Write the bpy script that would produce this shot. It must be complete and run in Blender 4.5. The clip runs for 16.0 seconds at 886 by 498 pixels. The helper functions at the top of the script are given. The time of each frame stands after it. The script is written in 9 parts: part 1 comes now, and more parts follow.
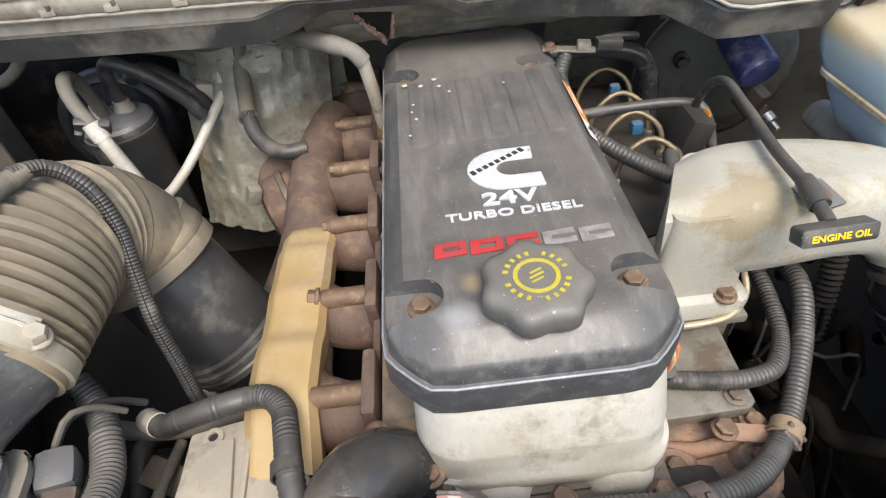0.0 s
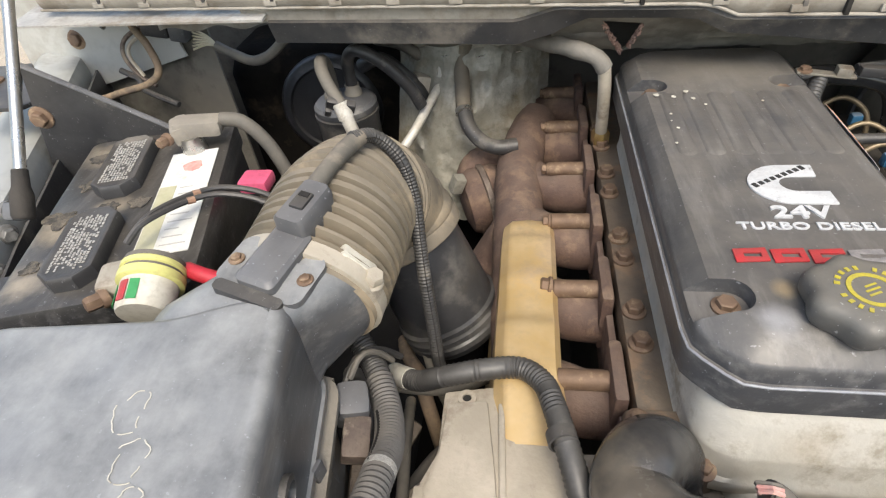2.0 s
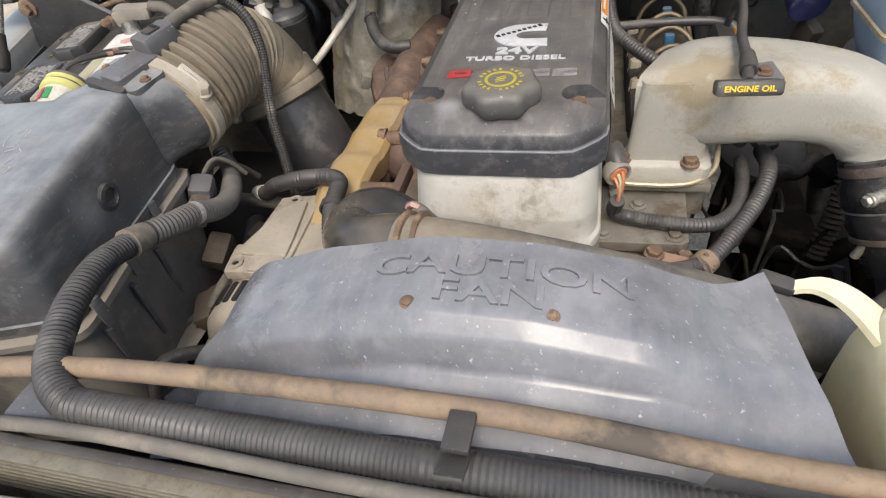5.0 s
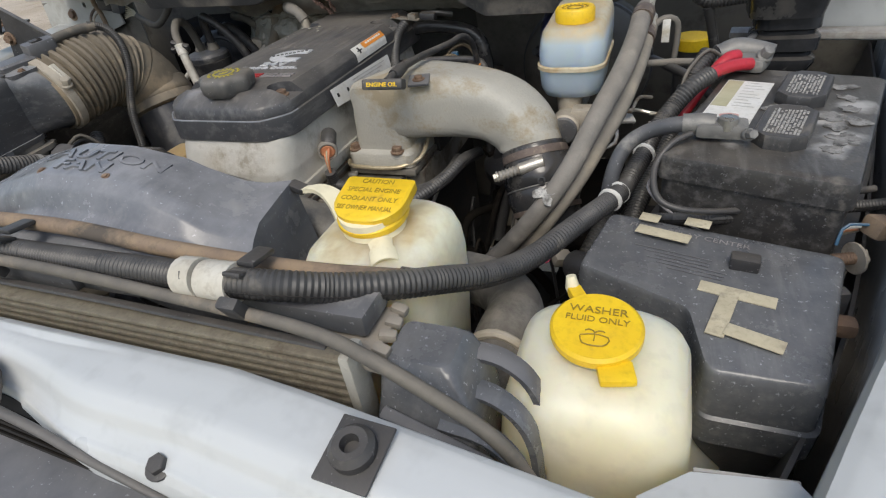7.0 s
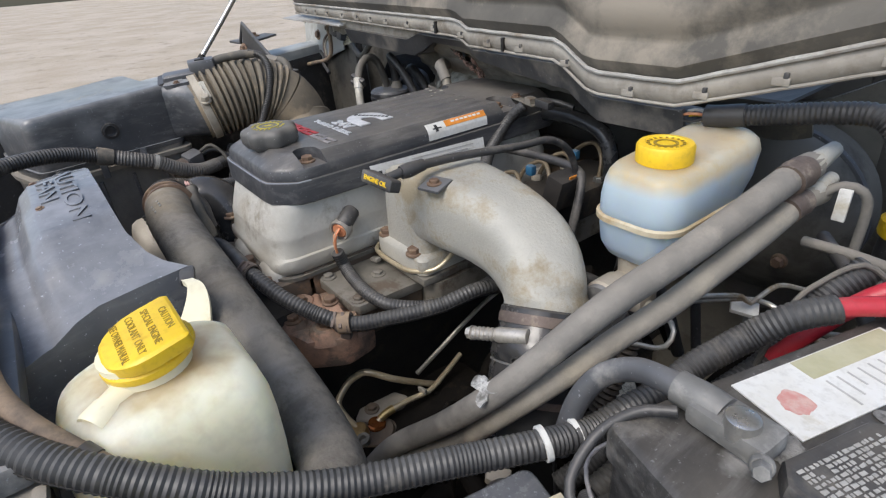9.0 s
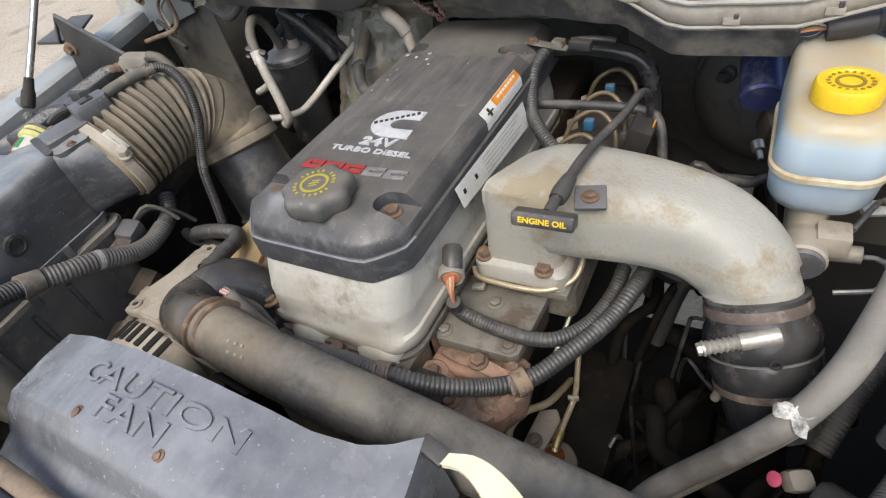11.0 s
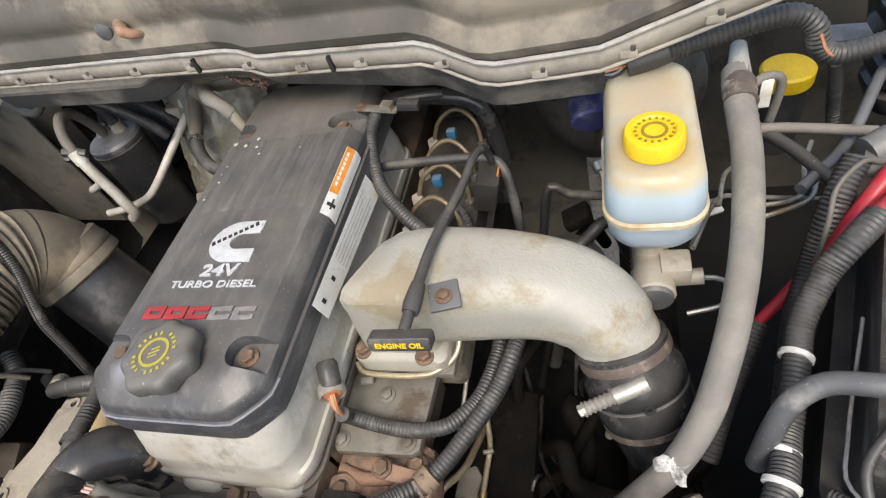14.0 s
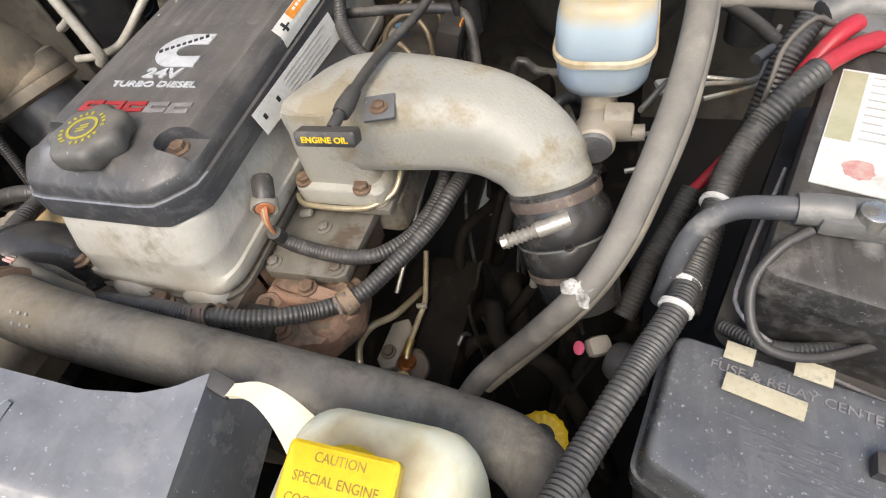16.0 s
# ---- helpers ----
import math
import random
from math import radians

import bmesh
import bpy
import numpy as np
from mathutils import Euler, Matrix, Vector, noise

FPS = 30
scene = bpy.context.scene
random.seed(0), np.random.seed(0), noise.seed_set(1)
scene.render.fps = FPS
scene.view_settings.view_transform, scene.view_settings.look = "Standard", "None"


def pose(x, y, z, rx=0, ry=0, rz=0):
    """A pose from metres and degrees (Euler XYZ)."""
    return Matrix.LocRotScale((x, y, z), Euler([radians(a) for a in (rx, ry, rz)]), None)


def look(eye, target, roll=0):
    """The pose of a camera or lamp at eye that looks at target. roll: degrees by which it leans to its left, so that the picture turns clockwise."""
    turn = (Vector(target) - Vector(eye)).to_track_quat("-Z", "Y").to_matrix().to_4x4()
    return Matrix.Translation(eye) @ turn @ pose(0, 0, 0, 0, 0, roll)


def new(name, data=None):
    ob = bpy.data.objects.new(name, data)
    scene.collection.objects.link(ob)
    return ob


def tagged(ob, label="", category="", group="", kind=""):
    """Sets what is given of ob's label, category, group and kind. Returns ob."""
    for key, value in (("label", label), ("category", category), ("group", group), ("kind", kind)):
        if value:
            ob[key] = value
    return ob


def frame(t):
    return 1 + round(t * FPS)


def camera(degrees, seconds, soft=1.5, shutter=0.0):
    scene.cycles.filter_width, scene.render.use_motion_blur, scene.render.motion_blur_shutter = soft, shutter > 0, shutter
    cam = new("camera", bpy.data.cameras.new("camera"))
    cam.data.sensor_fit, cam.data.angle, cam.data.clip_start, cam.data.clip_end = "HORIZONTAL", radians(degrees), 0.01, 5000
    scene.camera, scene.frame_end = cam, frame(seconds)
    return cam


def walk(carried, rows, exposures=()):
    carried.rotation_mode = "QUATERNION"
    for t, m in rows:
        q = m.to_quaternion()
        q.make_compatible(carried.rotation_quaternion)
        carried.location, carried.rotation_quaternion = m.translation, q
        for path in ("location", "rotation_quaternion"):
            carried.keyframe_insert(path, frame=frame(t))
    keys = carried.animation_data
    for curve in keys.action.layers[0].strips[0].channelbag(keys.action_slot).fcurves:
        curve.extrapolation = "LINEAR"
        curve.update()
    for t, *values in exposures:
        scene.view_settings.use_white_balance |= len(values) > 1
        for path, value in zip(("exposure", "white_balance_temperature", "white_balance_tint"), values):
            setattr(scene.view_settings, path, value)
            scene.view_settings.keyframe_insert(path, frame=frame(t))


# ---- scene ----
cam = camera(78.6, 16.0, soft=1.2)
METRES, EYE, TILT, LEAN, TURN = 3.0, 1.55, -35.0, 0.0, 0.0
PATH = [
    (0, (-0.053, -0.161, 1.437), (-0.067, 1.289, 0.059), -7.3),
    (0.5, (-0.094, -0.156, 1.439), (-0.158, 1.304, 0.074), -6.5),
    (1, (-0.138, -0.173, 1.443), (-0.278, 1.292, 0.089), -6.4),
    (1.5, (-0.184, -0.186, 1.45), (-0.412, 1.282, 0.11), -6.9),
    (2, (-0.224, -0.201, 1.459), (-0.527, 1.266, 0.135), -7.0),
    (2.5, (-0.237, -0.225, 1.462), (-0.598, 1.229, 0.137), -7.1),
    (3, (-0.229, -0.261, 1.456), (-0.63, 1.166, 0.113), -7.4),
    (3.2, (-0.224, -0.277, 1.45), (-0.636, 1.139, 0.1), -7.5),
    (5.3, (0.147, -0.423, 1.415), (-0.337, 0.951, 0.045), -10.0),
    (5.5, (0.186, -0.439, 1.409), (-0.293, 0.949, 0.051), -10.0),
    (6, (0.296, -0.511, 1.389), (-0.169, 0.893, 0.043), -10.1),
    (6.5, (0.427, -0.546, 1.376), (-0.038, 0.897, 0.071), -10.1),
    (7, (0.572, -0.522, 1.367), (-0.118, 0.972, 0.231), -8.7),
    (7.5, (0.692, -0.45, 1.369), (-0.223, 0.969, 0.297), -8.6),
    (8, (0.725, -0.359, 1.351), (-0.305, 0.996, 0.301), -5.3),
    (8.5, (0.741, -0.265, 1.354), (-0.47, 0.946, 0.32), -5.1),
    (9, (0.73, -0.171, 1.363), (-0.695, 0.861, 0.413), -4.3),
    (9.5, (0.66, -0.14, 1.376), (-0.802, 0.793, 0.381), -5.6),
    (9.7, (0.608, -0.16, 1.4), (-0.787, 0.805, 0.341), -4.9),
    (11.8, (0.303, -0.241, 1.489), (-0.461, 0.98, 0.101), -20.2),
    (12, (0.295, -0.239, 1.502), (-0.507, 0.967, 0.123), -21.4),
    (12.5, (0.3, -0.21, 1.522), (-0.507, 0.983, 0.136), -23.1),
    (13, (0.329, -0.165, 1.537), (-0.401, 1.055, 0.13), -23.2),
    (13.5, (0.365, -0.136, 1.531), (-0.3, 1.082, 0.09), -22.3),
    (14, (0.412, -0.108, 1.531), (-0.202, 1.114, 0.072), -22.2),
    (14.5, (0.449, -0.103, 1.518), (-0.122, 1.121, 0.043), -20.7),
    (15, (0.464, -0.126, 1.498), (-0.118, 1.068, 0.002), -18.9),
    (15.5, (0.47, -0.158, 1.468), (-0.168, 0.943, -0.076), -18.3),
    (16, (0.473, -0.198, 1.44), (-0.112, 0.896, -0.128), -16.7),
]
walk(cam, [(t, look(eye, target, roll)) for t, eye, target, roll in PATH], [(0.0, 1.1, 6600, 8), (3.2, 0.88, 6900, 8), (5.3, 0.6, 6750, 10), (6.5, 0.15, 6550, 8), (7.5, 0.14, 6450, 8), (8.0, 0.32, 6350, 10), (8.6, 0.46, 6300, 10), (9.5, 0.4, 6150, 10), (12.0, 0.82, 6700, 9), (13.2, 0.86, 6700, 9), (14.5, 0.77, 6700, 9), (15.5, 0.83, 6750, 10), (16.0, 0.82, 6800, 10)])

# ---- world and light ----
world = bpy.data.worlds.new("sky")
scene.world = world
world.use_nodes = True
_n = world.node_tree.nodes
sky = _n.new("ShaderNodeTexSky")
sky.sky_type, sky.sun_disc = "NISHITA", False
SUN_ELEV, SUN_ROT = radians(55), radians(168)
sky.sun_elevation, sky.sun_rotation = SUN_ELEV, SUN_ROT
sky.dust_density, sky.air_density = 3.0, 1.2
_n["Background"].inputs["Strength"].default_value = 0.15
world.node_tree.links.new(sky.outputs[0], _n["Background"].inputs[0])
sun = new("sun", bpy.data.lights.new("sun", "SUN"))
sun.data.energy, sun.data.angle, sun.data.color = 1.3, radians(25), (1.0, 0.95, 0.88)
sun.matrix_world = look((0, 0, 4), (-0.22, 1.0, 2.54))


# ---- materials ----
def mat(name, c1, c2=None, rough=0.5, metal=0.0, scale=30.0, bump=0.15, spot=None, spot_scale=12.0, spot_at=0.6, spec=0.5, fine=6.0, dust=0.0, dust_col=(0.33, 0.29, 0.235), specks=0.0, depth=0.002, streaks=0.0):
    """A surface of two close colours in clouds and grain, with an optional third (dust, rust) in patches."""
    m = bpy.data.materials.new(name)
    m.use_nodes = True
    nt = m.node_tree
    b = nt.nodes["Principled BSDF"]
    c2 = c2 or tuple(v * 0.8 for v in c1)
    tc = nt.nodes.new("ShaderNodeTexCoord")

    def cloud(s, detail=4.0, rough_=0.6):
        t = nt.nodes.new("ShaderNodeTexNoise")
        t.inputs["Scale"].default_value, t.inputs["Detail"].default_value, t.inputs["Roughness"].default_value = s, detail, rough_
        nt.links.new(tc.outputs["Object"], t.inputs["Vector"])
        return t

    def mix(fac, a, bb):
        x = nt.nodes.new("ShaderNodeMix")
        x.data_type = "RGBA"
        nt.links.new(fac, x.inputs[0])
        for v, sock in ((a, x.inputs[6]), (bb, x.inputs[7])):
            if isinstance(v, tuple):
                sock.default_value = (*v, 1)
            else:
                nt.links.new(v, sock)
        return x.outputs[2]

    def ramp(src, lo, hi):
        r = nt.nodes.new("ShaderNodeMapRange")
        r.inputs[1].default_value, r.inputs[2].default_value = lo, hi
        nt.links.new(src, r.inputs[0])
        return r.outputs[0]

    big, small = cloud(scale), cloud(scale * fine, 3.0)
    col = mix(ramp(big.outputs[0], 0.38, 0.62), c1, c2)
    dim = tuple(v * 0.82 for v in c2)
    col = mix(ramp(small.outputs[0], 0.5, 0.85), col, dim)
    rough_in = None
    if spot:
        s = cloud(spot_scale, 8.0, 0.68)
        f = ramp(s.outputs[0], spot_at - 0.06, spot_at + 0.06)
        col = mix(f, col, spot)
        rr = nt.nodes.new("ShaderNodeMapRange")
        rr.inputs[3].default_value, rr.inputs[4].default_value = rough, min(0.95, rough + 0.35)
        nt.links.new(f, rr.inputs[0])
        rough_in = rr.outputs[0]
    if streaks:
        # wiped dust, drawn out lengthwise
        mp, st = nt.nodes.new("ShaderNodeMapping"), nt.nodes.new("ShaderNodeTexNoise")
        mp.inputs["Scale"].default_value, mp.inputs["Rotation"].default_value = (1.0, 0.16, 1.0), (0, 0, 0.35)
        st.inputs["Scale"].default_value, st.inputs["Detail"].default_value, st.inputs["Roughness"].default_value = 70.0, 6.0, 0.65
        nt.links.new(tc.outputs["Object"], mp.inputs[0])
        nt.links.new(mp.outputs[0], st.inputs["Vector"])
        sr = nt.nodes.new("ShaderNodeMapRange")
        sr.inputs[1].default_value, sr.inputs[2].default_value, sr.inputs[4].default_value = 0.5, 0.78, streaks
        nt.links.new(st.outputs[0], sr.inputs[0])
        col = mix(sr.outputs[0], col, (0.34, 0.33, 0.32))
    if specks:
        col = mix(ramp(cloud(260.0, 2.0).outputs[0], 0.70 - 0.03 * specks, 0.76), col, tuple(min(0.6, v * 3 + 0.08) for v in c1))
    if dust:
        # settled dust on what faces up, in drifts; also painted sky sheen for some
        geo, sep = nt.nodes.new("ShaderNodeNewGeometry"), nt.nodes.new("ShaderNodeSeparateXYZ")
        nt.links.new(geo.outputs["Normal"], sep.inputs[0])
        mul = nt.nodes.new("ShaderNodeMath")
        mul.operation = "MULTIPLY"
        nt.links.new(ramp(sep.outputs["Z"], 0.1, 1.0), mul.inputs[0])
        drift = nt.nodes.new("ShaderNodeMapRange")
        drift.inputs[1].default_value, drift.inputs[2].default_value, drift.inputs[3].default_value, drift.inputs[4].default_value = 0.35, 0.68, dust * 0.35, dust
        nt.links.new(cloud(22.0, 6.0, 0.65).outputs[0], drift.inputs[0])
        nt.links.new(drift.outputs[0], mul.inputs[1])
        col = mix(mul.outputs[0], col, dust_col)
    nt.links.new(col, b.inputs["Base Color"])
    b.inputs["Metallic"].default_value = metal
    b.inputs["Specular IOR Level"].default_value = spec
    if rough_in is None:
        rr = nt.nodes.new("ShaderNodeMapRange")
        rr.inputs[3].default_value, rr.inputs[4].default_value = max(0.05, rough - 0.1), min(1.0, rough + 0.12)
        nt.links.new(big.outputs[0], rr.inputs[0])
        rough_in = rr.outputs[0]
    nt.links.new(rough_in, b.inputs["Roughness"])
    if bump:
        bp = nt.nodes.new("ShaderNodeBump")
        bp.inputs["Strength"].default_value, bp.inputs["Distance"].default_value = bump, depth
        nt.links.new(small.outputs[0], bp.inputs["Height"])
        nt.links.new(bp.outputs[0], b.inputs["Normal"])
    return m


def over(m, fac, col):
    """Lays a colour over a material by a factor."""
    nt = m.node_tree
    b = nt.nodes["Principled BSDF"]
    x = nt.nodes.new("ShaderNodeMix")
    x.data_type = "RGBA"
    nt.links.new(fac, x.inputs[0])
    nt.links.new(b.inputs["Base Color"].links[0].from_socket, x.inputs[6])
    x.inputs[7].default_value = (*col, 1)
    nt.links.new(x.outputs[2], b.inputs["Base Color"])


def uneven(m, size, scale=45.0):
    nt = m.node_tree
    tc, t, s = nt.nodes.new("ShaderNodeTexCoord"), nt.nodes.new("ShaderNodeTexNoise"), nt.nodes.new("ShaderNodeMath")
    t.inputs["Scale"].default_value, t.inputs["Detail"].default_value = scale, 5.0
    nt.links.new(tc.outputs["Object"], t.inputs["Vector"])
    s.operation, s.inputs[1].default_value, s.inputs[2].default_value = "MULTIPLY_ADD", size, -0.5 * size
    nt.links.new(t.outputs[0], s.inputs[0])
    return tc, s


def stain_or_shade(m, at, r0, r1, col, amount=0.7, rough=1.0):
    """A soft uneven patch of colour round a point: dirt, or painted shade."""
    nt = m.node_tree
    tc, s = uneven(m, rough * r1)
    d = nt.nodes.new("ShaderNodeVectorMath")
    d.operation, d.inputs[1].default_value = "DISTANCE", at
    nt.links.new(tc.outputs["Object"], d.inputs[0])
    a, r = nt.nodes.new("ShaderNodeMath"), nt.nodes.new("ShaderNodeMapRange")
    nt.links.new(d.outputs["Value"], a.inputs[0])
    nt.links.new(s.outputs[0], a.inputs[1])
    nt.links.new(a.outputs[0], r.inputs[0])
    for k, v in ((1, r0), (2, r1), (3, amount), (4, 0.0)):
        r.inputs[k].default_value = v
    over(m, r.outputs[0], col)


def level(m, z0, z1, col):
    """A liquid's level seen through a milky wall: its colour below z0, none above z1."""
    nt = m.node_tree
    tc, s = uneven(m, 0.004, 30.0)
    sep, a, r = nt.nodes.new("ShaderNodeSeparateXYZ"), nt.nodes.new("ShaderNodeMath"), nt.nodes.new("ShaderNodeMapRange")
    nt.links.new(tc.outputs["Object"], sep.inputs[0])
    nt.links.new(sep.outputs["Z"], a.inputs[0])
    nt.links.new(s.outputs[0], a.inputs[1])
    nt.links.new(a.outputs[0], r.inputs[0])
    for k, v in ((1, z0), (2, z1), (3, 0.92), (4, 0.0)):
        r.inputs[k].default_value = v
    over(m, r.outputs[0], col)


M_COVER = mat("cover_plastic", (0.05, 0.052, 0.057), (0.07, 0.071, 0.075), 0.38, spot=(0.14, 0.137, 0.132), spot_scale=9, spot_at=0.66, bump=0.25, scale=14, dust=0.31, specks=1, streaks=0.35)
M_BLACK = mat("black_plastic", (0.03, 0.03, 0.032), (0.045, 0.045, 0.046), 0.42, spot=(0.14, 0.13, 0.115), spot_scale=14, spot_at=0.62, dust=0.2, specks=1)
M_DUSTYBLACK = mat("dusty_black_plastic", (0.07, 0.073, 0.08), (0.11, 0.111, 0.115), 0.42, spot=(0.27, 0.26, 0.24), spot_scale=10, spot_at=0.64, scale=12, dust=0.3, specks=1, dust_col=(0.33, 0.32, 0.31))
# Real dust on its top, paled and blued further to paint in sky sheen.
M_SHROUD = mat("shroud_plastic", (0.105, 0.111, 0.123), (0.15, 0.156, 0.168), 0.27, spot=(0.3, 0.29, 0.275), spot_scale=9, spot_at=0.65, scale=12, dust=0.58, specks=1, dust_col=(0.38, 0.385, 0.4), streaks=0.35)
M_RUBBER = mat("grey_rubber", (0.09, 0.085, 0.075), (0.13, 0.12, 0.1), 0.7, spot=(0.25, 0.21, 0.16), spot_scale=11, spot_at=0.6, dust=0.35, bump=0.3)
M_HOSE = mat("radiator_hose_rubber", (0.115, 0.111, 0.1), (0.185, 0.172, 0.146), 0.55, scale=16, spot=(0.062, 0.06, 0.055), spot_scale=14, spot_at=0.52, dust=0.38, bump=0.7, streaks=0.3)
M_LOOM = mat("loom_plastic", (0.026, 0.026, 0.027), (0.04, 0.039, 0.038), 0.45, spot=(0.14, 0.128, 0.108), spot_scale=16, spot_at=0.65, dust=0.36, dust_col=(0.25, 0.24, 0.22))
M_TANHOSE = mat("tan_rubber", (0.3, 0.22, 0.14), (0.23, 0.17, 0.12), 0.75, spot=(0.1, 0.085, 0.07), spot_scale=10, spot_at=0.6)
M_ACHOSE = mat("grey_ac_hose", (0.17, 0.16, 0.143), (0.225, 0.21, 0.185), 0.75, spot=(0.34, 0.31, 0.26), spot_scale=10, spot_at=0.62, dust=0.3, bump=0.4)
M_ALU = mat("cast_aluminium", (0.395, 0.382, 0.335), (0.45, 0.435, 0.38), 0.58, 0.1, scale=18, bump=0.45, fine=16, spot=(0.33, 0.28, 0.19), spot_scale=9, spot_at=0.56, streaks=0.15)
M_VALVE = mat("valve_cover_metal", (0.49, 0.475, 0.42), (0.6, 0.585, 0.53), 0.55, 0.1, scale=16, bump=0.5, spot=(0.36, 0.33, 0.27), spot_scale=16, spot_at=0.58)
M_PIPE = mat("bright_pipe", (0.55, 0.53, 0.48), (0.45, 0.42, 0.36), 0.35, 0.6, spot=(0.35, 0.27, 0.18), spot_scale=30, spot_at=0.6)
M_STEEL = mat("clamp_steel", (0.6, 0.59, 0.56), (0.5, 0.48, 0.44), 0.28, 0.9, scale=60)
M_RUST = mat("rusty_iron", (0.09, 0.055, 0.045), (0.13, 0.08, 0.06), 0.85, bump=0.6, scale=40, spot=(0.2, 0.13, 0.09), spot_scale=25, spot_at=0.58, dust=0.2)
M_RUSTBOLT = mat("rusty_bolt", (0.16, 0.105, 0.072), (0.22, 0.145, 0.095), 0.65, 0.25, scale=60, spot=(0.36, 0.27, 0.18), spot_scale=60)
M_HEAD = mat("oily_iron", (0.088, 0.068, 0.05), (0.125, 0.092, 0.064), 0.6, 0.1, bump=0.5, scale=25, spot=(0.22, 0.14, 0.085), spot_scale=18, spot_at=0.57, dust=0.22)
M_ORANGE = mat("rust_orange_iron", (0.36, 0.2, 0.125), (0.25, 0.15, 0.1), 0.8, bump=0.8, scale=25, spot=(0.13, 0.095, 0.07), spot_scale=26, spot_at=0.55, dust=0.3)
M_BLOCK = mat("dark_grimy_iron", (0.02, 0.018, 0.016), (0.034, 0.029, 0.024), 0.8, bump=0.5, scale=20, spot=(0.07, 0.055, 0.04), spot_scale=15, spot_at=0.62, dust=0.08)
M_SHIELD = mat("gold_heat_shield", (0.58, 0.41, 0.19), (0.65, 0.49, 0.27), 0.45, 0.4, scale=14, bump=0.12, spot=(0.5, 0.38, 0.24), spot_scale=12)
M_TAN = mat("alternator_metal", (0.4, 0.36, 0.29), (0.5, 0.45, 0.37), 0.6, 0.2, scale=25, bump=0.3, spot=(0.28, 0.24, 0.19), spot_scale=18, spot_at=0.6, dust=0.2)
M_BELLOWS = mat("dusty_bellows", (0.135, 0.118, 0.09), (0.205, 0.172, 0.125), 0.75, scale=14, spot=(0.33, 0.265, 0.18), spot_scale=8, spot_at=0.57, dust=0.3, bump=0.35)
M_WHITE = mat("white_paint", (0.56, 0.58, 0.58), (0.53, 0.55, 0.545), 0.28, scale=5, bump=0.01)
# Darker white for the left fender and left corner panel.
M_FENDER = mat("greyed_white_paint", (0.42, 0.43, 0.415), (0.38, 0.385, 0.365), 0.35, scale=6, spot=(0.3, 0.29, 0.26), spot_scale=5, spot_at=0.64, bump=0.02)
M_DIRTYWHITE = mat("dirty_white_paint", (0.44, 0.43, 0.4), (0.34, 0.325, 0.3), 0.55, spot=(0.25, 0.22, 0.18), spot_scale=6, spot_at=0.56, bump=0.1)
M_HOOD = mat("sooty_hood_liner", (0.085, 0.08, 0.07), (0.13, 0.12, 0.102), 0.75, scale=9, spot=(0.27, 0.24, 0.195), spot_scale=5, spot_at=0.57, bump=0.3)
M_FLANGE = mat("beige_dirty_paint", (0.36, 0.335, 0.29), (0.27, 0.25, 0.215), 0.5, scale=16, spot=(0.2, 0.175, 0.14), spot_scale=9, spot_at=0.58, bump=0.12)
M_CREAM = mat("cream_bottle_plastic", (0.87, 0.83, 0.63), (0.84, 0.79, 0.57), 0.42, scale=8, spot=(0.6, 0.48, 0.28), spot_scale=6, spot_at=0.66, bump=0.1)
M_THIN = mat("thin_cream_plastic", (0.82, 0.77, 0.57), (0.78, 0.72, 0.5), 0.42, scale=8, spot=(0.6, 0.48, 0.28), spot_scale=6, spot_at=0.66, bump=0.05)
M_YELLOW = mat("yellow_plastic", (0.85, 0.58, 0.02), (0.8, 0.52, 0.02), 0.4, spot=(0.62, 0.4, 0.04), spot_scale=30, spot_at=0.66, bump=0.05)
M_RESWHITE = mat("milky_plastic", (0.47, 0.445, 0.37), (0.42, 0.385, 0.3), 0.35, scale=12, spot=(0.5, 0.4, 0.24), spot_scale=9, spot_at=0.58, bump=0.05)
M_RESTAN = mat("stained_plastic", (0.58, 0.52, 0.38), (0.5, 0.42, 0.28), 0.5, scale=16, spot=(0.4, 0.3, 0.17), spot_scale=14, spot_at=0.55)
M_BATT = mat("battery_case", (0.026, 0.026, 0.027), (0.042, 0.04, 0.038), 0.38, spot=(0.16, 0.148, 0.13), spot_scale=13, spot_at=0.63, dust=0.17, specks=2, streaks=0.3)
M_LABEL = mat("paper_label", (0.72, 0.72, 0.69), (0.66, 0.65, 0.6), 0.5, spot=(0.5, 0.45, 0.33), spot_scale=14, spot_at=0.64, bump=0.03)
M_OLIVE = mat("olive_print", (0.42, 0.4, 0.25), (0.5, 0.48, 0.33), 0.5)
M_RED = mat("red_cable", (0.5, 0.03, 0.05), (0.42, 0.03, 0.04), 0.4, spot=(0.3, 0.1, 0.09), spot_scale=20)
M_REDPRINT = mat("red_print", (0.45, 0.035, 0.04), (0.36, 0.05, 0.05), 0.45, scale=80)
M_SILVER = mat("worn_silver_print", (0.7, 0.71, 0.72), (0.6, 0.61, 0.62), 0.4, 0.2, scale=80, spot=(0.2, 0.2, 0.2), spot_scale=70, spot_at=0.66)
M_GREYPRINT = mat("faded_grey_print", (0.3, 0.28, 0.27), (0.2, 0.19, 0.19), 0.5, scale=90)
M_INK = mat("black_ink", (0.03, 0.03, 0.03), None, 0.6)
M_TAPE = mat("masking_tape", (0.55, 0.5, 0.36), (0.48, 0.43, 0.3), 0.7, scale=40, spot=(0.35, 0.31, 0.23), spot_scale=30)
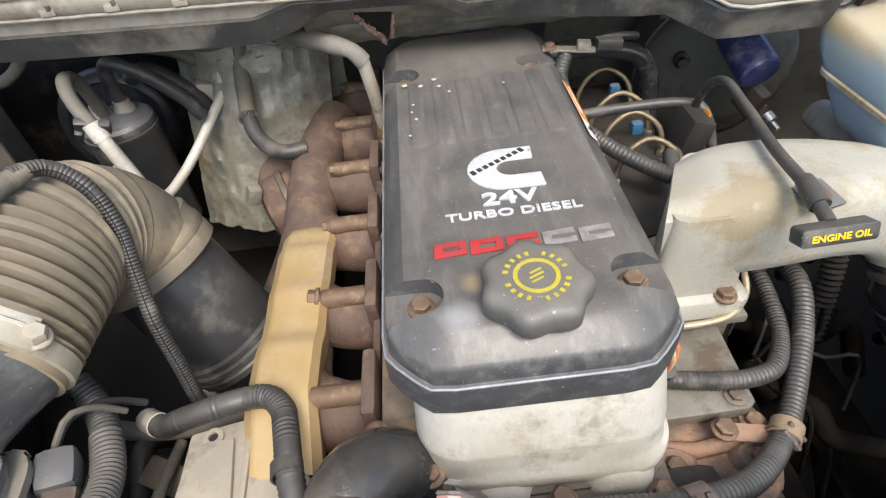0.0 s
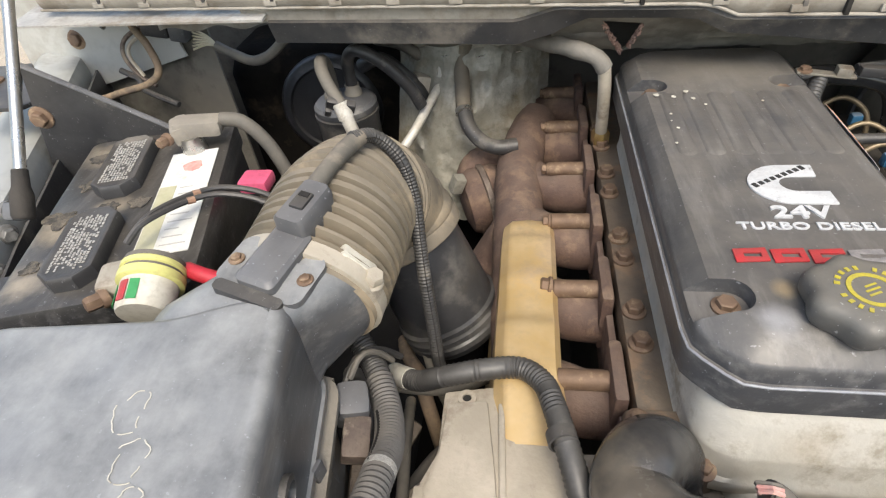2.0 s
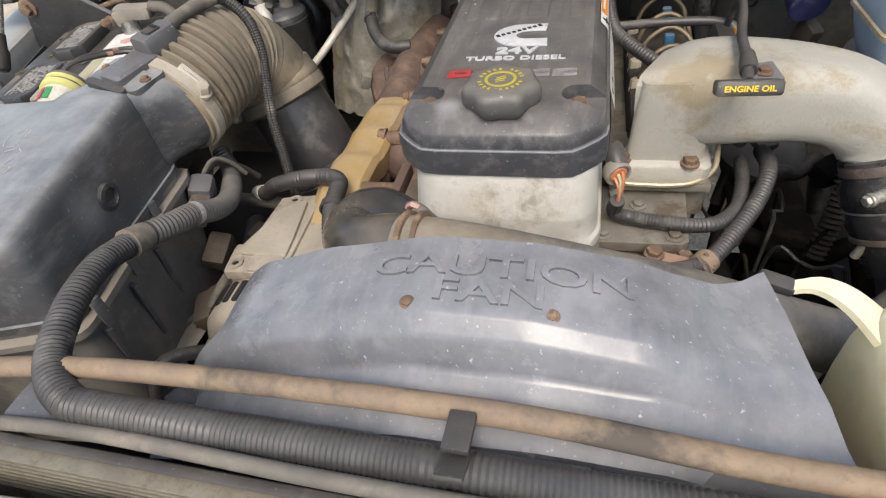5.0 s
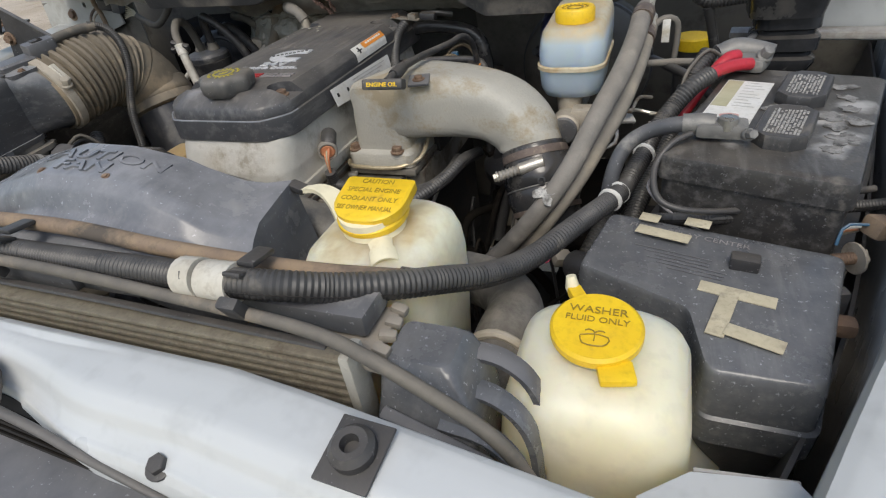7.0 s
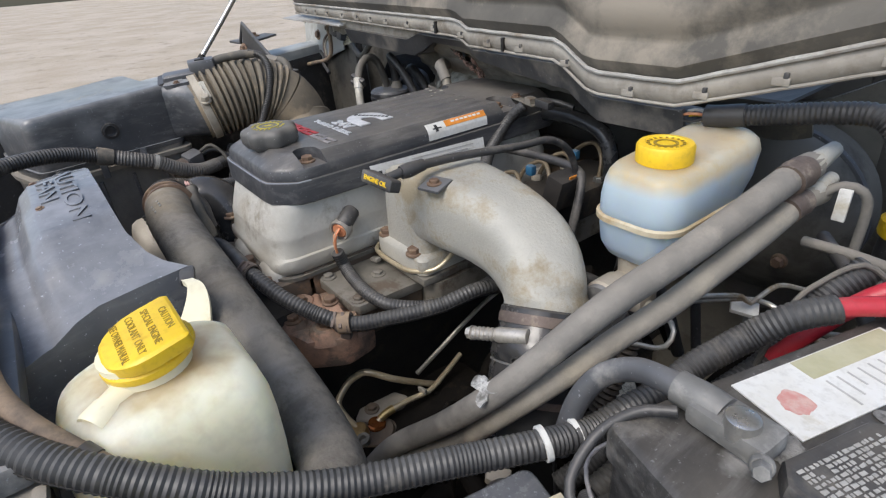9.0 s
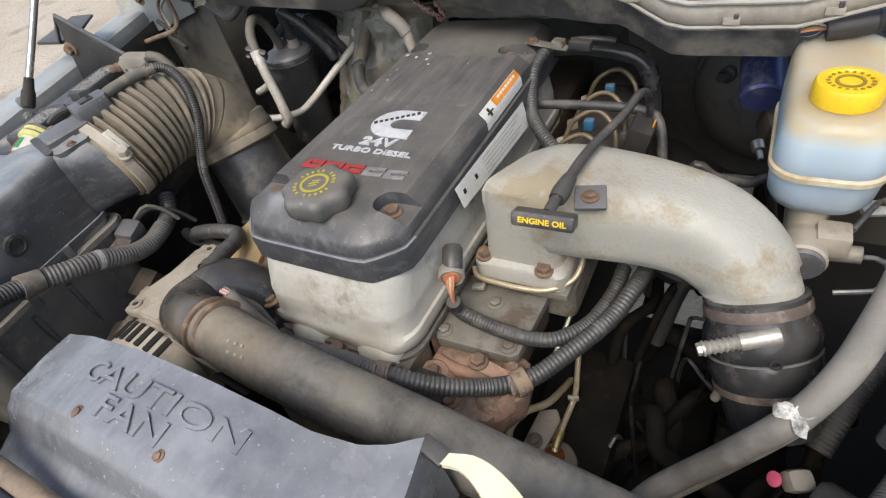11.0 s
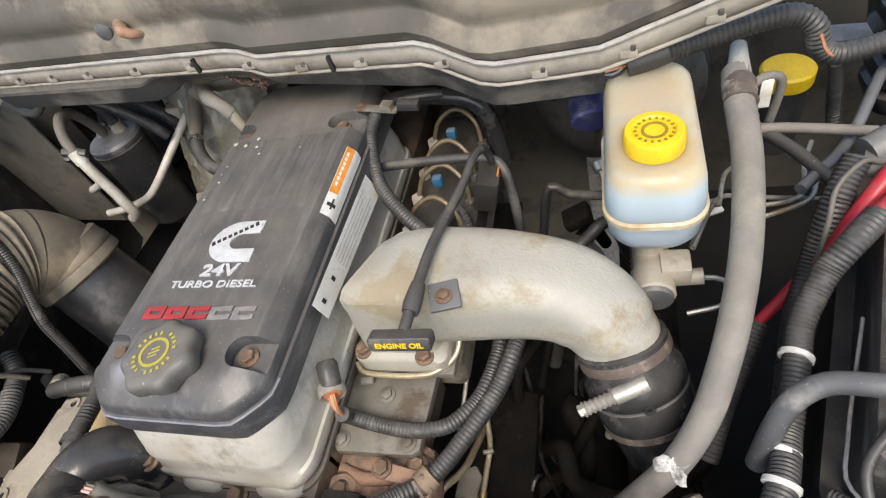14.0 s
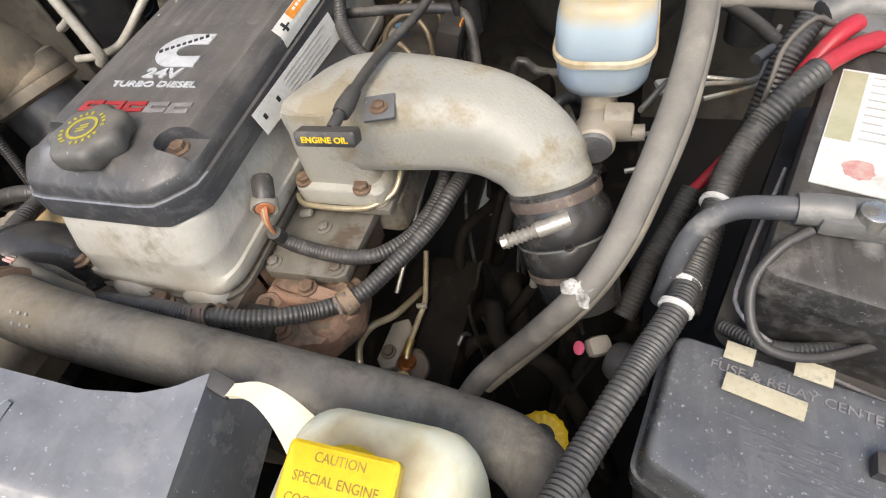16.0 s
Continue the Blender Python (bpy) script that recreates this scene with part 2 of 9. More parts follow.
M_WTAPE = mat("white_tape", (0.58, 0.56, 0.49), (0.5, 0.47, 0.39), 0.6, spot=(0.35, 0.31, 0.25), spot_scale=20)
M_FIN = mat("condenser_aluminium", (0.3, 0.27, 0.2), (0.24, 0.21, 0.16), 0.55, 0.5, scale=60, spot=(0.18, 0.15, 0.11), spot_scale=20)
# Painted shade: black for slots, seams, holes and the sheets below the bay.
M_DARK = mat("shade_black", (0.012, 0.011, 0.01), (0.02, 0.018, 0.016), 0.8)
M_FOIL = mat("foil_mat", (0.33, 0.317, 0.268), (0.26, 0.248, 0.205), 0.42, 0.2, scale=35, bump=0.45, fine=4, spot=(0.2, 0.17, 0.115), spot_scale=9, spot_at=0.56, depth=0.002)
M_COWL = mat("cowl_plastic", (0.04, 0.041, 0.045), (0.06, 0.06, 0.06), 0.5, spot=(0.17, 0.155, 0.135), spot_scale=8, spot_at=0.58, dust=0.35, specks=1)
M_BLUEFILTER = mat("blue_canister", (0.06, 0.07, 0.2), (0.09, 0.1, 0.26), 0.3, 0.3, spot=(0.3, 0.3, 0.34), spot_scale=18, spot_at=0.6)
M_BLUECLIP = mat("blue_plastic", (0.02, 0.1, 0.2), (0.03, 0.12, 0.22), 0.45, dust=0.4)
M_ORANGEPRINT = mat("orange_print", (0.75, 0.28, 0.04), None, 0.5)
M_COPPER = mat("copper_strand", (0.6, 0.22, 0.1), (0.7, 0.35, 0.2), 0.5, 0.3)
M_PINK = mat("pink_plastic", (0.7, 0.12, 0.22), None, 0.45)
M_PAD = mat("sound_pad", (0.25, 0.235, 0.2), (0.19, 0.175, 0.15), 0.85, scale=8, bump=0.3, spot=(0.13, 0.12, 0.1), spot_scale=7, spot_at=0.6)
M_FIREWALL = mat("grimy_firewall_paint", (0.125, 0.117, 0.1), (0.17, 0.157, 0.132), 0.7, scale=7, bump=0.3, spot=(0.09, 0.084, 0.07), spot_scale=9, spot_at=0.58)
M_DUSTYSIDE = mat("dust_caked_plastic", (0.12, 0.118, 0.112), (0.18, 0.174, 0.16), 0.55, scale=16, bump=0.3, spot=(0.27, 0.25, 0.215), spot_scale=12, spot_at=0.58, dust=0.3)
M_RESIDUE = mat("dried_residue", (0.3, 0.295, 0.28), (0.17, 0.165, 0.155), 0.8, scale=70, bump=0.6, spot=(0.07, 0.068, 0.064), spot_scale=60, spot_at=0.55)
M_GRIME = mat("brown_grime", (0.17, 0.145, 0.11), (0.11, 0.095, 0.075), 0.85, scale=70, bump=0.6, spot=(0.05, 0.047, 0.042), spot_scale=60, spot_at=0.52)
M_GREEN = mat("green_print", (0.05, 0.3, 0.1), None, 0.5)
M_BRASS = mat("brass_fitting", (0.55, 0.42, 0.18), (0.42, 0.28, 0.12), 0.35, 0.8, scale=60)
M_GROUND = mat("dry_gravel", (0.56, 0.48, 0.38), (0.46, 0.38, 0.28), 0.95, scale=0.7, fine=45, bump=1.0, depth=0.03, spot=(0.33, 0.27, 0.2), spot_scale=2.4, spot_at=0.62)
M_STONES = mat("gravel_stone", (0.42, 0.37, 0.3), (0.3, 0.26, 0.21), 0.9, scale=30, bump=0.5)
nt_ = M_STONES.node_tree
hue = nt_.nodes.new("ShaderNodeNewGeometry")
tone = nt_.nodes.new("ShaderNodeValToRGB")
for at_, c_ in ((0.0, (0.16, 0.14, 0.12, 1)), (0.45, (0.4, 0.35, 0.28, 1)), (1.0, (0.6, 0.56, 0.5, 1))):
    e_ = tone.color_ramp.elements.new(at_) if 0 < at_ < 1 else tone.color_ramp.elements[int(at_)]
    e_.color = c_
nt_.links.new(hue.outputs["Random Per Island"], tone.inputs[0])
nt_.links.new(tone.outputs[0], nt_.nodes["Principled BSDF"].inputs["Base Color"])
M_CRUST = mat("pale_crust", (0.42, 0.41, 0.38), (0.34, 0.33, 0.3), 0.85, bump=0.5, scale=60)
M_FADED = mat("faded_brown_print", (0.36, 0.25, 0.03), (0.24, 0.165, 0.02), 0.5, scale=80)
M_BEDGE = mat("pale_edge_grey", (0.3, 0.31, 0.33), (0.22, 0.23, 0.25), 0.4, scale=40)
M_FAINT = mat("faint_grey_print", (0.5, 0.49, 0.46), (0.42, 0.41, 0.38), 0.5)
M_GREYDUST = mat("grey_dusty_metal", (0.2, 0.185, 0.16), (0.28, 0.255, 0.21), 0.7, bump=0.3, dust=0.6)
M_WHITEPIPE = mat("pale_aluminium", (0.6, 0.58, 0.52), (0.5, 0.47, 0.4), 0.5, 0.15, spot=(0.35, 0.28, 0.19), spot_scale=25, spot_at=0.62)
M_PINKFOAM = mat("pinkish_foam", (0.42, 0.27, 0.22), (0.34, 0.22, 0.18), 0.9, bump=0.6, scale=80)
M_LID = mat("dark_lid_plastic", (0.085, 0.089, 0.097), (0.124, 0.129, 0.136), 0.27, spot=(0.11, 0.11, 0.108), spot_scale=14, spot_at=0.62, specks=2, dust=0.13, dust_col=(0.3, 0.3, 0.3), streaks=0.25)
M_GLOSS = mat("glossy_rubber", (0.022, 0.023, 0.025), (0.035, 0.036, 0.038), 0.18, spot=(0.075, 0.071, 0.066), spot_scale=13, spot_at=0.6, bump=0.1, dust=0.17)
M_PALEYELLOW = mat("pale_yellow_plastic", (0.62, 0.6, 0.22), (0.55, 0.52, 0.2), 0.45)
M_CAN = mat("can_plastic", (0.022, 0.023, 0.026), (0.036, 0.037, 0.04), 0.33, scale=20, spot=(0.1, 0.096, 0.088), spot_scale=12, spot_at=0.6, dust=0.3, dust_col=(0.2, 0.19, 0.175))
M_CRIMP = mat("rusted_crimp", (0.17, 0.135, 0.11), (0.13, 0.1, 0.085), 0.6, 0.3, scale=60, spot=(0.36, 0.3, 0.24), spot_scale=40)
# Beyond real dust, pale spots and tops carry painted sky reflection.
M_AIRBOX = mat("airbox_plastic", (0.055, 0.058, 0.064), (0.085, 0.088, 0.094), 0.3, scale=10, spot=(0.17, 0.175, 0.18), spot_scale=7, spot_at=0.63, dust=0.85, dust_col=(0.36, 0.365, 0.36), specks=1, streaks=0.4)
M_GOLDPIPE = mat("yellowed_steel_pipe", (0.6, 0.52, 0.36), (0.5, 0.41, 0.26), 0.32, 0.5, scale=40)
M_SLEEVE = mat("dusty_grey_sleeve", (0.075, 0.075, 0.076), (0.12, 0.118, 0.114), 0.5, scale=25, spot=(0.09, 0.088, 0.085), spot_scale=18, spot_at=0.58, dust=0.3, bump=0.2)
M_LATCH = mat("rusty_latch_steel", (0.2, 0.17, 0.15), (0.13, 0.105, 0.09), 0.55, 0.3, scale=22, spot=(0.26, 0.16, 0.1), spot_scale=20, spot_at=0.6, bump=0.5)
M_AMBER = mat("amber_fitting", (0.32, 0.11, 0.03), (0.2, 0.07, 0.025), 0.2, 0.5, scale=50)
M_LEAD = mat("dull_lead", (0.15, 0.148, 0.142), (0.22, 0.215, 0.2), 0.5, 0.2, scale=30, spot=(0.32, 0.31, 0.29), spot_scale=25, spot_at=0.6)
M_DULLPIPE = mat("dull_tan_pipe", (0.24, 0.19, 0.12), (0.18, 0.14, 0.09), 0.45, 0.4, scale=40)
M_GREYPLATE = mat("oily_grey_metal", (0.2, 0.185, 0.155), (0.27, 0.25, 0.21), 0.5, 0.3, scale=25, spot=(0.14, 0.11, 0.08), spot_scale=20, spot_at=0.56)
M_DIMPRINT = mat("rubbed_grey_print", (0.16, 0.16, 0.165), (0.1, 0.1, 0.105), 0.5, scale=120)
M_CAPPRINT = mat("dull_yellow_print", (0.5, 0.42, 0.04), (0.4, 0.34, 0.06), 0.5, scale=80)
M_OILCAP = mat("dusty_cap_plastic", (0.085, 0.083, 0.08), (0.12, 0.117, 0.11), 0.5, dust=0.5, dust_col=(0.26, 0.235, 0.19), specks=1)
M_RIBHOSE = mat("brown_black_rubber", (0.04, 0.032, 0.026), (0.06, 0.048, 0.038), 0.6, dust=0.3)
M_CLAMP = mat("bright_clamp_steel", (0.55, 0.52, 0.46), (0.4, 0.37, 0.32), 0.36, 0.5, scale=60)
M_TANAC = mat("tan_grey_hose", (0.23, 0.21, 0.175), (0.29, 0.265, 0.22), 0.75, bump=0.4, spot=(0.36, 0.32, 0.25), spot_scale=10, spot_at=0.6, dust=0.3)
M_SCRAP = mat("torn_foil", (0.62, 0.61, 0.57), (0.12, 0.115, 0.1), 0.4, 0.3, scale=70, bump=0.8)
M_FADERED = mat("faded_red_print", (0.55, 0.25, 0.22), (0.6, 0.4, 0.35), 0.5, scale=120)
# Near-black with little gloss: the bay's deep shade put into the colour.
M_PIT = mat("deep_shade_black", (0.008, 0.0075, 0.007), (0.014, 0.012, 0.01), 0.75, bump=0.4, scale=20, spot=(0.035, 0.028, 0.02), spot_scale=15, spot_at=0.62, spec=0.06)
for m_ in (M_CREAM, M_RESWHITE):
    b_ = m_.node_tree.nodes["Principled BSDF"]
    b_.inputs["Subsurface Weight"].default_value, b_.inputs["Subsurface Scale"].default_value = 0.9, 0.09
    b_.inputs["Subsurface Radius"].default_value = (1.0, 0.85, 0.55)
level(M_RESWHITE, 1.148, 1.16, (0.4, 0.5, 0.58))
stain_or_shade(M_RESWHITE, (0.448, 0.315, 1.17), 0.028, 0.05, (0.5, 0.36, 0.18), 0.75)
stain_or_shade(M_RESWHITE, (0.446, 0.385, 1.175), 0.02, 0.07, (0.52, 0.41, 0.25), 0.65)
stain_or_shade(M_CREAM, (0.343, -0.16, 1.11), 0.035, 0.065, (0.5, 0.36, 0.17), 0.75)
stain_or_shade(M_CREAM, (0.36, -0.215, 1.06), 0.01, 0.07, (0.55, 0.45, 0.26), 0.5)
stain_or_shade(M_CREAM, (0.548, -0.26, 1.0), 0.01, 0.08, (0.55, 0.48, 0.32), 0.4)
stain_or_shade(M_COVER, (-0.05, 0.07, 1.153), 0.004, 0.018, (0.36, 0.36, 0.37), 0.6)
stain_or_shade(M_COVER, (-0.036, 0.1, 1.153), 0.004, 0.012, (0.3, 0.23, 0.14), 0.7)
stain_or_shade(M_COVER, (0.02, 0.48, 1.153), 0.03, 0.11, (0.24, 0.215, 0.18), 0.45)
for at, r in (((-0.52, -0.08, 1.18), 0.03), ((-0.49, -0.02, 1.18), 0.03), ((-0.4, -0.04, 1.18), 0.035), ((-0.36, -0.1, 1.14), 0.03), ((-0.345, -0.02, 1.1), 0.03)):
    stain_or_shade(M_AIRBOX, at, 0.005, r, (0.32, 0.33, 0.34), 0.35)
stain_or_shade(M_AIRBOX, (-0.49, -0.125, 1.182), 0.004, 0.022, (0.03, 0.03, 0.032), 0.5)
stain_or_shade(M_ALU, (0.27, 0.19, 1.135), 0.005, 0.035, (0.27, 0.26, 0.23), 0.45)
stain_or_shade(M_ALU, (0.16, 0.2, 1.13), 0.005, 0.04, (0.42, 0.36, 0.26), 0.5)
for at, r in (((-0.06, 0.014, 1.01), 0.035), ((0.06, 0.012, 1.0), 0.045), ((0.105, 0.08, 1.005), 0.06), ((0.01, 0.014, 1.0), 0.03), ((-0.02, 0.014, 1.07), 0.03), ((0.08, 0.016, 1.075), 0.02)):
    stain_or_shade(M_VALVE, at, 0.004, r, (0.36, 0.3, 0.21), 0.45)
for at, r, c in (((-0.035, -0.07, 1.108), 0.075, (0.34, 0.28, 0.19)), ((0.02, -0.085, 1.1), 0.05, (0.27, 0.225, 0.155)), ((0.12, -0.08, 1.085), 0.04, (0.24, 0.215, 0.165)), ((0.2, -0.065, 1.06), 0.03, (0.23, 0.205, 0.16))):
    stain_or_shade(M_HOSE, at, 0.006, r, c, 0.55)
# The hoses' lower ends, darkened to paint in the shade they drop into.
stain_or_shade(M_ACHOSE, (0.405, 0.04, 0.95), 0.02, 0.075, (0.045, 0.042, 0.038), 0.85)
stain_or_shade(M_TANAC, (0.41, 0.05, 0.93), 0.02, 0.075, (0.045, 0.042, 0.038), 0.85)
for at, r in (((-0.16, -0.04, 1.07), 0.05), ((-0.09, -0.07, 1.085), 0.05), ((-0.16, 0.0, 1.06), 0.035)):
    stain_or_shade(M_GLOSS, at, 0.008, r, (0.22, 0.185, 0.14), 0.7)


# ---- shape helpers ----
PLACE = {}


def part(name, bm, material, parent=None, label="", smooth=38, kind="", category="", group=""):
    """Links a bmesh as one mesh object, under a thing or a part when one is given."""
    me = bpy.data.meshes.new(name)
    bmesh.ops.recalc_face_normals(bm, faces=bm.faces)
    bm.to_mesh(me)
    bm.free()
    me.materials.append(material)
    if smooth:
        me.polygons.foreach_set("use_smooth", [True] * len(me.polygons))
        me.set_sharp_from_angle(angle=radians(smooth))
    ob = new(name, me)
    if parent is not None:
        ob.parent = parent
        ob.matrix_parent_inverse = PLACE.get(parent.name, Matrix()).inverted()
    return tagged(ob, label, category, group, kind)


def thing(name, base, label, category, group="", kind=""):
    ob = new(name)
    ob.empty_display_size = 0.02
    ob.location = base
    PLACE[ob.name] = Matrix.Translation(base)
    return tagged(ob, label, category, group, kind)


def loft(rings, bm=None, caps=(True, True), closed=True):
    bm = bm or bmesh.new()
    vs = [[bm.verts.new(p) for p in ring] for ring in rings]
    n = len(rings[0])
    for a, b in zip(vs, vs[1:]):
        for i in range(n if closed else n - 1):
            j = (i + 1) % n
            bm.faces.new((a[i], a[j], b[j], b[i]))
    if closed and caps[0]:
        bm.faces.new(vs[0][::-1])
    if closed and caps[1]:
        bm.faces.new(vs[-1])
    return bm


def rrect(x0, x1, y0, y1, r, z, n=6, m=None):
    """A rounded rectangle at height z; r may be four radii from the corner (x1, y1), counterclockwise."""
    rs = r if isinstance(r, (tuple, list)) else (r,) * 4
    out = []
    for (cx, cy, a0), rr in zip(((x1, y1, 0), (x0, y1, 90), (x0, y0, 180), (x1, y0, 270)), rs):
        ox, oy = (-rr if cx == x1 else rr), (-rr if cy == y1 else rr)
        for k in range(n):
            a = radians(a0 + 90 * k / (n - 1))
            p = Vector((cx + ox + rr * math.cos(a), cy + oy + rr * math.sin(a), z))
            out.append(m @ p if m else p)
    return out


def box(c, s, bevel=0.003, m=None, segs=2, bm=None):
    b = bmesh.new()
    bmesh.ops.create_cube(b, size=1.0, matrix=Matrix.Diagonal((*s, 1)))
    if bevel:
        bmesh.ops.bevel(b, geom=b.edges[:], offset=min(bevel, min(s) * 0.45), segments=segs, profile=0.6, affect="EDGES")
    b.transform(Matrix.Translation(c) @ (m or Matrix()))
    if bm is None:
        return b
    return join(bm, b)


def join(a, b):
    me = bpy.data.meshes.new("tmp")
    b.to_mesh(me)
    b.free()
    a.from_mesh(me)
    bpy.data.meshes.remove(me)
    return a


def frames(pts):
    """Tangent, normal and binormal carried along a line."""
    pts = [Vector(p) for p in pts]
    tans = [(pts[min(i + 1, len(pts) - 1)] - pts[max(i - 1, 0)]).normalized() for i in range(len(pts))]
    up = Vector((0, 0, 1)) if abs(tans[0].z) < 0.9 else Vector((1, 0, 0))
    nrm = (up - tans[0] * up.dot(tans[0])).normalized()
    out = []
    for p, t in zip(pts, tans):
        nrm = (nrm - t * nrm.dot(t)).normalized()
        out.append((p, t, nrm, t.cross(nrm)))
    return out


def spline(pts, step=0.006):
    """A smooth line through the points, in even steps."""
    P = [Vector(p) for p in pts]
    P = [2 * P[0] - P[1]] + P + [2 * P[-1] - P[-2]]
    dense = []
    for a, b, c, d in zip(P, P[1:], P[2:], P[3:]):
        k = max(2, int((c - b).length / 0.0008))
        for i in range(k):
            t = i / k
            dense.append(0.5 * (2 * b + (c - a) * t + (2 * a - 5 * b + 4 * c - d) * t * t + (3 * b - a - 3 * c + d) * t**3))
    dense.append(P[-2])
    out, acc = [dense[0]], 0.0
    for a, b in zip(dense, dense[1:]):
        acc += (b - a).length
        if acc >= step:
            out.append(b)
            acc = 0.0
    if (out[-1] - dense[-1]).length > step * 0.3:
        out.append(dense[-1])
    return out


def tube(pts, r, seg=12, step=0.008, ridge=0.0, pitch=0.005, wob=0.0, bm=None, squash=1.0, raw=False):
    """A hose along a smooth line; ridge gives it corrugations of that height. r: a radius, or one at each end."""
    r0, r1 = r if isinstance(r, (tuple, list)) else (r, r)
    line = [Vector(p) for p in pts] if raw else spline(pts, pitch / 2 if ridge else step)
    rings = []
    for i, (p, t, n, b) in enumerate(frames(line)):
        f = i / max(1, len(line) - 1)
        rad = r0 + (r1 - r0) * f
        if ridge:
            rad += ridge * (0.5 if i % 2 else -0.5)
        if wob:
            rad *= 1 + wob * noise.noise(p * 40)
        rings.append([p + rad * (math.cos(2 * math.pi * k / seg) * n * squash + math.sin(2 * math.pi * k / seg) * b) for k in range(seg)])
    return loft(rings, bm)


def lathe(profile, base, axis=(0, 0, 1), seg=24, bm=None, wave=None, ring_only=False):
    """A turned shape: (radius, distance along the axis) from the base. wave: (count, depth) scallops the rim."""
    axis = Vector(axis).normalized()
    side = axis.orthogonal().normalized()
    oth = axis.cross(side)
    rings = []
    for r, d in profile:
        r = max(r, 0.0004)
        ring = []
        for k in range(seg):
            a = 2 * math.pi * k / seg
            rr = r * (1 + wave[1] * math.cos(wave[0] * a)) if wave and r > 0.3 * max(q for q, _ in profile) else r
            ring.append(Vector(base) + axis * d + rr * (math.cos(a) * side + math.sin(a) * oth))
        rings.append(ring)
    if ring_only:
        return loft(rings + rings[:1], bm, (False, False))
    return loft(rings, bm)


def bolt(base, axis=(0, 0, 1), r=0.0075, h=0.006, flange=1.5, bm=None):
    """A hexagon head on a round flange."""
    bm = bm or bmesh.new()
    lathe([(r * flange, 0), (r * flange, h * 0.25), (r * flange * 0.85, h * 0.35)], base, axis, 16, bm)
    lathe([(r, h * 0.3), (r, h * 0.9), (r * 0.85, h)], base, axis, 6, bm)
    return bm


def plate(poly, z0, z1, bevel=0.002, m=None):
    """A flat plate from an outline."""
    bm = bmesh.new()
    f = bm.faces.new([bm.verts.new((x, y, z0)) for x, y in poly])
    g = bmesh.ops.extrude_face_region(bm, geom=[f])
    bmesh.ops.translate(bm, verts=[v for v in g["geom"] if isinstance(v, bmesh.types.BMVert)], vec=(0, 0, z1 - z0))
    if bevel:
        bmesh.ops.bevel(bm, geom=bm.edges[:], offset=bevel, segments=2, profile=0.6, affect="EDGES")
    if m:
        bm.transform(m)
    return bm


def sheet(fn, nu, nv, thick=0.002):
    """A thick curved sheet: fn(u, v) gives a point."""
    bm = bmesh.new()
    g = [[bm.verts.new(fn(u / nu, v / nv)) for v in range(nv + 1)] for u in range(nu + 1)]
    for a in range(nu):
        for b in range(nv):
            bm.faces.new((g[a][b], g[a + 1][b], g[a + 1][b + 1], g[a][b + 1]))
    bmesh.ops.recalc_face_normals(bm, faces=bm.faces)
    bmesh.ops.solidify(bm, geom=bm.faces[:], thickness=thick)
    return bm


def text(name, body, size, m, material, parent, depth=0.0006, bold=0.0, width=1.0):
    """Letters in the built-in font, centred on the pose m."""
    cu = bpy.data.curves.new(name, "FONT")
    cu.body, cu.size, cu.align_x, cu.align_y, cu.extrude, cu.offset = body, size, "CENTER", "CENTER", depth, bold
    cu.resolution_u = 3
    tmp = new(name, cu)
    dg = bpy.context.evaluated_depsgraph_get()
    me = bpy.data.meshes.new_from_object(tmp.evaluated_get(dg))
    bpy.data.objects.remove(tmp)
    bpy.data.curves.remove(cu)
    bm = bmesh.new()
    bm.from_mesh(me)
    bpy.data.meshes.remove(me)
    bm.transform(m @ Matrix.Diagonal((width, 1, 1, 1)))
    return part(name, bm, material, parent, smooth=0)


def cut(ob, tool):
    """Cuts the shape of a bmesh out of an object."""
    me = bpy.data.meshes.new("tool")
    bmesh.ops.recalc_face_normals(tool, faces=tool.faces)
    tool.to_mesh(me)
    tool.free()
    t = new("tool", me)
    mod = ob.modifiers.new("cut", "BOOLEAN")
    mod.object, mod.operation, mod.solver = t, "DIFFERENCE", "EXACT"
    dg = bpy.context.evaluated_depsgraph_get()
    done = bpy.data.meshes.new_from_object(ob.evaluated_get(dg))
    ob.modifiers.clear()
    old = ob.data
    ob.data = done
    bpy.data.meshes.remove(old)
    bpy.data.objects.remove(t)
    bpy.data.meshes.remove(me)
    done.set_sharp_from_angle(angle=radians(35))


def turned(c, rx=0, ry=0, rz=0):
    return pose(*c, rx, ry, rz)


def loom(name, pts, r, label, material=None, group="wire looms", ridge=0.0013, pitch=0.0034):
    th = thing(name, pts[0], label, "wire loom", group)
    part("sheath", tube(pts, r, 14, ridge=min(ridge, 0.085 * r), pitch=min(pitch, 0.45 * r)), material or M_LOOM, th, smooth=30)
    line = frames(spline(pts, 0.004))
    part("split_seam", tube([p + b * (r * 0.98) for p, t, n, b in line], 0.0007, 5, raw=True), M_DARK, th, smooth=30)
    return th


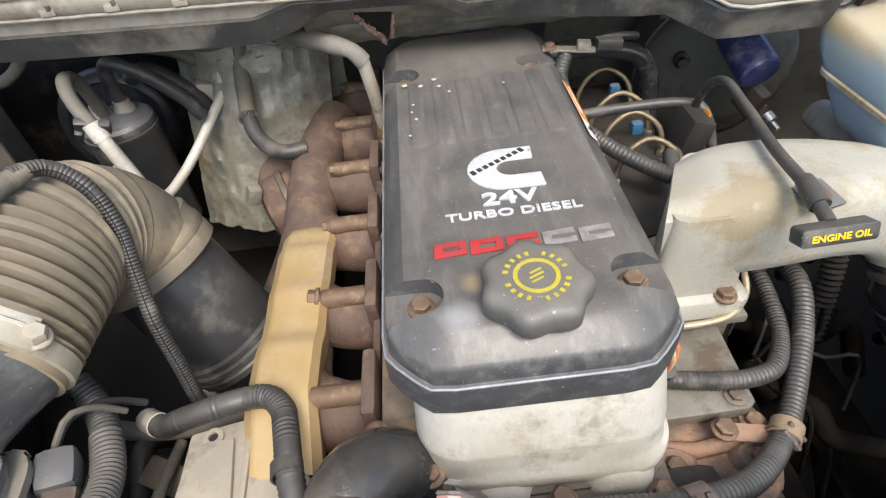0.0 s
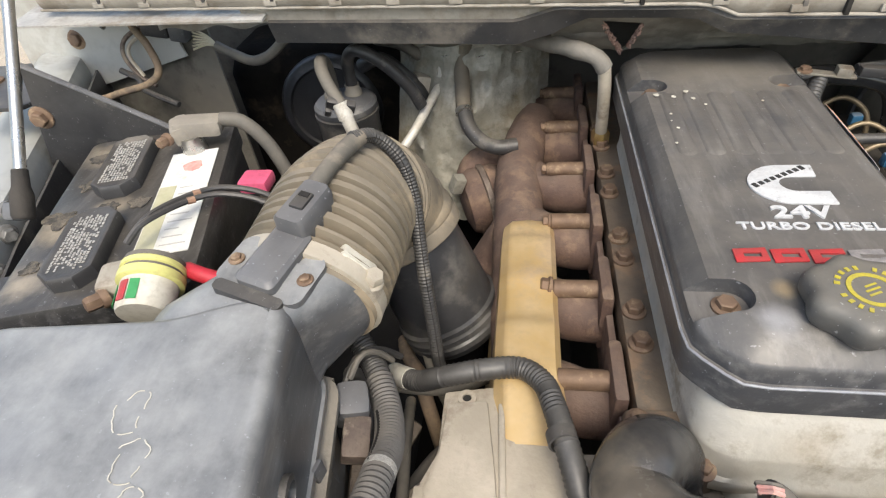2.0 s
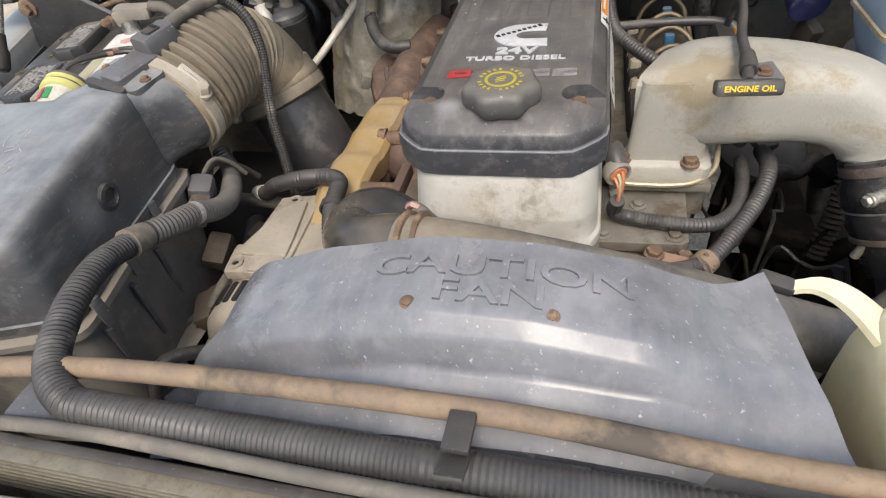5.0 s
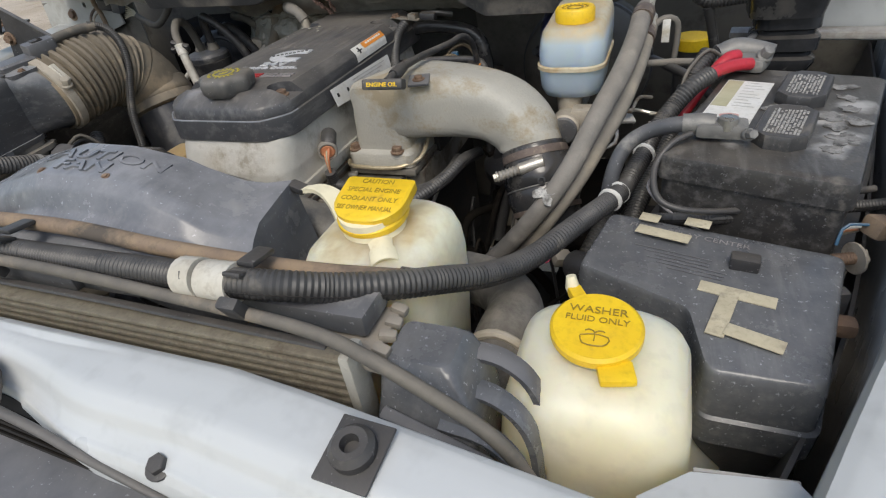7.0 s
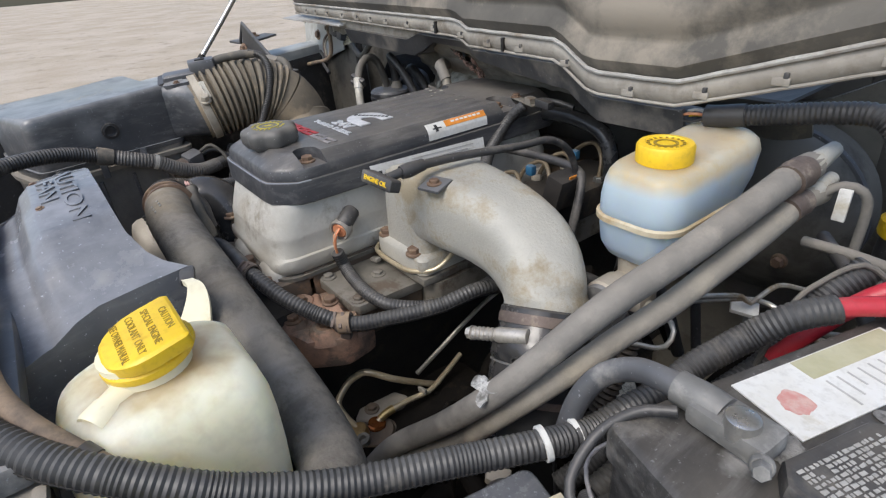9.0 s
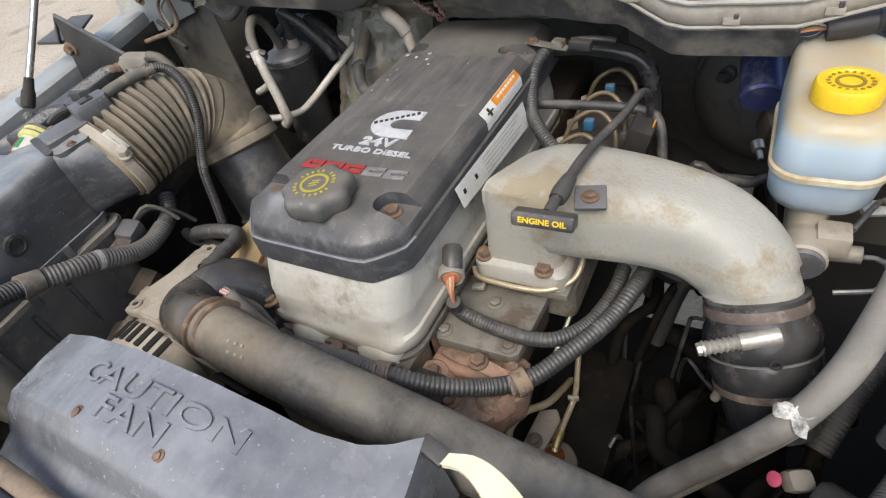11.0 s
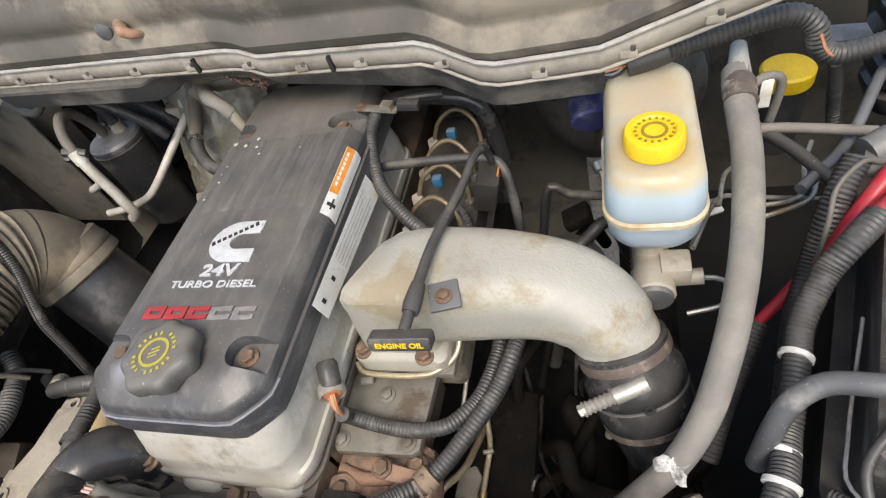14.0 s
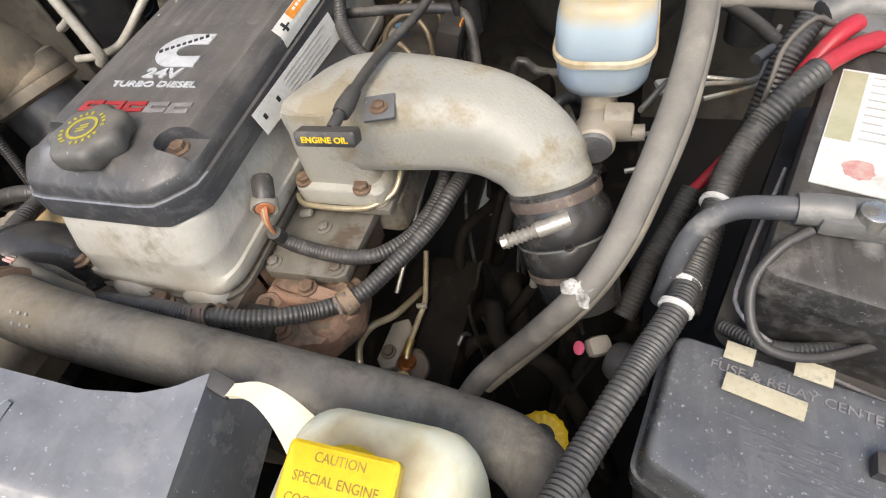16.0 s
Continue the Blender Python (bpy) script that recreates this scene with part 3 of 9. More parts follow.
def cring(w, y0, y1, ch, rr, z, n=6):
    """An outline with rounded rear corners and blunt cut front corners."""
    out = []
    for sx, a0 in ((1, 0), (-1, 90)):
        for k in range(n):
            t = radians(a0 + 90 * k / (n - 1))
            out.append(Vector((sx * (w - rr) + rr * math.cos(t), y1 - rr + rr * math.sin(t), z)))
    e = ch * 0.4
    out += [Vector((-w, y0 + ch + e, z)), Vector((-w + e * 0.15, y0 + ch - e * 0.2, z)), Vector((-w + e * 0.7, y0 + ch - e * 0.9, z)), Vector((-w + ch - e * 0.9, y0 + e * 0.7, z)), Vector((-w + ch - e * 0.2, y0 + e * 0.15, z)), Vector((-w + ch + e, y0, z))]
    out += [Vector((w - ch - e, y0, z)), Vector((w - ch + e * 0.2, y0 + e * 0.15, z)), Vector((w - ch + e * 0.9, y0 + e * 0.7, z)), Vector((w - e * 0.7, y0 + ch - e * 0.9, z)), Vector((w - e * 0.15, y0 + ch - e * 0.2, z)), Vector((w, y0 + ch + e, z))]
    return out


def splat(cx, cy, r, z, m=None, seed=0, thick=0.0006, n=40, wild=0.5):
    """A thin patch with an uneven outline."""
    pts = []
    for k in range(n):
        t = 2 * math.pi * k / n
        q = r * (1 + 0.8 * wild * noise.noise(Vector((1.1 * math.cos(t) + seed * 7.1, 1.1 * math.sin(t), seed * 1.3))) + 0.3 * wild * noise.noise(Vector((3.2 * math.cos(t), 3.2 * math.sin(t) + seed * 3.7, 3))))
        pts.append((cx + q * math.cos(t), cy + q * math.sin(t)))
    return plate(pts, z, z + thick, 0, m)


# ---- the setting ----
part("ground", sheet(lambda u, v: Vector((-60 + 120 * u, -60 + 120 * v, 0)), 4, 4, -0.05), M_GROUND, label="dry tan gravel yard round the truck", kind="structure", category="ground")


def gravel():
    """Loose stones over the yard, closer together near the truck."""
    rr = random.Random(11)
    vs, fs = [], []
    for k in range(9000):
        if k < 4500:
            x, y, q = rr.uniform(-0.6, 1.0), rr.uniform(0.9, 2.2), rr.uniform(0.006, 0.022)
        else:
            x, y, q = rr.uniform(-6.0, -1.15), rr.uniform(-1.0, 6.0), rr.uniform(0.008, 0.026)
        a, f = rr.uniform(0, 6.28), rr.uniform(0.45, 0.8)
        n = len(vs)
        for t in range(5):
            b = a + 1.2566 * t
            r = q * rr.uniform(0.7, 1.1)
            vs.append((x + r * math.cos(b), y + r * math.sin(b), -0.002))
            vs.append((x + 0.62 * r * math.cos(b), y + 0.62 * r * math.sin(b), q * f * rr.uniform(0.8, 1.1)))
        fs += [(n + 2 * t, n + (2 * t + 2) % 10, n + (2 * t + 3) % 10, n + 2 * t + 1) for t in range(5)]
        fs.append(tuple(n + 2 * t + 1 for t in range(5)))
    me = bpy.data.meshes.new("gravel_stones")
    me.from_pydata(vs, [], fs)
    me.materials.append(M_STONES)
    return tagged(new("gravel_stones", me), "loose grey and tan gravel stones on the yard", "gravel", kind="stuff")


gravel()


def cowl_y(x):
    return 0.455 - 0.13 * x if x < 0.3 else 0.416 + 0.02 * (x - 0.3)


def cowl_top(x):
    """The stepped upper edge of the cowl."""
    z = 1.236 - 0.012 * max(0.0, min(1.0, (x + 0.03) / 0.03))
    if x > 0.22:
        z -= 0.032 * min(1.0, (x - 0.22) / 0.06)
    if x > 0.4:
        z += 0.3 * (x - 0.4)
    return z


def trim_top(x):
    return cowl_top(x) - 0.015 * max(0.0, min(1.0, (-0.19 - x) / 0.05))


def trim_height(x):
    """The trim is deep over the manifold, shallow behind the cover."""
    k = max(0.0, min(1.0, (-0.155 - x) / 0.04))
    return 0.032 * k + (1 - k) * (0.013 + 0.021 * max(0.0, min(1.0, (x + 0.06) / 0.25)))


bm = bmesh.new()
box((-0.485, 0.90, 0.78), (1.67, 0.04, 0.9), 0.004, bm=bm)
box((0.865, 0.90, 0.78), (0.83, 0.04, 0.9), 0.004, bm=bm)
box((0.4, 0.90, 0.95), (0.1, 0.04, 0.56), 0.004, bm=bm)
fw = part("firewall", bm, M_FIREWALL, label="dark grimy firewall behind the engine", kind="structure", category="firewall")
cowl = thing("cowl", (0, 0.5, 1.17), "dusty black plastic cowl trim under the hood's rear edge", "cowl", kind="structure")
part("trim", sheet(lambda u, v: (lambda x: Vector((x, cowl_y(x) + 0.012 * v, trim_top(x) - trim_height(x) * v)))(-0.58 + 0.985 * u), 120, 3, 0.006), M_COWL, cowl)
part("lip", sheet(lambda u, v: (lambda x: Vector((x, cowl_y(x) + 0.012 + 0.42 * v, trim_top(x) - trim_height(x) + 0.004 * v)))(-0.58 + 1.03 * u), 80, 4, 0.004), M_COWL, cowl)
back = part("back_panel", sheet(lambda u, v: (lambda x: Vector((x, 0.497 + 0.068 * v + 0.004 * noise.noise(Vector((30 * x, 9 * v, 0))), 1.222 - (0.074 + 0.012 * x + 0.004 * noise.noise(Vector((45 * x, 0, 2)))) * v)))(-0.195 + 0.45 * u), 70, 14, 0.004), M_PAD, cowl, "dirty grey cowl panel with a torn notch")
cut(back, loft([[Vector(p) for p in ((-0.134, y, 1.206), (-0.1, y + 0.002, 1.146), (-0.086, y, 1.158), (-0.0825, y, 1.199))] for y in (0.45, 0.62)]))
hood = thing("hood", (0, 0.47, 1.24), "open hood with a sooty grey inner panel", "hood", kind="structure")


def hood_point(x, h, d=0.0):
    return Vector((x, cowl_y(x) + 0.005 - 0.04 * h + d, cowl_top(x) + 0.002 + 0.99 * h))


def hood_fold(h):
    """Depth of the stamped folds along the hood's rear edge."""
    return -0.012 * math.exp(-(((h - 0.05) / 0.012) ** 2)) - 0.01 * math.exp(-(((h - 0.1) / 0.02) ** 2)) + 0.018 * min(1.0, max(0.0, (h - 0.1) / 0.12))


part("inner_panel", sheet(lambda u, v: hood_point(-0.95 + 1.9 * u, 0.026 + 1.09 * v ** 1.8, hood_fold(0.026 + 1.09 * v ** 1.8) + 0.014 * math.sin(6 * u * 3.14) * min(1, max(0, v - 0.25) * 3)), 90, 60, 0.012), M_HOOD, hood)
part("flange", sheet(lambda u, v: hood_point(-0.95 + 1.9 * u, 0.002 + 0.028 * v, -0.014 - 0.006 * math.sin(3 * v)), 90, 6, 0.003), M_FLANGE, hood, "chipped dirty beige flange")
for h, d, r, m_ in ((0.03, -0.019, 0.0028, M_DIRTYWHITE), (0.0035, -0.02, 0.002, M_FLANGE)):
    part("bead", tube([hood_point(-0.95 + 1.9 * k / 90, h + 0.0003 * math.sin(2.3 * k), d) for k in range(91)], r, 8, raw=True), m_, hood)
for k in range(19):
    x = -0.84 + 0.09 * k + 0.012 * math.sin(5 * k)
    part("clip", box(hood_point(x, 0.0105, -0.0205), (0.017, 0.004, 0.008), 0.0015), M_FLANGE, hood)
    part("clip_tongue", box(hood_point(x + 0.004, 0.0155, -0.0205), (0.005, 0.004, 0.006), 0.0012), M_COWL, hood, "dark clip tongue")
for x in (-0.1, 0.1):
    part("slot", box(hood_point(x, 0.014, -0.0215), (0.005, 0.006, 0.02), 0.001), M_DARK, hood, "dark slot")

part("lower_flange", sheet(lambda u, v: (lambda x: Vector((x, cowl_y(x) + 0.003, trim_top(x) - 0.002 + (cowl_top(x) + 0.006 - trim_top(x)) * v)))(-0.62 + 0.44 * u), 40, 2, 0.003), M_FLANGE, hood)

# fenders with their inner flanges
for side, name in ((1, "fender_right"), (-1, "fender_left")):
    f = thing(name, (0.85 * side, 0.1, 0.6), "white painted front fender with its inner flange", "fender", kind="structure")
    if side > 0:
        line = [(0.605, -0.46), (0.664, -0.33), (0.7, -0.25), (0.755, -0.13), (0.80, 0.02), (0.86, 0.25), (0.93, 0.55), (0.99, 0.9)]
        zt = 1.09
    else:
        line = [(-0.55, -0.46), (-0.60, -0.20), (-0.665, -0.05), (-0.765, 0.125), (-0.855, 0.33), (-0.96, 0.56), (-1.12, 0.9)]
        zt = 1.14
    pts = spline([(x, y, zt) for x, y in line], 0.05)
    n = len(pts) - 1
    pr = [(0.0, -0.5), (0.0, -0.02), (0.004, -0.004), (0.014, 0.0), (0.05, 0.002), (0.07, 0.004), (0.085, 0.0), (0.1, -0.015), (0.12, -0.06), (0.15, -0.15), (0.17, -0.6)]

    def skin(u, v, pts=pts, n=n, pr=pr, side=side):
        a = pts[min(n, int(u * n + 0.5))]
        s = v * (len(pr) - 1)
        i = min(len(pr) - 2, int(s))
        g = s - i
        dx, dz = (pr[i][j] * (1 - g) + pr[i + 1][j] * g for j in (0, 1))
        return Vector((a.x + side * dx, a.y, a.z + dz))

    panel = part("panel", sheet(skin, n, (len(pr) - 1) * 3, 0.0025), M_WHITE if side > 0 else M_FENDER, f)
    if side > 0:
        cut(panel, lathe([(0.0105, -0.03), (0.0105, 0.03)], (0.757, -0.206, 1.094), seg=28))
        # Dark cup added so the hole looks shaded inside.
        part("socket", lathe([(0.014, -0.05), (0.0125, -0.03), (0.0108, -0.0032)], (0.757, -0.206, 1.092), seg=28), M_DARK, f, "dark cup added under the hole for its shade")
        part("hole_rim", lathe([(0.0103, 0.0), (0.0103, 0.0035), (0.012, 0.0035), (0.013, 0.0015), (0.013, 0.0)], (0.757, -0.206, 1.092), seg=28, ring_only=True), M_WHITE, f, "flanged bolt hole")

# ---- front cross member and radiator ----
sup = thing("radiator_support", (0.1, -0.4, 1.0), "white painted sheet metal cross member over the grille", "support", kind="structure")


def support(u, v):
    x = -0.62 + 1.32 * u
    wide = min(1.0, max(0.0, (x - 0.36) / 0.14))
    w = min(1.0, max(0.0, (x - 0.08) / 0.14))
    w = w * w * (3 - 2 * w)
    yf = -0.374 - 0.022 * w - 0.03 * max(0.0, x - 0.1) - 0.045 * wide
    prof = [(-0.322, 1.02), (-0.3245, 1.084), (-0.327, 1.0905), (-0.333, 1.0935), (-0.343, 1.0942), (-0.352 - 0.02 * w, 1.0925), (-0.359 - 0.023 * w, 1.086), (-0.364 - 0.0235 * w, 1.076), (yf + 0.004, 1.0695 - 0.011 * wide), (yf, 1.068 - 0.013 * wide), (yf - 0.005 - 0.02 * wide, 1.06 - 0.02 * wide), (yf - 0.006 - 0.025 * wide, 0.95)]
    s = v * (len(prof) - 1)
    i = min(len(prof) - 2, int(s))
    g = s - i
    y, z = (prof[i][j] * (1 - g) + prof[i + 1][j] * g for j in (0, 1))
    bow = 0.05 * max(0.0, x - 0.38) + 0.004 * math.exp(-(((x - 0.12) / 0.05) ** 2)) * (1 if v > 0.3 else 0)
    return Vector((x, y - 0.10 * max(0.0, x - 0.3) - 0.06 * max(0.0, -x - 0.2), z - bow))


part("beam", sheet(support, 110, 44, 0.002), M_WHITE, sup, smooth=60)
part("latch_plate", box((0.425, -0.37, 1.094), (0.037, 0.042, 0.003), 0.001, pose(0, 0, 0, 10, 0, -3)), M_BLACK, sup, "black plastic bump stop plate")
part("bump_stop", lathe([(0.0145, 0), (0.0145, 0.006), (0.011, 0.01), (0.006, 0.01), (0.005, 0.003)], (0.425, -0.37, 1.096), (0, -0.15, 1), 24), M_BLACK, sup)

rad = thing("condenser", (0.1, -0.31, 0.8), "dusty aluminium condenser with rows of flat tubes", "condenser")
for k in range(8):
    part("fin", box((0.02, -0.305, 1.1 - 0.0085 * k), (0.735, 0.016, 0.0045), 0.0012), M_FIN, rad)
part("core", box((0.02, -0.303, 0.96), (0.73, 0.012, 0.28), 0.003), M_BLOCK, rad)
for k in range(60):
    part("fin_pleat", box((-0.33 + 0.0119 * k, -0.3035, 1.0915), (0.0012, 0.014, 0.007), 0), M_FIN, rad) if k % 2 else None
part("end_tank", box((0.39, -0.305, 1.066), (0.009, 0.022, 0.085), 0.003), M_ALU, rad, "pale aluminium end tank")

# ---- engine ----
blk = thing("engine_block", (0, 0.3, 0.4), "grimy cast iron engine block and cylinder head", "engine")
part("block", box((0.0, 0.36, 0.68), (0.26, 0.74, 0.5), 0.01), M_BLOCK, blk)
part("cylinder_head", box((-0.011, 0.39, 0.964), (0.23, 0.685, 0.072), 0.006), M_HEAD, blk, "rust brown oily cylinder head")
part("head_rail", box((-0.104, 0.375, 0.98), (0.044, 0.715, 0.085), 0.006), M_HEAD, blk)
part("head_front", box((-0.011, 0.03, 0.958), (0.23, 0.07, 0.068), 0.006), M_HEAD, blk)
for x, y, z in ((-0.112, 0.148, 1.022), (-0.113, 0.19, 1.022), (-0.114, 0.269, 1.022), (-0.115, 0.306, 1.022), (-0.117, 0.395, 1.022), (-0.117, 0.44, 1.022), (-0.117, 0.51, 1.022), (-0.117, 0.56, 1.022), (-0.098, 0.03, 1.022), (0.014, 0.004, 0.992), (0.092, 0.0, 0.992)):
    part("head_bolt", bolt((x, y, z), r=0.009, h=0.013, flange=1.35), M_RUSTBOLT, blk)

vc = thing("valve_cover", (0, 0.28, 1.02), "dull grey cast metal valve cover with a rounded skirt", "valve cover")
V = [(0.995, 0.0965, 0.0215), (0.998, 0.1, 0.017), (1.004, 0.1026, 0.0135), (1.012, 0.1032, 0.0128), (1.018, 0.1022, 0.0138), (1.0225, 0.0992, 0.0168), (1.03, 0.0978, 0.0182), (1.044, 0.0972, 0.0198), (1.0475, 0.0977, 0.0198), (1.051, 0.0976, 0.0204), (1.056, 0.097, 0.0222), (1.07, 0.0962, 0.0265), (1.084, 0.0955, 0.0315), (1.09, 0.095, 0.034), (1.1, 0.094, 0.038), (1.108, 0.09, 0.045)]
part("shell", loft([[Vector((p.x, p.y, p.z + (0.0045 * math.sin(70 * p.x) if z < 1.02 else 0.0015 * math.sin(70 * p.x) if z < 1.035 else 0.0))) for p in rrect(-w + 0.004, w + 0.004, y, 0.56 - y, 0.035, z, 9)] for z, w, y in V]), M_VALVE, vc)
part("gasket", loft([rrect(-0.099, 0.107, 0.011, 0.549, 0.036, z, 9) for z in (0.991, 0.9965)]), M_RUBBER, vc, "dark sealing strip")
for x in (-0.035, 0.062):
    part("foot", loft([rrect(x - w, x + w, 0.005 + k, 0.06, 0.016, z, 7) for z, w, k in ((0.984, 0.025, 0.006), (0.99, 0.0285, 0.0), (1.0, 0.028, 0.001), (1.01, 0.022, 0.007), (1.016, 0.014, 0.014))]), M_VALVE, vc, "rounded casting foot")

cov = thing("engine_cover", (0, 0.28, 1.09), "dusty black ribbed plastic engine cover with raised lettering", "engine cover")
C = [(1.094, 0.106, 0.034, 0.55, 0.034), (1.096, 0.108, 0.032, 0.552, 0.035), (1.121, 0.108, 0.032, 0.552, 0.035), (1.1235, 0.1075, 0.0325, 0.551, 0.035), (1.1245, 0.104, 0.036, 0.547, 0.034), (1.1262, 0.104, 0.036, 0.547, 0.034), (1.137, 0.1032, 0.0378, 0.546, 0.034), (1.1405, 0.102, 0.0405, 0.545, 0.034), (1.1508, 0.0895, 0.0595, 0.538, 0.03), (1.153, 0.0872, 0.0635, 0.535, 0.029)]
shell = part("shell", loft([cring(w, y0, y1, ch, 0.03, z) for z, w, y0, y1, ch in C]), M_COVER, cov)
BOLTS = ((-0.076, 0.093), (0.077, 0.094), (-0.078, 0.434), (0.07, 0.437))
for x, y in BOLTS:
    s = 1 if x > 0 else -1
    cut(shell, loft([rrect(x - (0.017 if s > 0 else 0.05), x + (0.05 if s > 0 else 0.017), y - 0.016, y + 0.016, 0.015, z) for z in (1.1385, 1.17)]))
    part("cover_bolt", bolt((x, y, 1.1385), r=0.0075, h=0.008, flange=1.4), M_RUSTBOLT, cov, "rusty flange bolt")
for k in range(6):
    x = -0.066 + 0.0264 * k
    part("rib", loft([rrect(x - w, x + w, 0.278 + 0.004 * i, 0.415 - 0.002 * i, w * 0.9, z) for i, (z, w) in enumerate(((1.152, 0.0105), (1.1538, 0.0085), (1.1546, 0.006)))]), M_COVER, cov)
capb = lathe([(0.031, -0.002), (0.034, 0.002), (0.0365, 0.006), (0.037, 0.016), (0.035, 0.021), (0.031, 0.0235), (0.026, 0.024), (0.0, 0.0245)], (0.003, 0.079, 1.152), (0, 0, 1), 84, wave=(7, 0.065))
ocap = thing("oil_cap", (0.003, 0.078, 1.152), "dark scalloped oil filler cap with yellow print", "cap")
part("body", capb, M_OILCAP, ocap)
part("print_ring", lathe([(0.0125, 0.0), (0.0125, 0.0006), (0.0155, 0.0006), (0.0155, 0.0)], (0.003, 0.078, 1.1763), ring_only=True), M_CAPPRINT, ocap, "yellow printed ring")
for k in range(22):
    a = 2 * math.pi * k / 22
    if k % 11 in (0, 5):
        continue
    part("print_bar", box((0.003 + 0.0205 * math.cos(a), 0.078 + 0.0205 * math.sin(a), 1.1766), (0.0036, 0.0026, 0.0006), 0, pose(0, 0, 0, 0, 0, math.degrees(a))), M_CAPPRINT, ocap)
for k in range(3):
    part("print_bar", box((0.003, 0.074 + 0.004 * k, 1.1766), (0.011 - 0.002 * abs(k - 1), 0.0015, 0.0006), 0, pose(0, 0, 0, 0, 0, 25)), M_CAPPRINT, ocap)

# raised emblem and lettering
C_OUT = [(0.006 + 0.033 * math.cos(radians(a)), 0.2295 + 0.0295 * math.sin(radians(a))) for a in range(95, 271, 11)]
C_IN = [(0.012 + 0.013 * math.cos(radians(a)), 0.2295 + 0.0115 * math.sin(radians(a))) for a in range(268, 91, -16)]
bm = plate([(0.034, 0.259)] + C_OUT + [(0.037, 0.2), (0.036, 0.218)] + C_IN + [(0.033, 0.241)], 1.1532, 1.1552, 0.0005)
part("emblem", bm, M_SILVER, cov, "worn silver emblem")
for k in range(9):
    part("emblem_bar", box((-0.022 + 0.0058 * k, 0.2265 + 0.0034 * k, 1.1554), (0.0042, 0.0048 + 0.0014 * (k in (0, 8)), 0.0006), 0, pose(0, 0, 0, 0, 0, 30)), M_INK, cov)
text("lettering", "24V", 0.0215, pose(0.004, 0.189, 1.1535), M_SILVER, cov, 0.0012, 0.0006, 1.35)
text("lettering", "TURBO DIESEL", 0.0125, pose(0.004, 0.171, 1.1535), M_SILVER, cov, 0.0008, 0.0002, 1.35)
part("edge_line", tube([Vector((p.x, p.y, 1.1239)) for p in cring(0.1068, 0.0332, 0.551, 0.035, 0.03, 0)[11:25]], 0.0011, 6, raw=True), M_BEDGE, cov, "pale edge line")
for k in range(5):
    x = -0.0505 + 0.0277 * k
    bm = plate([(x - 0.0125, 0.1265), (x + 0.0125, 0.1285), (x + 0.0125, 0.1435), (x - 0.0125, 0.1415)], 1.1532, 1.1548, 0.0005)
    ob = part("badge_block", bm, M_REDPRINT if k < 3 else M_GREYPRINT, cov, "faded red badge" if k < 3 else "badge with its paint worn off")
    cut(ob, box((x + 0.001, 0.135, 1.154), (0.013, 0.005, 0.01), 0))
    if k in (2, 3, 4):
        cut(ob, box((x + 0.01, 0.1355, 1.154), (0.01, 0.0035, 0.01), 0))
for k, (x, y, r) in enumerate(((-0.078, 0.405, 0.006), (-0.06, 0.4, 0.005), (-0.045, 0.412, 0.006), (-0.04, 0.395, 0.0045), (-0.07, 0.36, 0.003), (-0.068, 0.33, 0.003), (-0.075, 0.3, 0.0025), (-0.03, 0.38, 0.003), (0.03, 0.385, 0.003), (-0.072, 0.345, 0.002))):
    part("paint_splat", splat(x, y, 0.5 * r, 1.1553, seed=k), M_WTAPE, cov, "pale paint splat")

# stickers over the cover's side
lab = thing("cover_sticker", (0.109, 0.27, 1.1), "white data sticker on the cover's side", "sticker")


def label_at(y, f):
    """A point on the side sticker: f runs from its top to its bottom edge."""
    q = (y - 0.167) / 0.205
    return Vector((0.1085 + 0.007 * f, y, 1.1195 - 0.008 * q - f * (0.026 + 0.008 * q)))


def label_strip(y0, y1, f0, f1, off=0.0006):
    return sheet(lambda u, v: label_at(y0 + (y1 - y0) * u, f0 + (f1 - f0) * v) + Vector((off, 0, 0.4 * off)), 4, 2, 0.0003)


part("data_label", label_strip(0.167, 0.372, 0.0, 1.0, 0.0), M_LABEL, lab)
for y in (0.178, 0.209):
    part("print_mark", label_strip(y, y + 0.0055, 0.35, 0.56), M_INK, lab)
for k in range(5):
    part("print_line", label_strip(0.235, 0.35 - 0.012 * (k % 3), 0.14 + 0.16 * k, 0.18 + 0.16 * k), M_FAINT, lab)
lab2 = thing("warning_sticker", (0.102, 0.33, 1.14), "white and orange warning sticker on the cover's edge", "sticker")
EDGE = [(0.1046, 1.1275), (0.1038, 1.1372), (0.1022, 1.1412), (0.0975, 1.146), (0.0945, 1.1492)]


def edge_strip(y0, y1, f0, f1, off):
    def at(u, v):
        f = (f0 + (f1 - f0) * v) * (len(EDGE) - 1)
        i = min(len(EDGE) - 2, int(f))
        g = f - i
        x, z = (EDGE[i][k] * (1 - g) + EDGE[i + 1][k] * g for k in (0, 1))
        return Vector((x + off * 0.8, y0 + (y1 - y0) * u, z + off * 0.7))
    return sheet(at, 4, 12, 0.0003)


part("label", edge_strip(0.272, 0.385, 0.0, 1.0, 0.0006), M_LABEL, lab2)
part("warning_band", edge_strip(0.306, 0.3845, 0.5, 0.97, 0.0011), M_ORANGEPRINT, lab2, "orange band")
for k in range(7):
    part("print_bar", edge_strip(0.318 + 0.0085 * k, 0.324 + 0.0085 * k, 0.68, 0.82, 0.0015), M_LABEL, lab2)
part("symbol", edge_strip(0.282, 0.298, 0.52, 0.6, 0.0011), M_INK, lab2, "black sign")
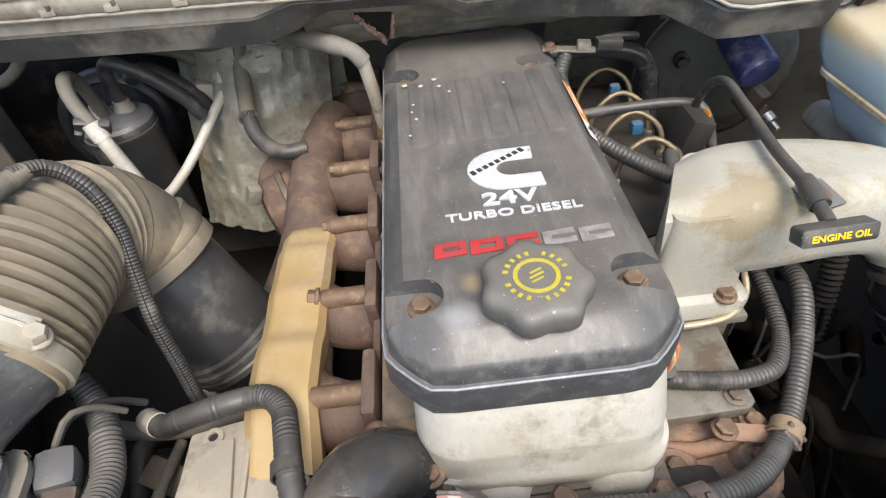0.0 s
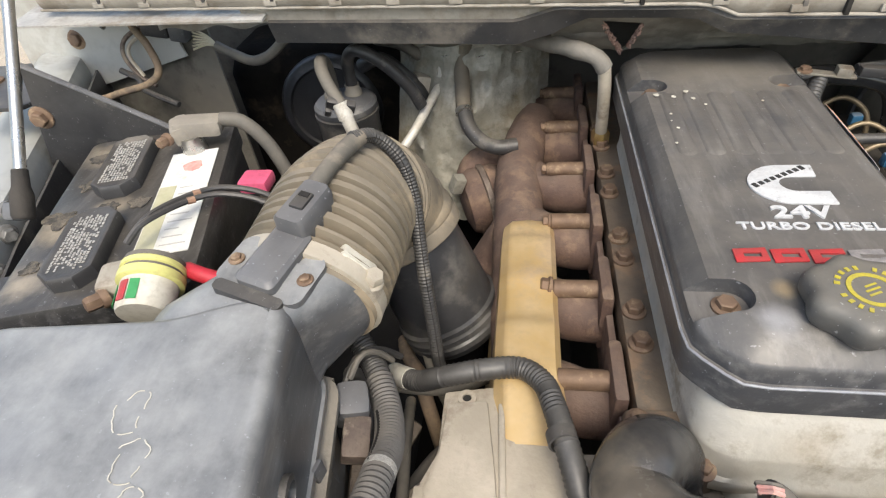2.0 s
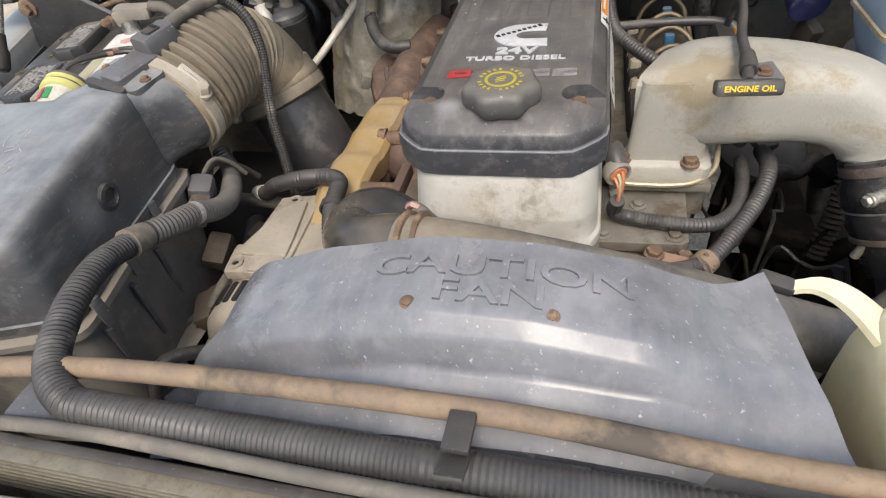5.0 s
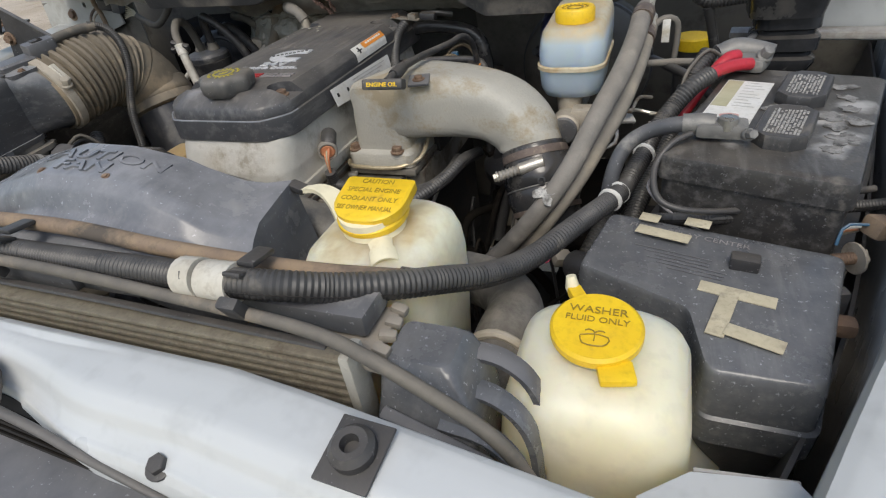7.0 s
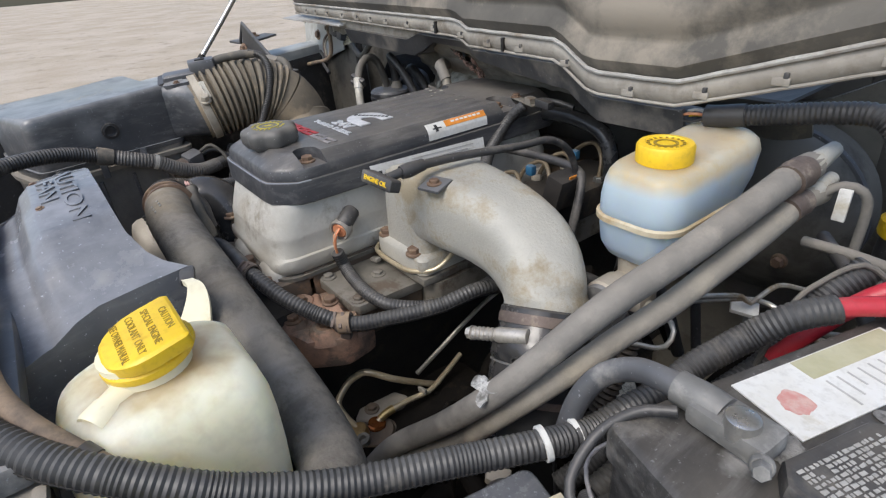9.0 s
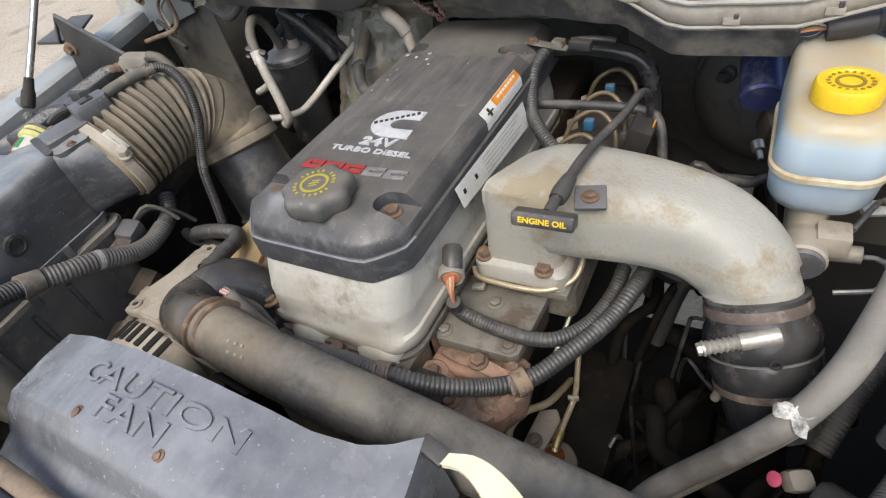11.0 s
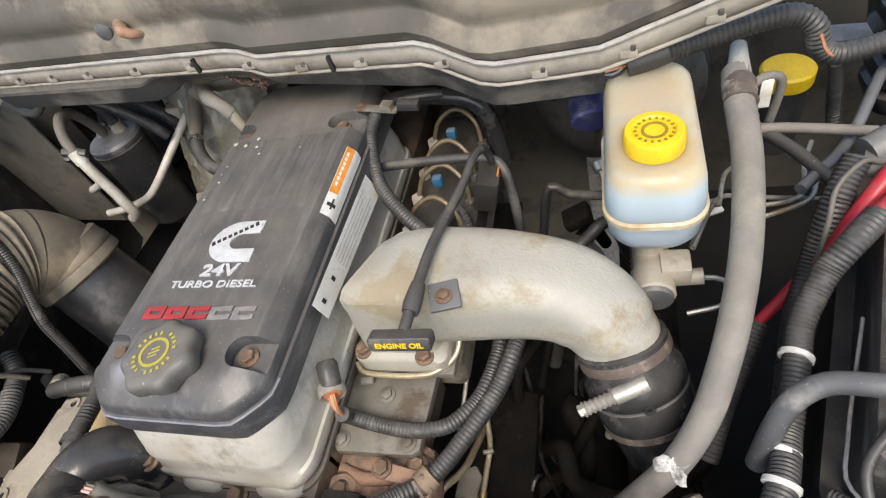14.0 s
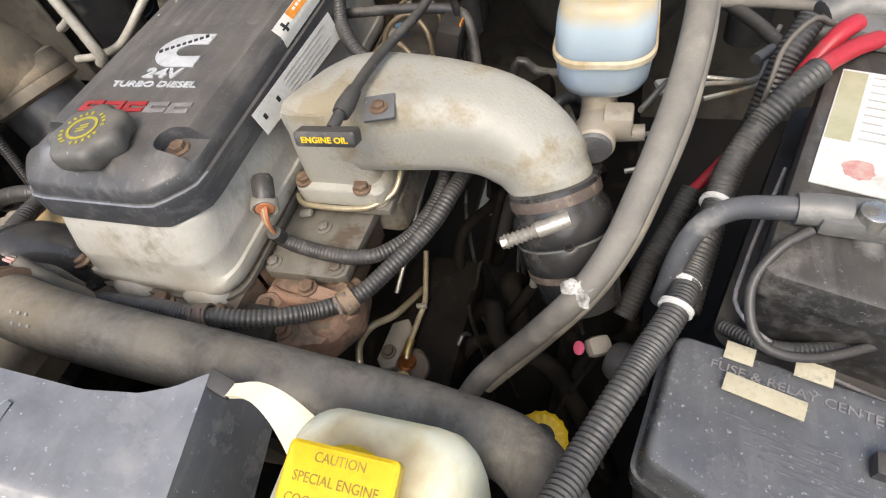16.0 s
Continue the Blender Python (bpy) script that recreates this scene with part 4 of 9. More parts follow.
part("symbol", edge_strip(0.286, 0.291, 0.3, 0.8, 0.0012), M_INK, lab2)

# exhaust manifold with bolts and spacers
man = thing("exhaust_manifold", (-0.2, 0.4, 0.93), "rust brown cast iron exhaust manifold", "exhaust manifold")
PORT = [0.115 + 0.1215 * k for k in range(6)]
for y in PORT:
    part("flange", box((-0.137, y, 0.985), (0.014, 0.07, 0.085), 0.006), M_RUST, man)
    part("runner", tube([(-0.135, y, 0.965), (-0.17, y, 0.968), (-0.205, y + 0.02, 0.962), (-0.225, y + 0.05, 0.955)], (0.035, 0.034), 20, wob=0.06), M_RUST, man)
    part("spacer", lathe([(0.0105, 0), (0.0105, 0.05), (0.009, 0.051)], (-0.142, y, 1.006), (-1, 0, 0), 16), M_RUSTBOLT, man, "rusty bolt spacer")
    part("manifold_bolt", bolt((-0.193, y, 1.006), (-1, 0, 0), 0.008, 0.01, 1.2), M_RUSTBOLT, man)
part("gasket_face", box((-0.134, 0.42, 0.96), (0.008, 0.7, 0.085), 0.003), M_RUST, man)
part("log", tube([(-0.222, 0.1, 0.95), (-0.23, 0.25, 0.955), (-0.235, 0.42, 0.965), (-0.235, 0.55, 0.975), (-0.21, 0.66, 0.985)], 0.036, 20, wob=0.06), M_RUST, man)
part("outlet", tube([(-0.235, 0.4, 0.95), (-0.26, 0.4, 0.9), (-0.29, 0.38, 0.85)], (0.04, 0.045), 20), M_RUST, man)

shd = thing("heat_shield", (-0.225, 0.24, 0.96), "gold coated bent sheet metal heat shield", "heat shield")


def shield(u, v):
    y = 0.045 + 0.327 * u
    prof = [(-0.192, 0.972), (-0.188, 1.002), (-0.194, 1.011), (-0.22, 1.014), (-0.244, 1.012), (-0.254, 1.003), (-0.262, 0.94), (-0.27, 0.9)]
    s = v * (len(prof) - 1)
    i = min(len(prof) - 2, int(s))
    g = s - i
    x, z = (prof[i][j] * (1 - g) + prof[i + 1][j] * g for j in (0, 1))
    end = max(0.0, (u - 0.9) / 0.1)
    x += 0.014 * end ** 2 * max(0.0, v - 0.4)
    step = 0.0035 * math.tanh((u - 0.42) * 40) + 0.003 * math.tanh((u - 0.86) * 50) - 0.003 * math.exp(-(((u - 0.62) / 0.05) ** 2))
    low = max(0.0, 0.22 - u)
    return Vector((x + 0.1 * low * (1 - v) * 0.5, y, z - step - 0.07 * low - 0.012 * end ** 3))


part("shield", sheet(shield, 60, 35, 0.0018), M_SHIELD, shd)
part("shield_bolt", bolt((-0.196, 0.236, 1.01), (-1, 0, 0.25), 0.0085, 0.012, 1.3), M_RUSTBOLT, shd)

# ---- intake horn and elbow pipe ----
horn = thing("intake_elbow", (0.25, 0.18, 0.98), "cast aluminium intake elbow pipe with sandy finish", "intake pipe")


def ring(c, t, up, w, h, r=0.5, n=28, p=2.6):
    t, up = Vector(t).normalized(), Vector(up)
    up = (up - t * up.dot(t)).normalized()
    sd = t.cross(up)
    out = []
    for k in range(n):
        a = 2 * math.pi * k / n
        ca, sa = math.cos(a), math.sin(a)
        q = (abs(ca) ** p + abs(sa) ** p) ** (-1 / p)
        out.append(Vector(c) + sd * (w * q * ca) + up * (h * q * sa))
    return out


PIPE = [((0.134, 0.215, 1.085), 0.041, 0.04), ((0.1385, 0.215, 1.0853), 0.0478, 0.0468), ((0.155, 0.215, 1.0862), 0.0505, 0.049), ((0.2, 0.214, 1.088), 0.051, 0.049), ((0.26, 0.214, 1.089), 0.05, 0.047), ((0.31, 0.214, 1.086), 0.048, 0.045), ((0.355, 0.211, 1.077), 0.046, 0.044), ((0.387, 0.203, 1.058), 0.045, 0.043), ((0.405, 0.193, 1.036), 0.043, 0.042), ((0.416, 0.183, 1.012), 0.041, 0.041)]
line = spline([p for p, _, _ in PIPE], 0.008)
rings = []
for i, (p, t, n_, b_) in enumerate(frames(line)):
    f = i / (len(line) - 1) * (len(PIPE) - 1)
    j = min(len(PIPE) - 2, int(f))
    g = f - j
    w, h = (PIPE[j][k] * (1 - g) + PIPE[j + 1][k] * g for k in (1, 2))
    rings.append(ring(p, t, (0, 0, 1) if t.z > -0.8 else (1, 0, 0), w, h, p=6.0 - 3.9 * (i / len(line)) ** 1.2))


def skewed(rings_):
    """The casting's inner end runs at a slant to the pipe."""
    return [[Vector((p.x + 0.5 * max(0.0, p.y - 0.168) * max(0.0, min(1.0, 1 - (p.x - 0.13) / 0.1)), p.y, p.z)) for p in r_] for r_ in rings_]


part("pipe", loft(skewed(rings)), M_ALU, horn)
part("block", loft(skewed([rrect(a, b, c, d, r, z) for z, a, b, c, d, r in ((1.0, 0.118, 0.23, 0.156, 0.27, 0.012), (1.02, 0.118, 0.23, 0.156, 0.27, 0.012), (1.024, 0.121, 0.227, 0.159, 0.267, 0.012), (1.026, 0.13, 0.222, 0.165, 0.264, 0.014), (1.08, 0.133, 0.218, 0.1645, 0.264, 0.016), (1.122, 0.136, 0.21, 0.1655, 0.262, 0.02))])), M_ALU, horn)
part("gasket", box((0.175, 0.214, 0.9925), (0.116, 0.118, 0.011), 0.003), M_GREYPLATE, horn)
for x, y in ((0.205, 0.162), (0.13, 0.168)):
    part("elbow_bolt", bolt((x, y, 1.0235), r=0.0085, h=0.01, flange=1.3), M_RUSTBOLT, horn, "rusty flange bolt")
part("plenum", loft([rrect(0.12, 0.235, 0.172, 0.7, 0.012, 0.94), rrect(0.12, 0.235, 0.172, 0.7, 0.012, 0.985)]), M_GREYPLATE, horn, "intake plenum deck")
part("bracket", box((0.256, 0.168, 1.133), (0.03, 0.03, 0.004), 0.002, pose(0, 0, 0, 10, 0, 15)), M_DUSTYBLACK, horn, "black bracket tab")
part("bracket_bolt", bolt((0.256, 0.167, 1.134), r=0.006, h=0.006), M_RUSTBOLT, horn)

cp = thing("intake_coupler", (0.43, 0.14, 0.93), "dark ribbed silicone coupler on the intake pipe", "coupler")
ax = Vector((0.2, -0.32, -0.55)).normalized()
b0 = Vector((0.41, 0.188, 1.028))
part("sleeve", lathe([(0.044, 0.0), (0.0465, 0.002), (0.0465, 0.024), (0.0505, 0.032), (0.0525, 0.042), (0.0515, 0.053), (0.0485, 0.058), (0.0505, 0.064), (0.051, 0.076), (0.0485, 0.086), (0.0455, 0.1), (0.04, 0.14)], b0, ax, 40), M_GLOSS, cp)
part("clamp_band", lathe([(0.0462, 0.006), (0.0476, 0.0095), (0.0476, 0.0175), (0.0462, 0.018)], b0, ax, 40), M_CRIMP, cp, "steel clamp band")
part("clamp_ring", lathe([(0.0485, 0.057), (0.0508, 0.0576), (0.0508, 0.059), (0.0485, 0.0596)], b0, ax, 40), M_LEAD, cp, "thin steel ring")
part("lower_band", lathe([(0.0475, 0.088), (0.0492, 0.0886), (0.0488, 0.0954), (0.046, 0.096)], b0, ax, 40), M_CRIMP, cp, "lower clamp band")
part("lower_bolt", tube([(0.3965, 0.127, 0.924), (0.4, 0.125, 0.945)], 0.005, 10, raw=True), M_CLAMP, cp)
BL, BR = Vector((0.377, 0.115, 1.0165)), Vector((0.4345, 0.1385, 1.031))
part("clamp_screw", tube([BL, BL.lerp(BR, 0.25), BL.lerp(BR, 0.5)], 0.0066, 16, ridge=0.0018, pitch=0.005), M_CLAMP, cp, "steel spring on the clamp screw")
part("screw_tip", bolt(BL, BL - BR, 0.0062, 0.007, 1.25), M_CLAMP, cp)
part("clamp_housing", lathe([(0.006, 0), (0.0082, 0.001), (0.0082, 0.034), (0.006, 0.035)], BL.lerp(BR, 0.46), BR - BL, 20), M_CLAMP, cp, "bright clamp barrel")
part("clamp_tongue", box(BL.lerp(BR, 0.72) + Vector((0.004, 0.008, -0.006)), (0.05, 0.008, 0.015), 0.002, pose(0, 0, 0, 0, -12, 22)), M_CLAMP, cp)
part("emboss", lathe([(0.004, 0), (0.0055, 0.001), (0.0055, 0.002), (0.0035, 0.002), (0.003, 0.0)], b0 + ax * 0.045 + Vector((0.012, -0.047, 0.021)), (0.2, -0.9, 0.4), 16), M_GLOSS, cp)

# oil dipstick
dip = thing("dipstick", (0.23, 0.2, 1.14), "black oil dipstick with a T handle", "dipstick")
part("tube", tube([(0.231, 0.12, 1.148), (0.235, 0.16, 1.152), (0.24, 0.22, 1.15), (0.255, 0.3, 1.145), (0.262, 0.36, 1.14), (0.265, 0.4, 1.1), (0.26, 0.42, 1.0)], (0.0055, 0.0045), 12), M_BLACK, dip)
part("collar", lathe([(0.008, 0), (0.009, 0.01), (0.007, 0.03)], (0.2335, 0.138, 1.15), (0.1, 1, 0.1), 14), M_BLACK, dip)
hm = pose(0.23, 0.109, 1.148, 70, 0, 2)
part("handle", loft([rrect(-0.029 + k, 0.029 - k, -0.007 + k, 0.007 - k, 0.003, z, m=hm) for z, k in ((-0.012, 0.002), (-0.01, 0), (0.003, 0), (0.004, 0.001))]), M_BLACK, dip)
text("print", "ENGINE OIL", 0.0075, hm @ pose(0, -0.0005, 0.0044), M_YELLOW, dip, 0.0002, 0.0002, 1.1)

# ---- air intake: box, bellows, can ----
ab = thing("air_box", (-0.5, -0.07, 0.85), "large dusty black plastic air filter box", "air box")
OUTLINE = [(-0.613, 0.012), (-0.47, 0.026), (-0.41, 0.05), (-0.386, 0.045), (-0.361, -0.115), (-0.346, -0.188), (-0.45, -0.222), (-0.575, -0.235), (-0.582, -0.09)]


def blunt(poly, d):
    """Rounds the corners of an outline."""
    out = []
    for a, b, c in zip(poly[-1:] + poly[:-1], poly, poly[1:] + poly[:1]):
        a, b, c = Vector(a), Vector(b), Vector(c)
        p, q = b + (a - b).normalized() * d, b + (c - b).normalized() * d
        for t in (0.0, 0.25, 0.5, 0.75, 1.0):
            out.append(tuple(p * (1 - t) ** 2 + b * 2 * t * (1 - t) + q * t * t))
    return out


OUT = blunt(OUTLINE, 0.018)
ctr = Vector((-0.48, -0.1, 0))


def tray(*levels):
    return loft([[Vector((ctr.x + (x - ctr.x) * s, ctr.y + (y - ctr.y) * s, z - 0.055 * (0.03 - y) * (z > 1.12))) for x, y in OUT] for z, s in levels])


part("lid", tray((1.085, 0.992), (1.1, 0.988), (1.125, 0.993), (1.164, 1.0), (1.174, 0.995), (1.182, 0.983), (1.187, 0.965), (1.1898, 0.94), (1.1905, 0.91)), M_AIRBOX, ab, smooth=60)
part("lid_flange", tray((1.083, 0.9), (1.084, 1.01), (1.092, 1.015), (1.094, 0.9)), M_AIRBOX, ab)
part("base_flange", tray((1.066, 0.9), (1.067, 1.06), (1.075, 1.065), (1.077, 0.9)), M_GREYDUST, ab, "dusty lower flange")
part("base", tray((0.86, 0.86), (0.95, 0.94), (1.055, 0.985), (1.084, 0.985)), M_DUSTYSIDE, ab)
for y in (-0.03, -0.1, -0.165):
    x = -0.39 + 0.24 * (0.0 - y)
    part("latch", box((x + 0.011, y, 1.075), (0.004, 0.011, 0.035), 0.0015, pose(0, 0, 0, 0, 0, -13)), M_DUSTYBLACK, ab)
for k in range(4):
    y = 0.0 - 0.055 * k
    part("side_rib", box((-0.392 - 0.2 * y, y, 1.01), (0.02, 0.006, 0.085), 0.002, pose(0, 0, 0, 0, 8, -13)), M_DUSTYBLACK, ab)
for k, (x, y, r) in enumerate(((-0.457, -0.05, 0.0125), (-0.443, -0.079, 0.0115), (-0.432, -0.105, 0.011))):
    for a0, a1 in ((10, 75), (90, 150), (165, 250), (262, 300), (318, 350)):
        pts = [Vector((x + r * (0.85 + 0.7 * noise.noise(Vector((1.6 * math.cos(q), 1.6 * math.sin(q), 3.1 * k)))) * math.cos(q), y + 1.15 * r * math.sin(q), 1.1912 - 0.055 * (0.03 - y - 1.15 * r * math.sin(q)))) for q in (radians(a0 + (a1 - a0) * i / 6) for i in range(7))]
        part("chalk_line", tube(pts, 0.00042, 5, raw=True, squash=0.5), M_WTAPE, ab, "pale chalk line")
part("boss", lathe([(0.014, 0), (0.014, 0.006), (0.01, 0.007), (0.009, 0.003)], (-0.371, -0.071, 1.134), (1, 0.15, -0.1), 20), M_BLACK, ab)
part("outlet", loft([ring(c, (0.1, 0.95, 0.25), (0, 0, 1), w, w, n=40, p=q) for c, w, q in (((-0.44, 0.02, 1.138), 0.0515, 8), ((-0.436, 0.045, 1.138), 0.053, 6), ((-0.424, 0.065, 1.138), 0.057, 3.2), ((-0.413, 0.08, 1.138), 0.06, 2.4), ((-0.409, 0.09, 1.139), 0.061, 2.1))]), M_AIRBOX, ab)

bel = thing("intake_bellows", (-0.4, 0.2, 1.1), "dusty ribbed rubber intake bellows elbow", "bellows")
L = spline([(-0.408, 0.09, 1.135), (-0.40, 0.14, 1.145), (-0.395, 0.195, 1.148), (-0.388, 0.24, 1.132), (-0.379, 0.268, 1.1), (-0.37, 0.277, 1.063)], 0.0055)
L = spline(L, 0.0018)
rings = []
for i, (p, t, n_, b_) in enumerate(frames(L)):
    f = i / (len(L) - 1)
    r = 0.0625
    if 0.1 < f < 0.66:
        w = math.cos(2 * math.pi * (f - 0.1) / 0.56 * 13)
        r += 0.0045 - 0.0115 * max(0.0, (-w - 0.15) / 0.85) ** 0.8
    elif f >= 0.66:
        r += 0.003 * math.sin(14 * (f - 0.66)) * (1 - f) * 3
    r += 0.0012 * noise.noise(p * 30)
    rings.append(ring(p, t, (0, 0, 1) if t.z > -0.7 else (1, 0, 0), r, r, n=40, p=2))
part("bellows", loft(rings), M_BELLOWS, bel)
t0 = (L[2] - L[0]).normalized()
part("hose_clamp", lathe([(0.064, 0.006), (0.0665, 0.007), (0.0665, 0.02), (0.064, 0.021)], L[0], t0, 40), M_TAN, bel, "dull steel hose clamp")
part("clamp_screw", bolt((-0.347, 0.094, 1.155), (0.3, -0.1, 0.6), 0.008, 0.014, 1.25), M_TAN, bel, "corroded clamp screw")
part("worm_housing", box((-0.357, 0.1, 1.173), (0.012, 0.016, 0.034), 0.003, pose(0, 0, 0, 0, -38, 8)), M_WTAPE, bel, "pale ribbed clamp housing")
can = thing("intake_can", (-0.32, 0.3, 0.9), "black cylindrical intake resonator can", "can")
ca = Vector((0.36, -0.14, -0.9)).normalized()
c0 = Vector((-0.368, 0.277, 1.06))
part("can", lathe([(0.05, -0.01), (0.057, -0.004), (0.0575, 0.0), (0.058, 0.012), (0.0595, 0.02), (0.063, 0.118), (0.067, 0.121), (0.067, 0.126), (0.064, 0.128), (0.068, 0.131), (0.068, 0.137), (0.065, 0.139), (0.0675, 0.142), (0.0675, 0.149), (0.062, 0.152), (0.058, 0.162), (0.03, 0.166)], c0, ca, 48), M_CAN, can)
part("band", lathe([(0.06, -0.034), (0.0645, -0.03), (0.065, -0.018), (0.067, -0.014), (0.068, -0.006), (0.0665, -0.003), (0.068, 0.0), (0.0685, 0.012), (0.062, 0.016), (0.056, 0.0162), (0.056, -0.034)], c0, ca, 48, ring_only=True), M_BELLOWS, can, "dusty tan clamp band")
part("stay", tube([c0 + ca * 0.15 + Vector((-0.03, -0.055, 0.0)), c0 + ca * 0.16 + Vector((-0.028, -0.06, -0.03)), c0 + ca * 0.17 + Vector((-0.02, -0.06, -0.08))], 0.006, 10), M_GREYDUST, can, "grey bent stay")

sens = thing("air_sensor", (-0.41, 0.07, 1.19), "grey plastic air sensor with a plug", "sensor")
sm = pose(-0.41, 0.07, 1.189, 4, 8, -15)
part("base", loft([rrect(-0.036, 0.036, -0.026, 0.022, 0.01, z, m=sm) for z in (0.0, 0.006)]), M_AIRBOX, sens)
part("body", loft([rrect(-0.016 + k, 0.016 - k, -0.024 + k, 0.034 - k, 0.005, z, m=sm) for z, k in ((0.004, 0), (0.013, 0.0), (0.016, 0.003))]), M_DUSTYBLACK, sens)
part("skirt", loft([rrect(-0.03, 0.026, -0.034, -0.024, 0.004, z, m=sm) for z in (-0.012, 0.008)]), M_BLACK, sens)
part("plug", loft([rrect(-0.0135 + k, 0.0135 - k, 0.026, 0.072, 0.004, z, m=sm) for z, k in ((0.0, 0.002), (0.003, 0), (0.027, 0), (0.031, 0.003))]), M_DUSTYBLACK, sens)
part("latch", box(sm @ Vector((0, 0.048, 0.0315)), (0.012, 0.018, 0.004), 0.0015, pose(0, 0, 0, 4, 8, -15)), M_BLACK, sens)
part("latch_slot", box(sm @ Vector((0, 0.053, 0.0338)), (0.008, 0.005, 0.001), 0, pose(0, 0, 0, 4, 8, -15)), M_DARK, sens)
for x, y in ((-0.029, -0.004), (0.029, -0.002)):
    part("screw", bolt(sm @ Vector((x, y, 0.006)), r=0.0042, h=0.004), M_RUSTBOLT, sens)
part("taped_lead", tube([(-0.396, 0.132, 1.212), (-0.39, 0.15, 1.219), (-0.38, 0.185, 1.222), (-0.371, 0.21, 1.221)], 0.008, 14, wob=0.1), M_RUBBER, sens, "grey taped lead")
loom("sensor_loom", [(-0.376, 0.2, 1.225), (-0.362, 0.222, 1.214), (-0.342, 0.222, 1.19), (-0.331, 0.21, 1.155), (-0.327, 0.19, 1.118), (-0.322, 0.168, 1.08), (-0.318, 0.156, 1.03), (-0.315, 0.145, 0.984), (-0.31, 0.14, 0.95)], 0.0068, "thin corrugated sensor wire loom over the bellows")

# ---- batteries ----
def battery(name, m, label):
    b = thing(name, m @ Vector((0.09, 0.15, -0.19)), label, "battery", "truck batteries")
    W, Lb = 0.184, 0.31
    part("case", loft([rrect(0.004 - k, W - 0.004 + k, 0.004 - k, Lb - 0.004 + k, 0.01, z, m=m) for z, k in ((-0.19, 0), (-0.03, 0), (-0.028, 0.004), (-0.008, 0.004), (-0.002, 0.002), (0.0, -0.002))]), M_BATT, b)
    return b


MB1 = pose(-0.692, 0.05, 1.14, 0, 0, 16)
b1 = battery("battery", MB1, "dirty black battery with a white label beside the air box")
MB2 = pose(0.577, 0.06, 1.085, 0, 0, -16.5)
b2 = battery("battery", MB2, "dusty black battery with a white label and red cables")


def stickon(b, m, x0, x1, y0, y1, far_blob):
    lb = part("label", plate([(x0, y0), (x1, y0), (x1, y1), (x0, y1)], 0.0005, 0.0016, 0, m), M_LABEL, b, "white paper label")
    w, h = x1 - x0, y1 - y0
    yb = y0 + (0.82 if far_blob else 0.16) * h
    part("print_blob", splat(x0 + 0.55 * w, yb, 0.011, 0.0017, m, 3, 0.0003), M_FADERED, lb, "faded red print")
    ya, yz = (y0 + 0.03 * h, y0 + 0.62 * h) if far_blob else (y0 + 0.36 * h, y1 - 0.02 * h)
    part("print_field", plate([(x0 + 0.001, ya), (x0 + 0.36 * w, ya), (x0 + 0.36 * w, yz), (x0 + 0.001, yz)], 0.0017, 0.002, 0, m), M_OLIVE, lb, "olive print")
    for k in range(9):
        yy = ya + (yz - ya) * (k + 0.5) / 9
        part("print_line", plate([(x0 + 0.44 * w, yy), (x0 + (0.9 - 0.1 * (k % 3)) * w, yy), (x0 + (0.9 - 0.1 * (k % 3)) * w, yy + 0.0016), (x0 + 0.44 * w, yy + 0.0016)], 0.0017, 0.002, 0, m), M_FAINT, lb)


def vent(b, m, x0, x1, y0, y1):
    ch = 0.014

    def oct_(k, z):
        return [m @ Vector(p) for p in ((x0 + k, y0 + ch, z), (x0 + ch, y0 + k, z), (x1 - ch, y0 + k, z), (x1 - k, y0 + ch, z), (x1 - k, y1 - ch, z), (x1 - ch, y1 - k, z), (x0 + ch, y1 - k, z), (x0 + k, y1 - ch, z))]

    c = part("vent_cap", loft([oct_(k, z) for z, k in ((0, 0.0), (0.012, 0.0), (0.0145, 0.0015), (0.015, 0.004), (0.0142, 0.006))]), M_BLACK, b, "black vent cap with a worn print")
    rr = random.Random(int(1000 * (x0 + y0)))
    n = 10
    for k in range(n):
        xx, yy, row = x0 + 0.0085 + (x1 - x0 - 0.017) * (k + 0.5) / n, y0 + 0.013, bmesh.new()
        while yy < y1 - 0.017:
            ln = rr.uniform(0.0012, 0.0045)
            if rr.random() < 0.8:
                q = [(xx + sx * rr.uniform(0.0006, 0.0015), yy + sy * ln, z) for z in (0.0143, 0.0147) for sx, sy in ((-1, 0), (1, 0), (1, 1), (-1, 1))]
                vs = [row.verts.new(m @ Vector(p)) for p in q]
                for f in ((0, 1, 2, 3), (4, 5, 6, 7), (0, 1, 5, 4), (1, 2, 6, 5), (2, 3, 7, 6), (3, 0, 4, 7)):
                    row.faces.new([vs[i] for i in f])
            yy += ln + rr.uniform(0.0006, 0.0022)
        bmesh.ops.recalc_face_normals(row, faces=row.faces)
        part("print", row, M_CRUST, c, "worn white print" if k == 0 else "")


stickon(b1, MB1, 0.118, 0.172, 0.05, 0.24, True)
vent(b1, MB1, 0.045, 0.095, 0.02, 0.13)
vent(b1, MB1, 0.045, 0.095, 0.165, 0.28)
stickon(b2, MB2, 0.012, 0.067, 0.098, 0.248, False)
for x, y, r in ((0.158, 0.1, 0.018), (0.15, 0.07, 0.014), (0.1, 0.16, 0.013), (0.16, 0.2, 0.018), (0.14, 0.15, 0.016), (0.06, 0.06, 0.012)):
    stain_or_shade(M_BATT, tuple(MB2 @ Vector((x, y, 0))), 0.3 * r, 1.5 * r, (0.45, 0.44, 0.42), 0.9, 1.7)
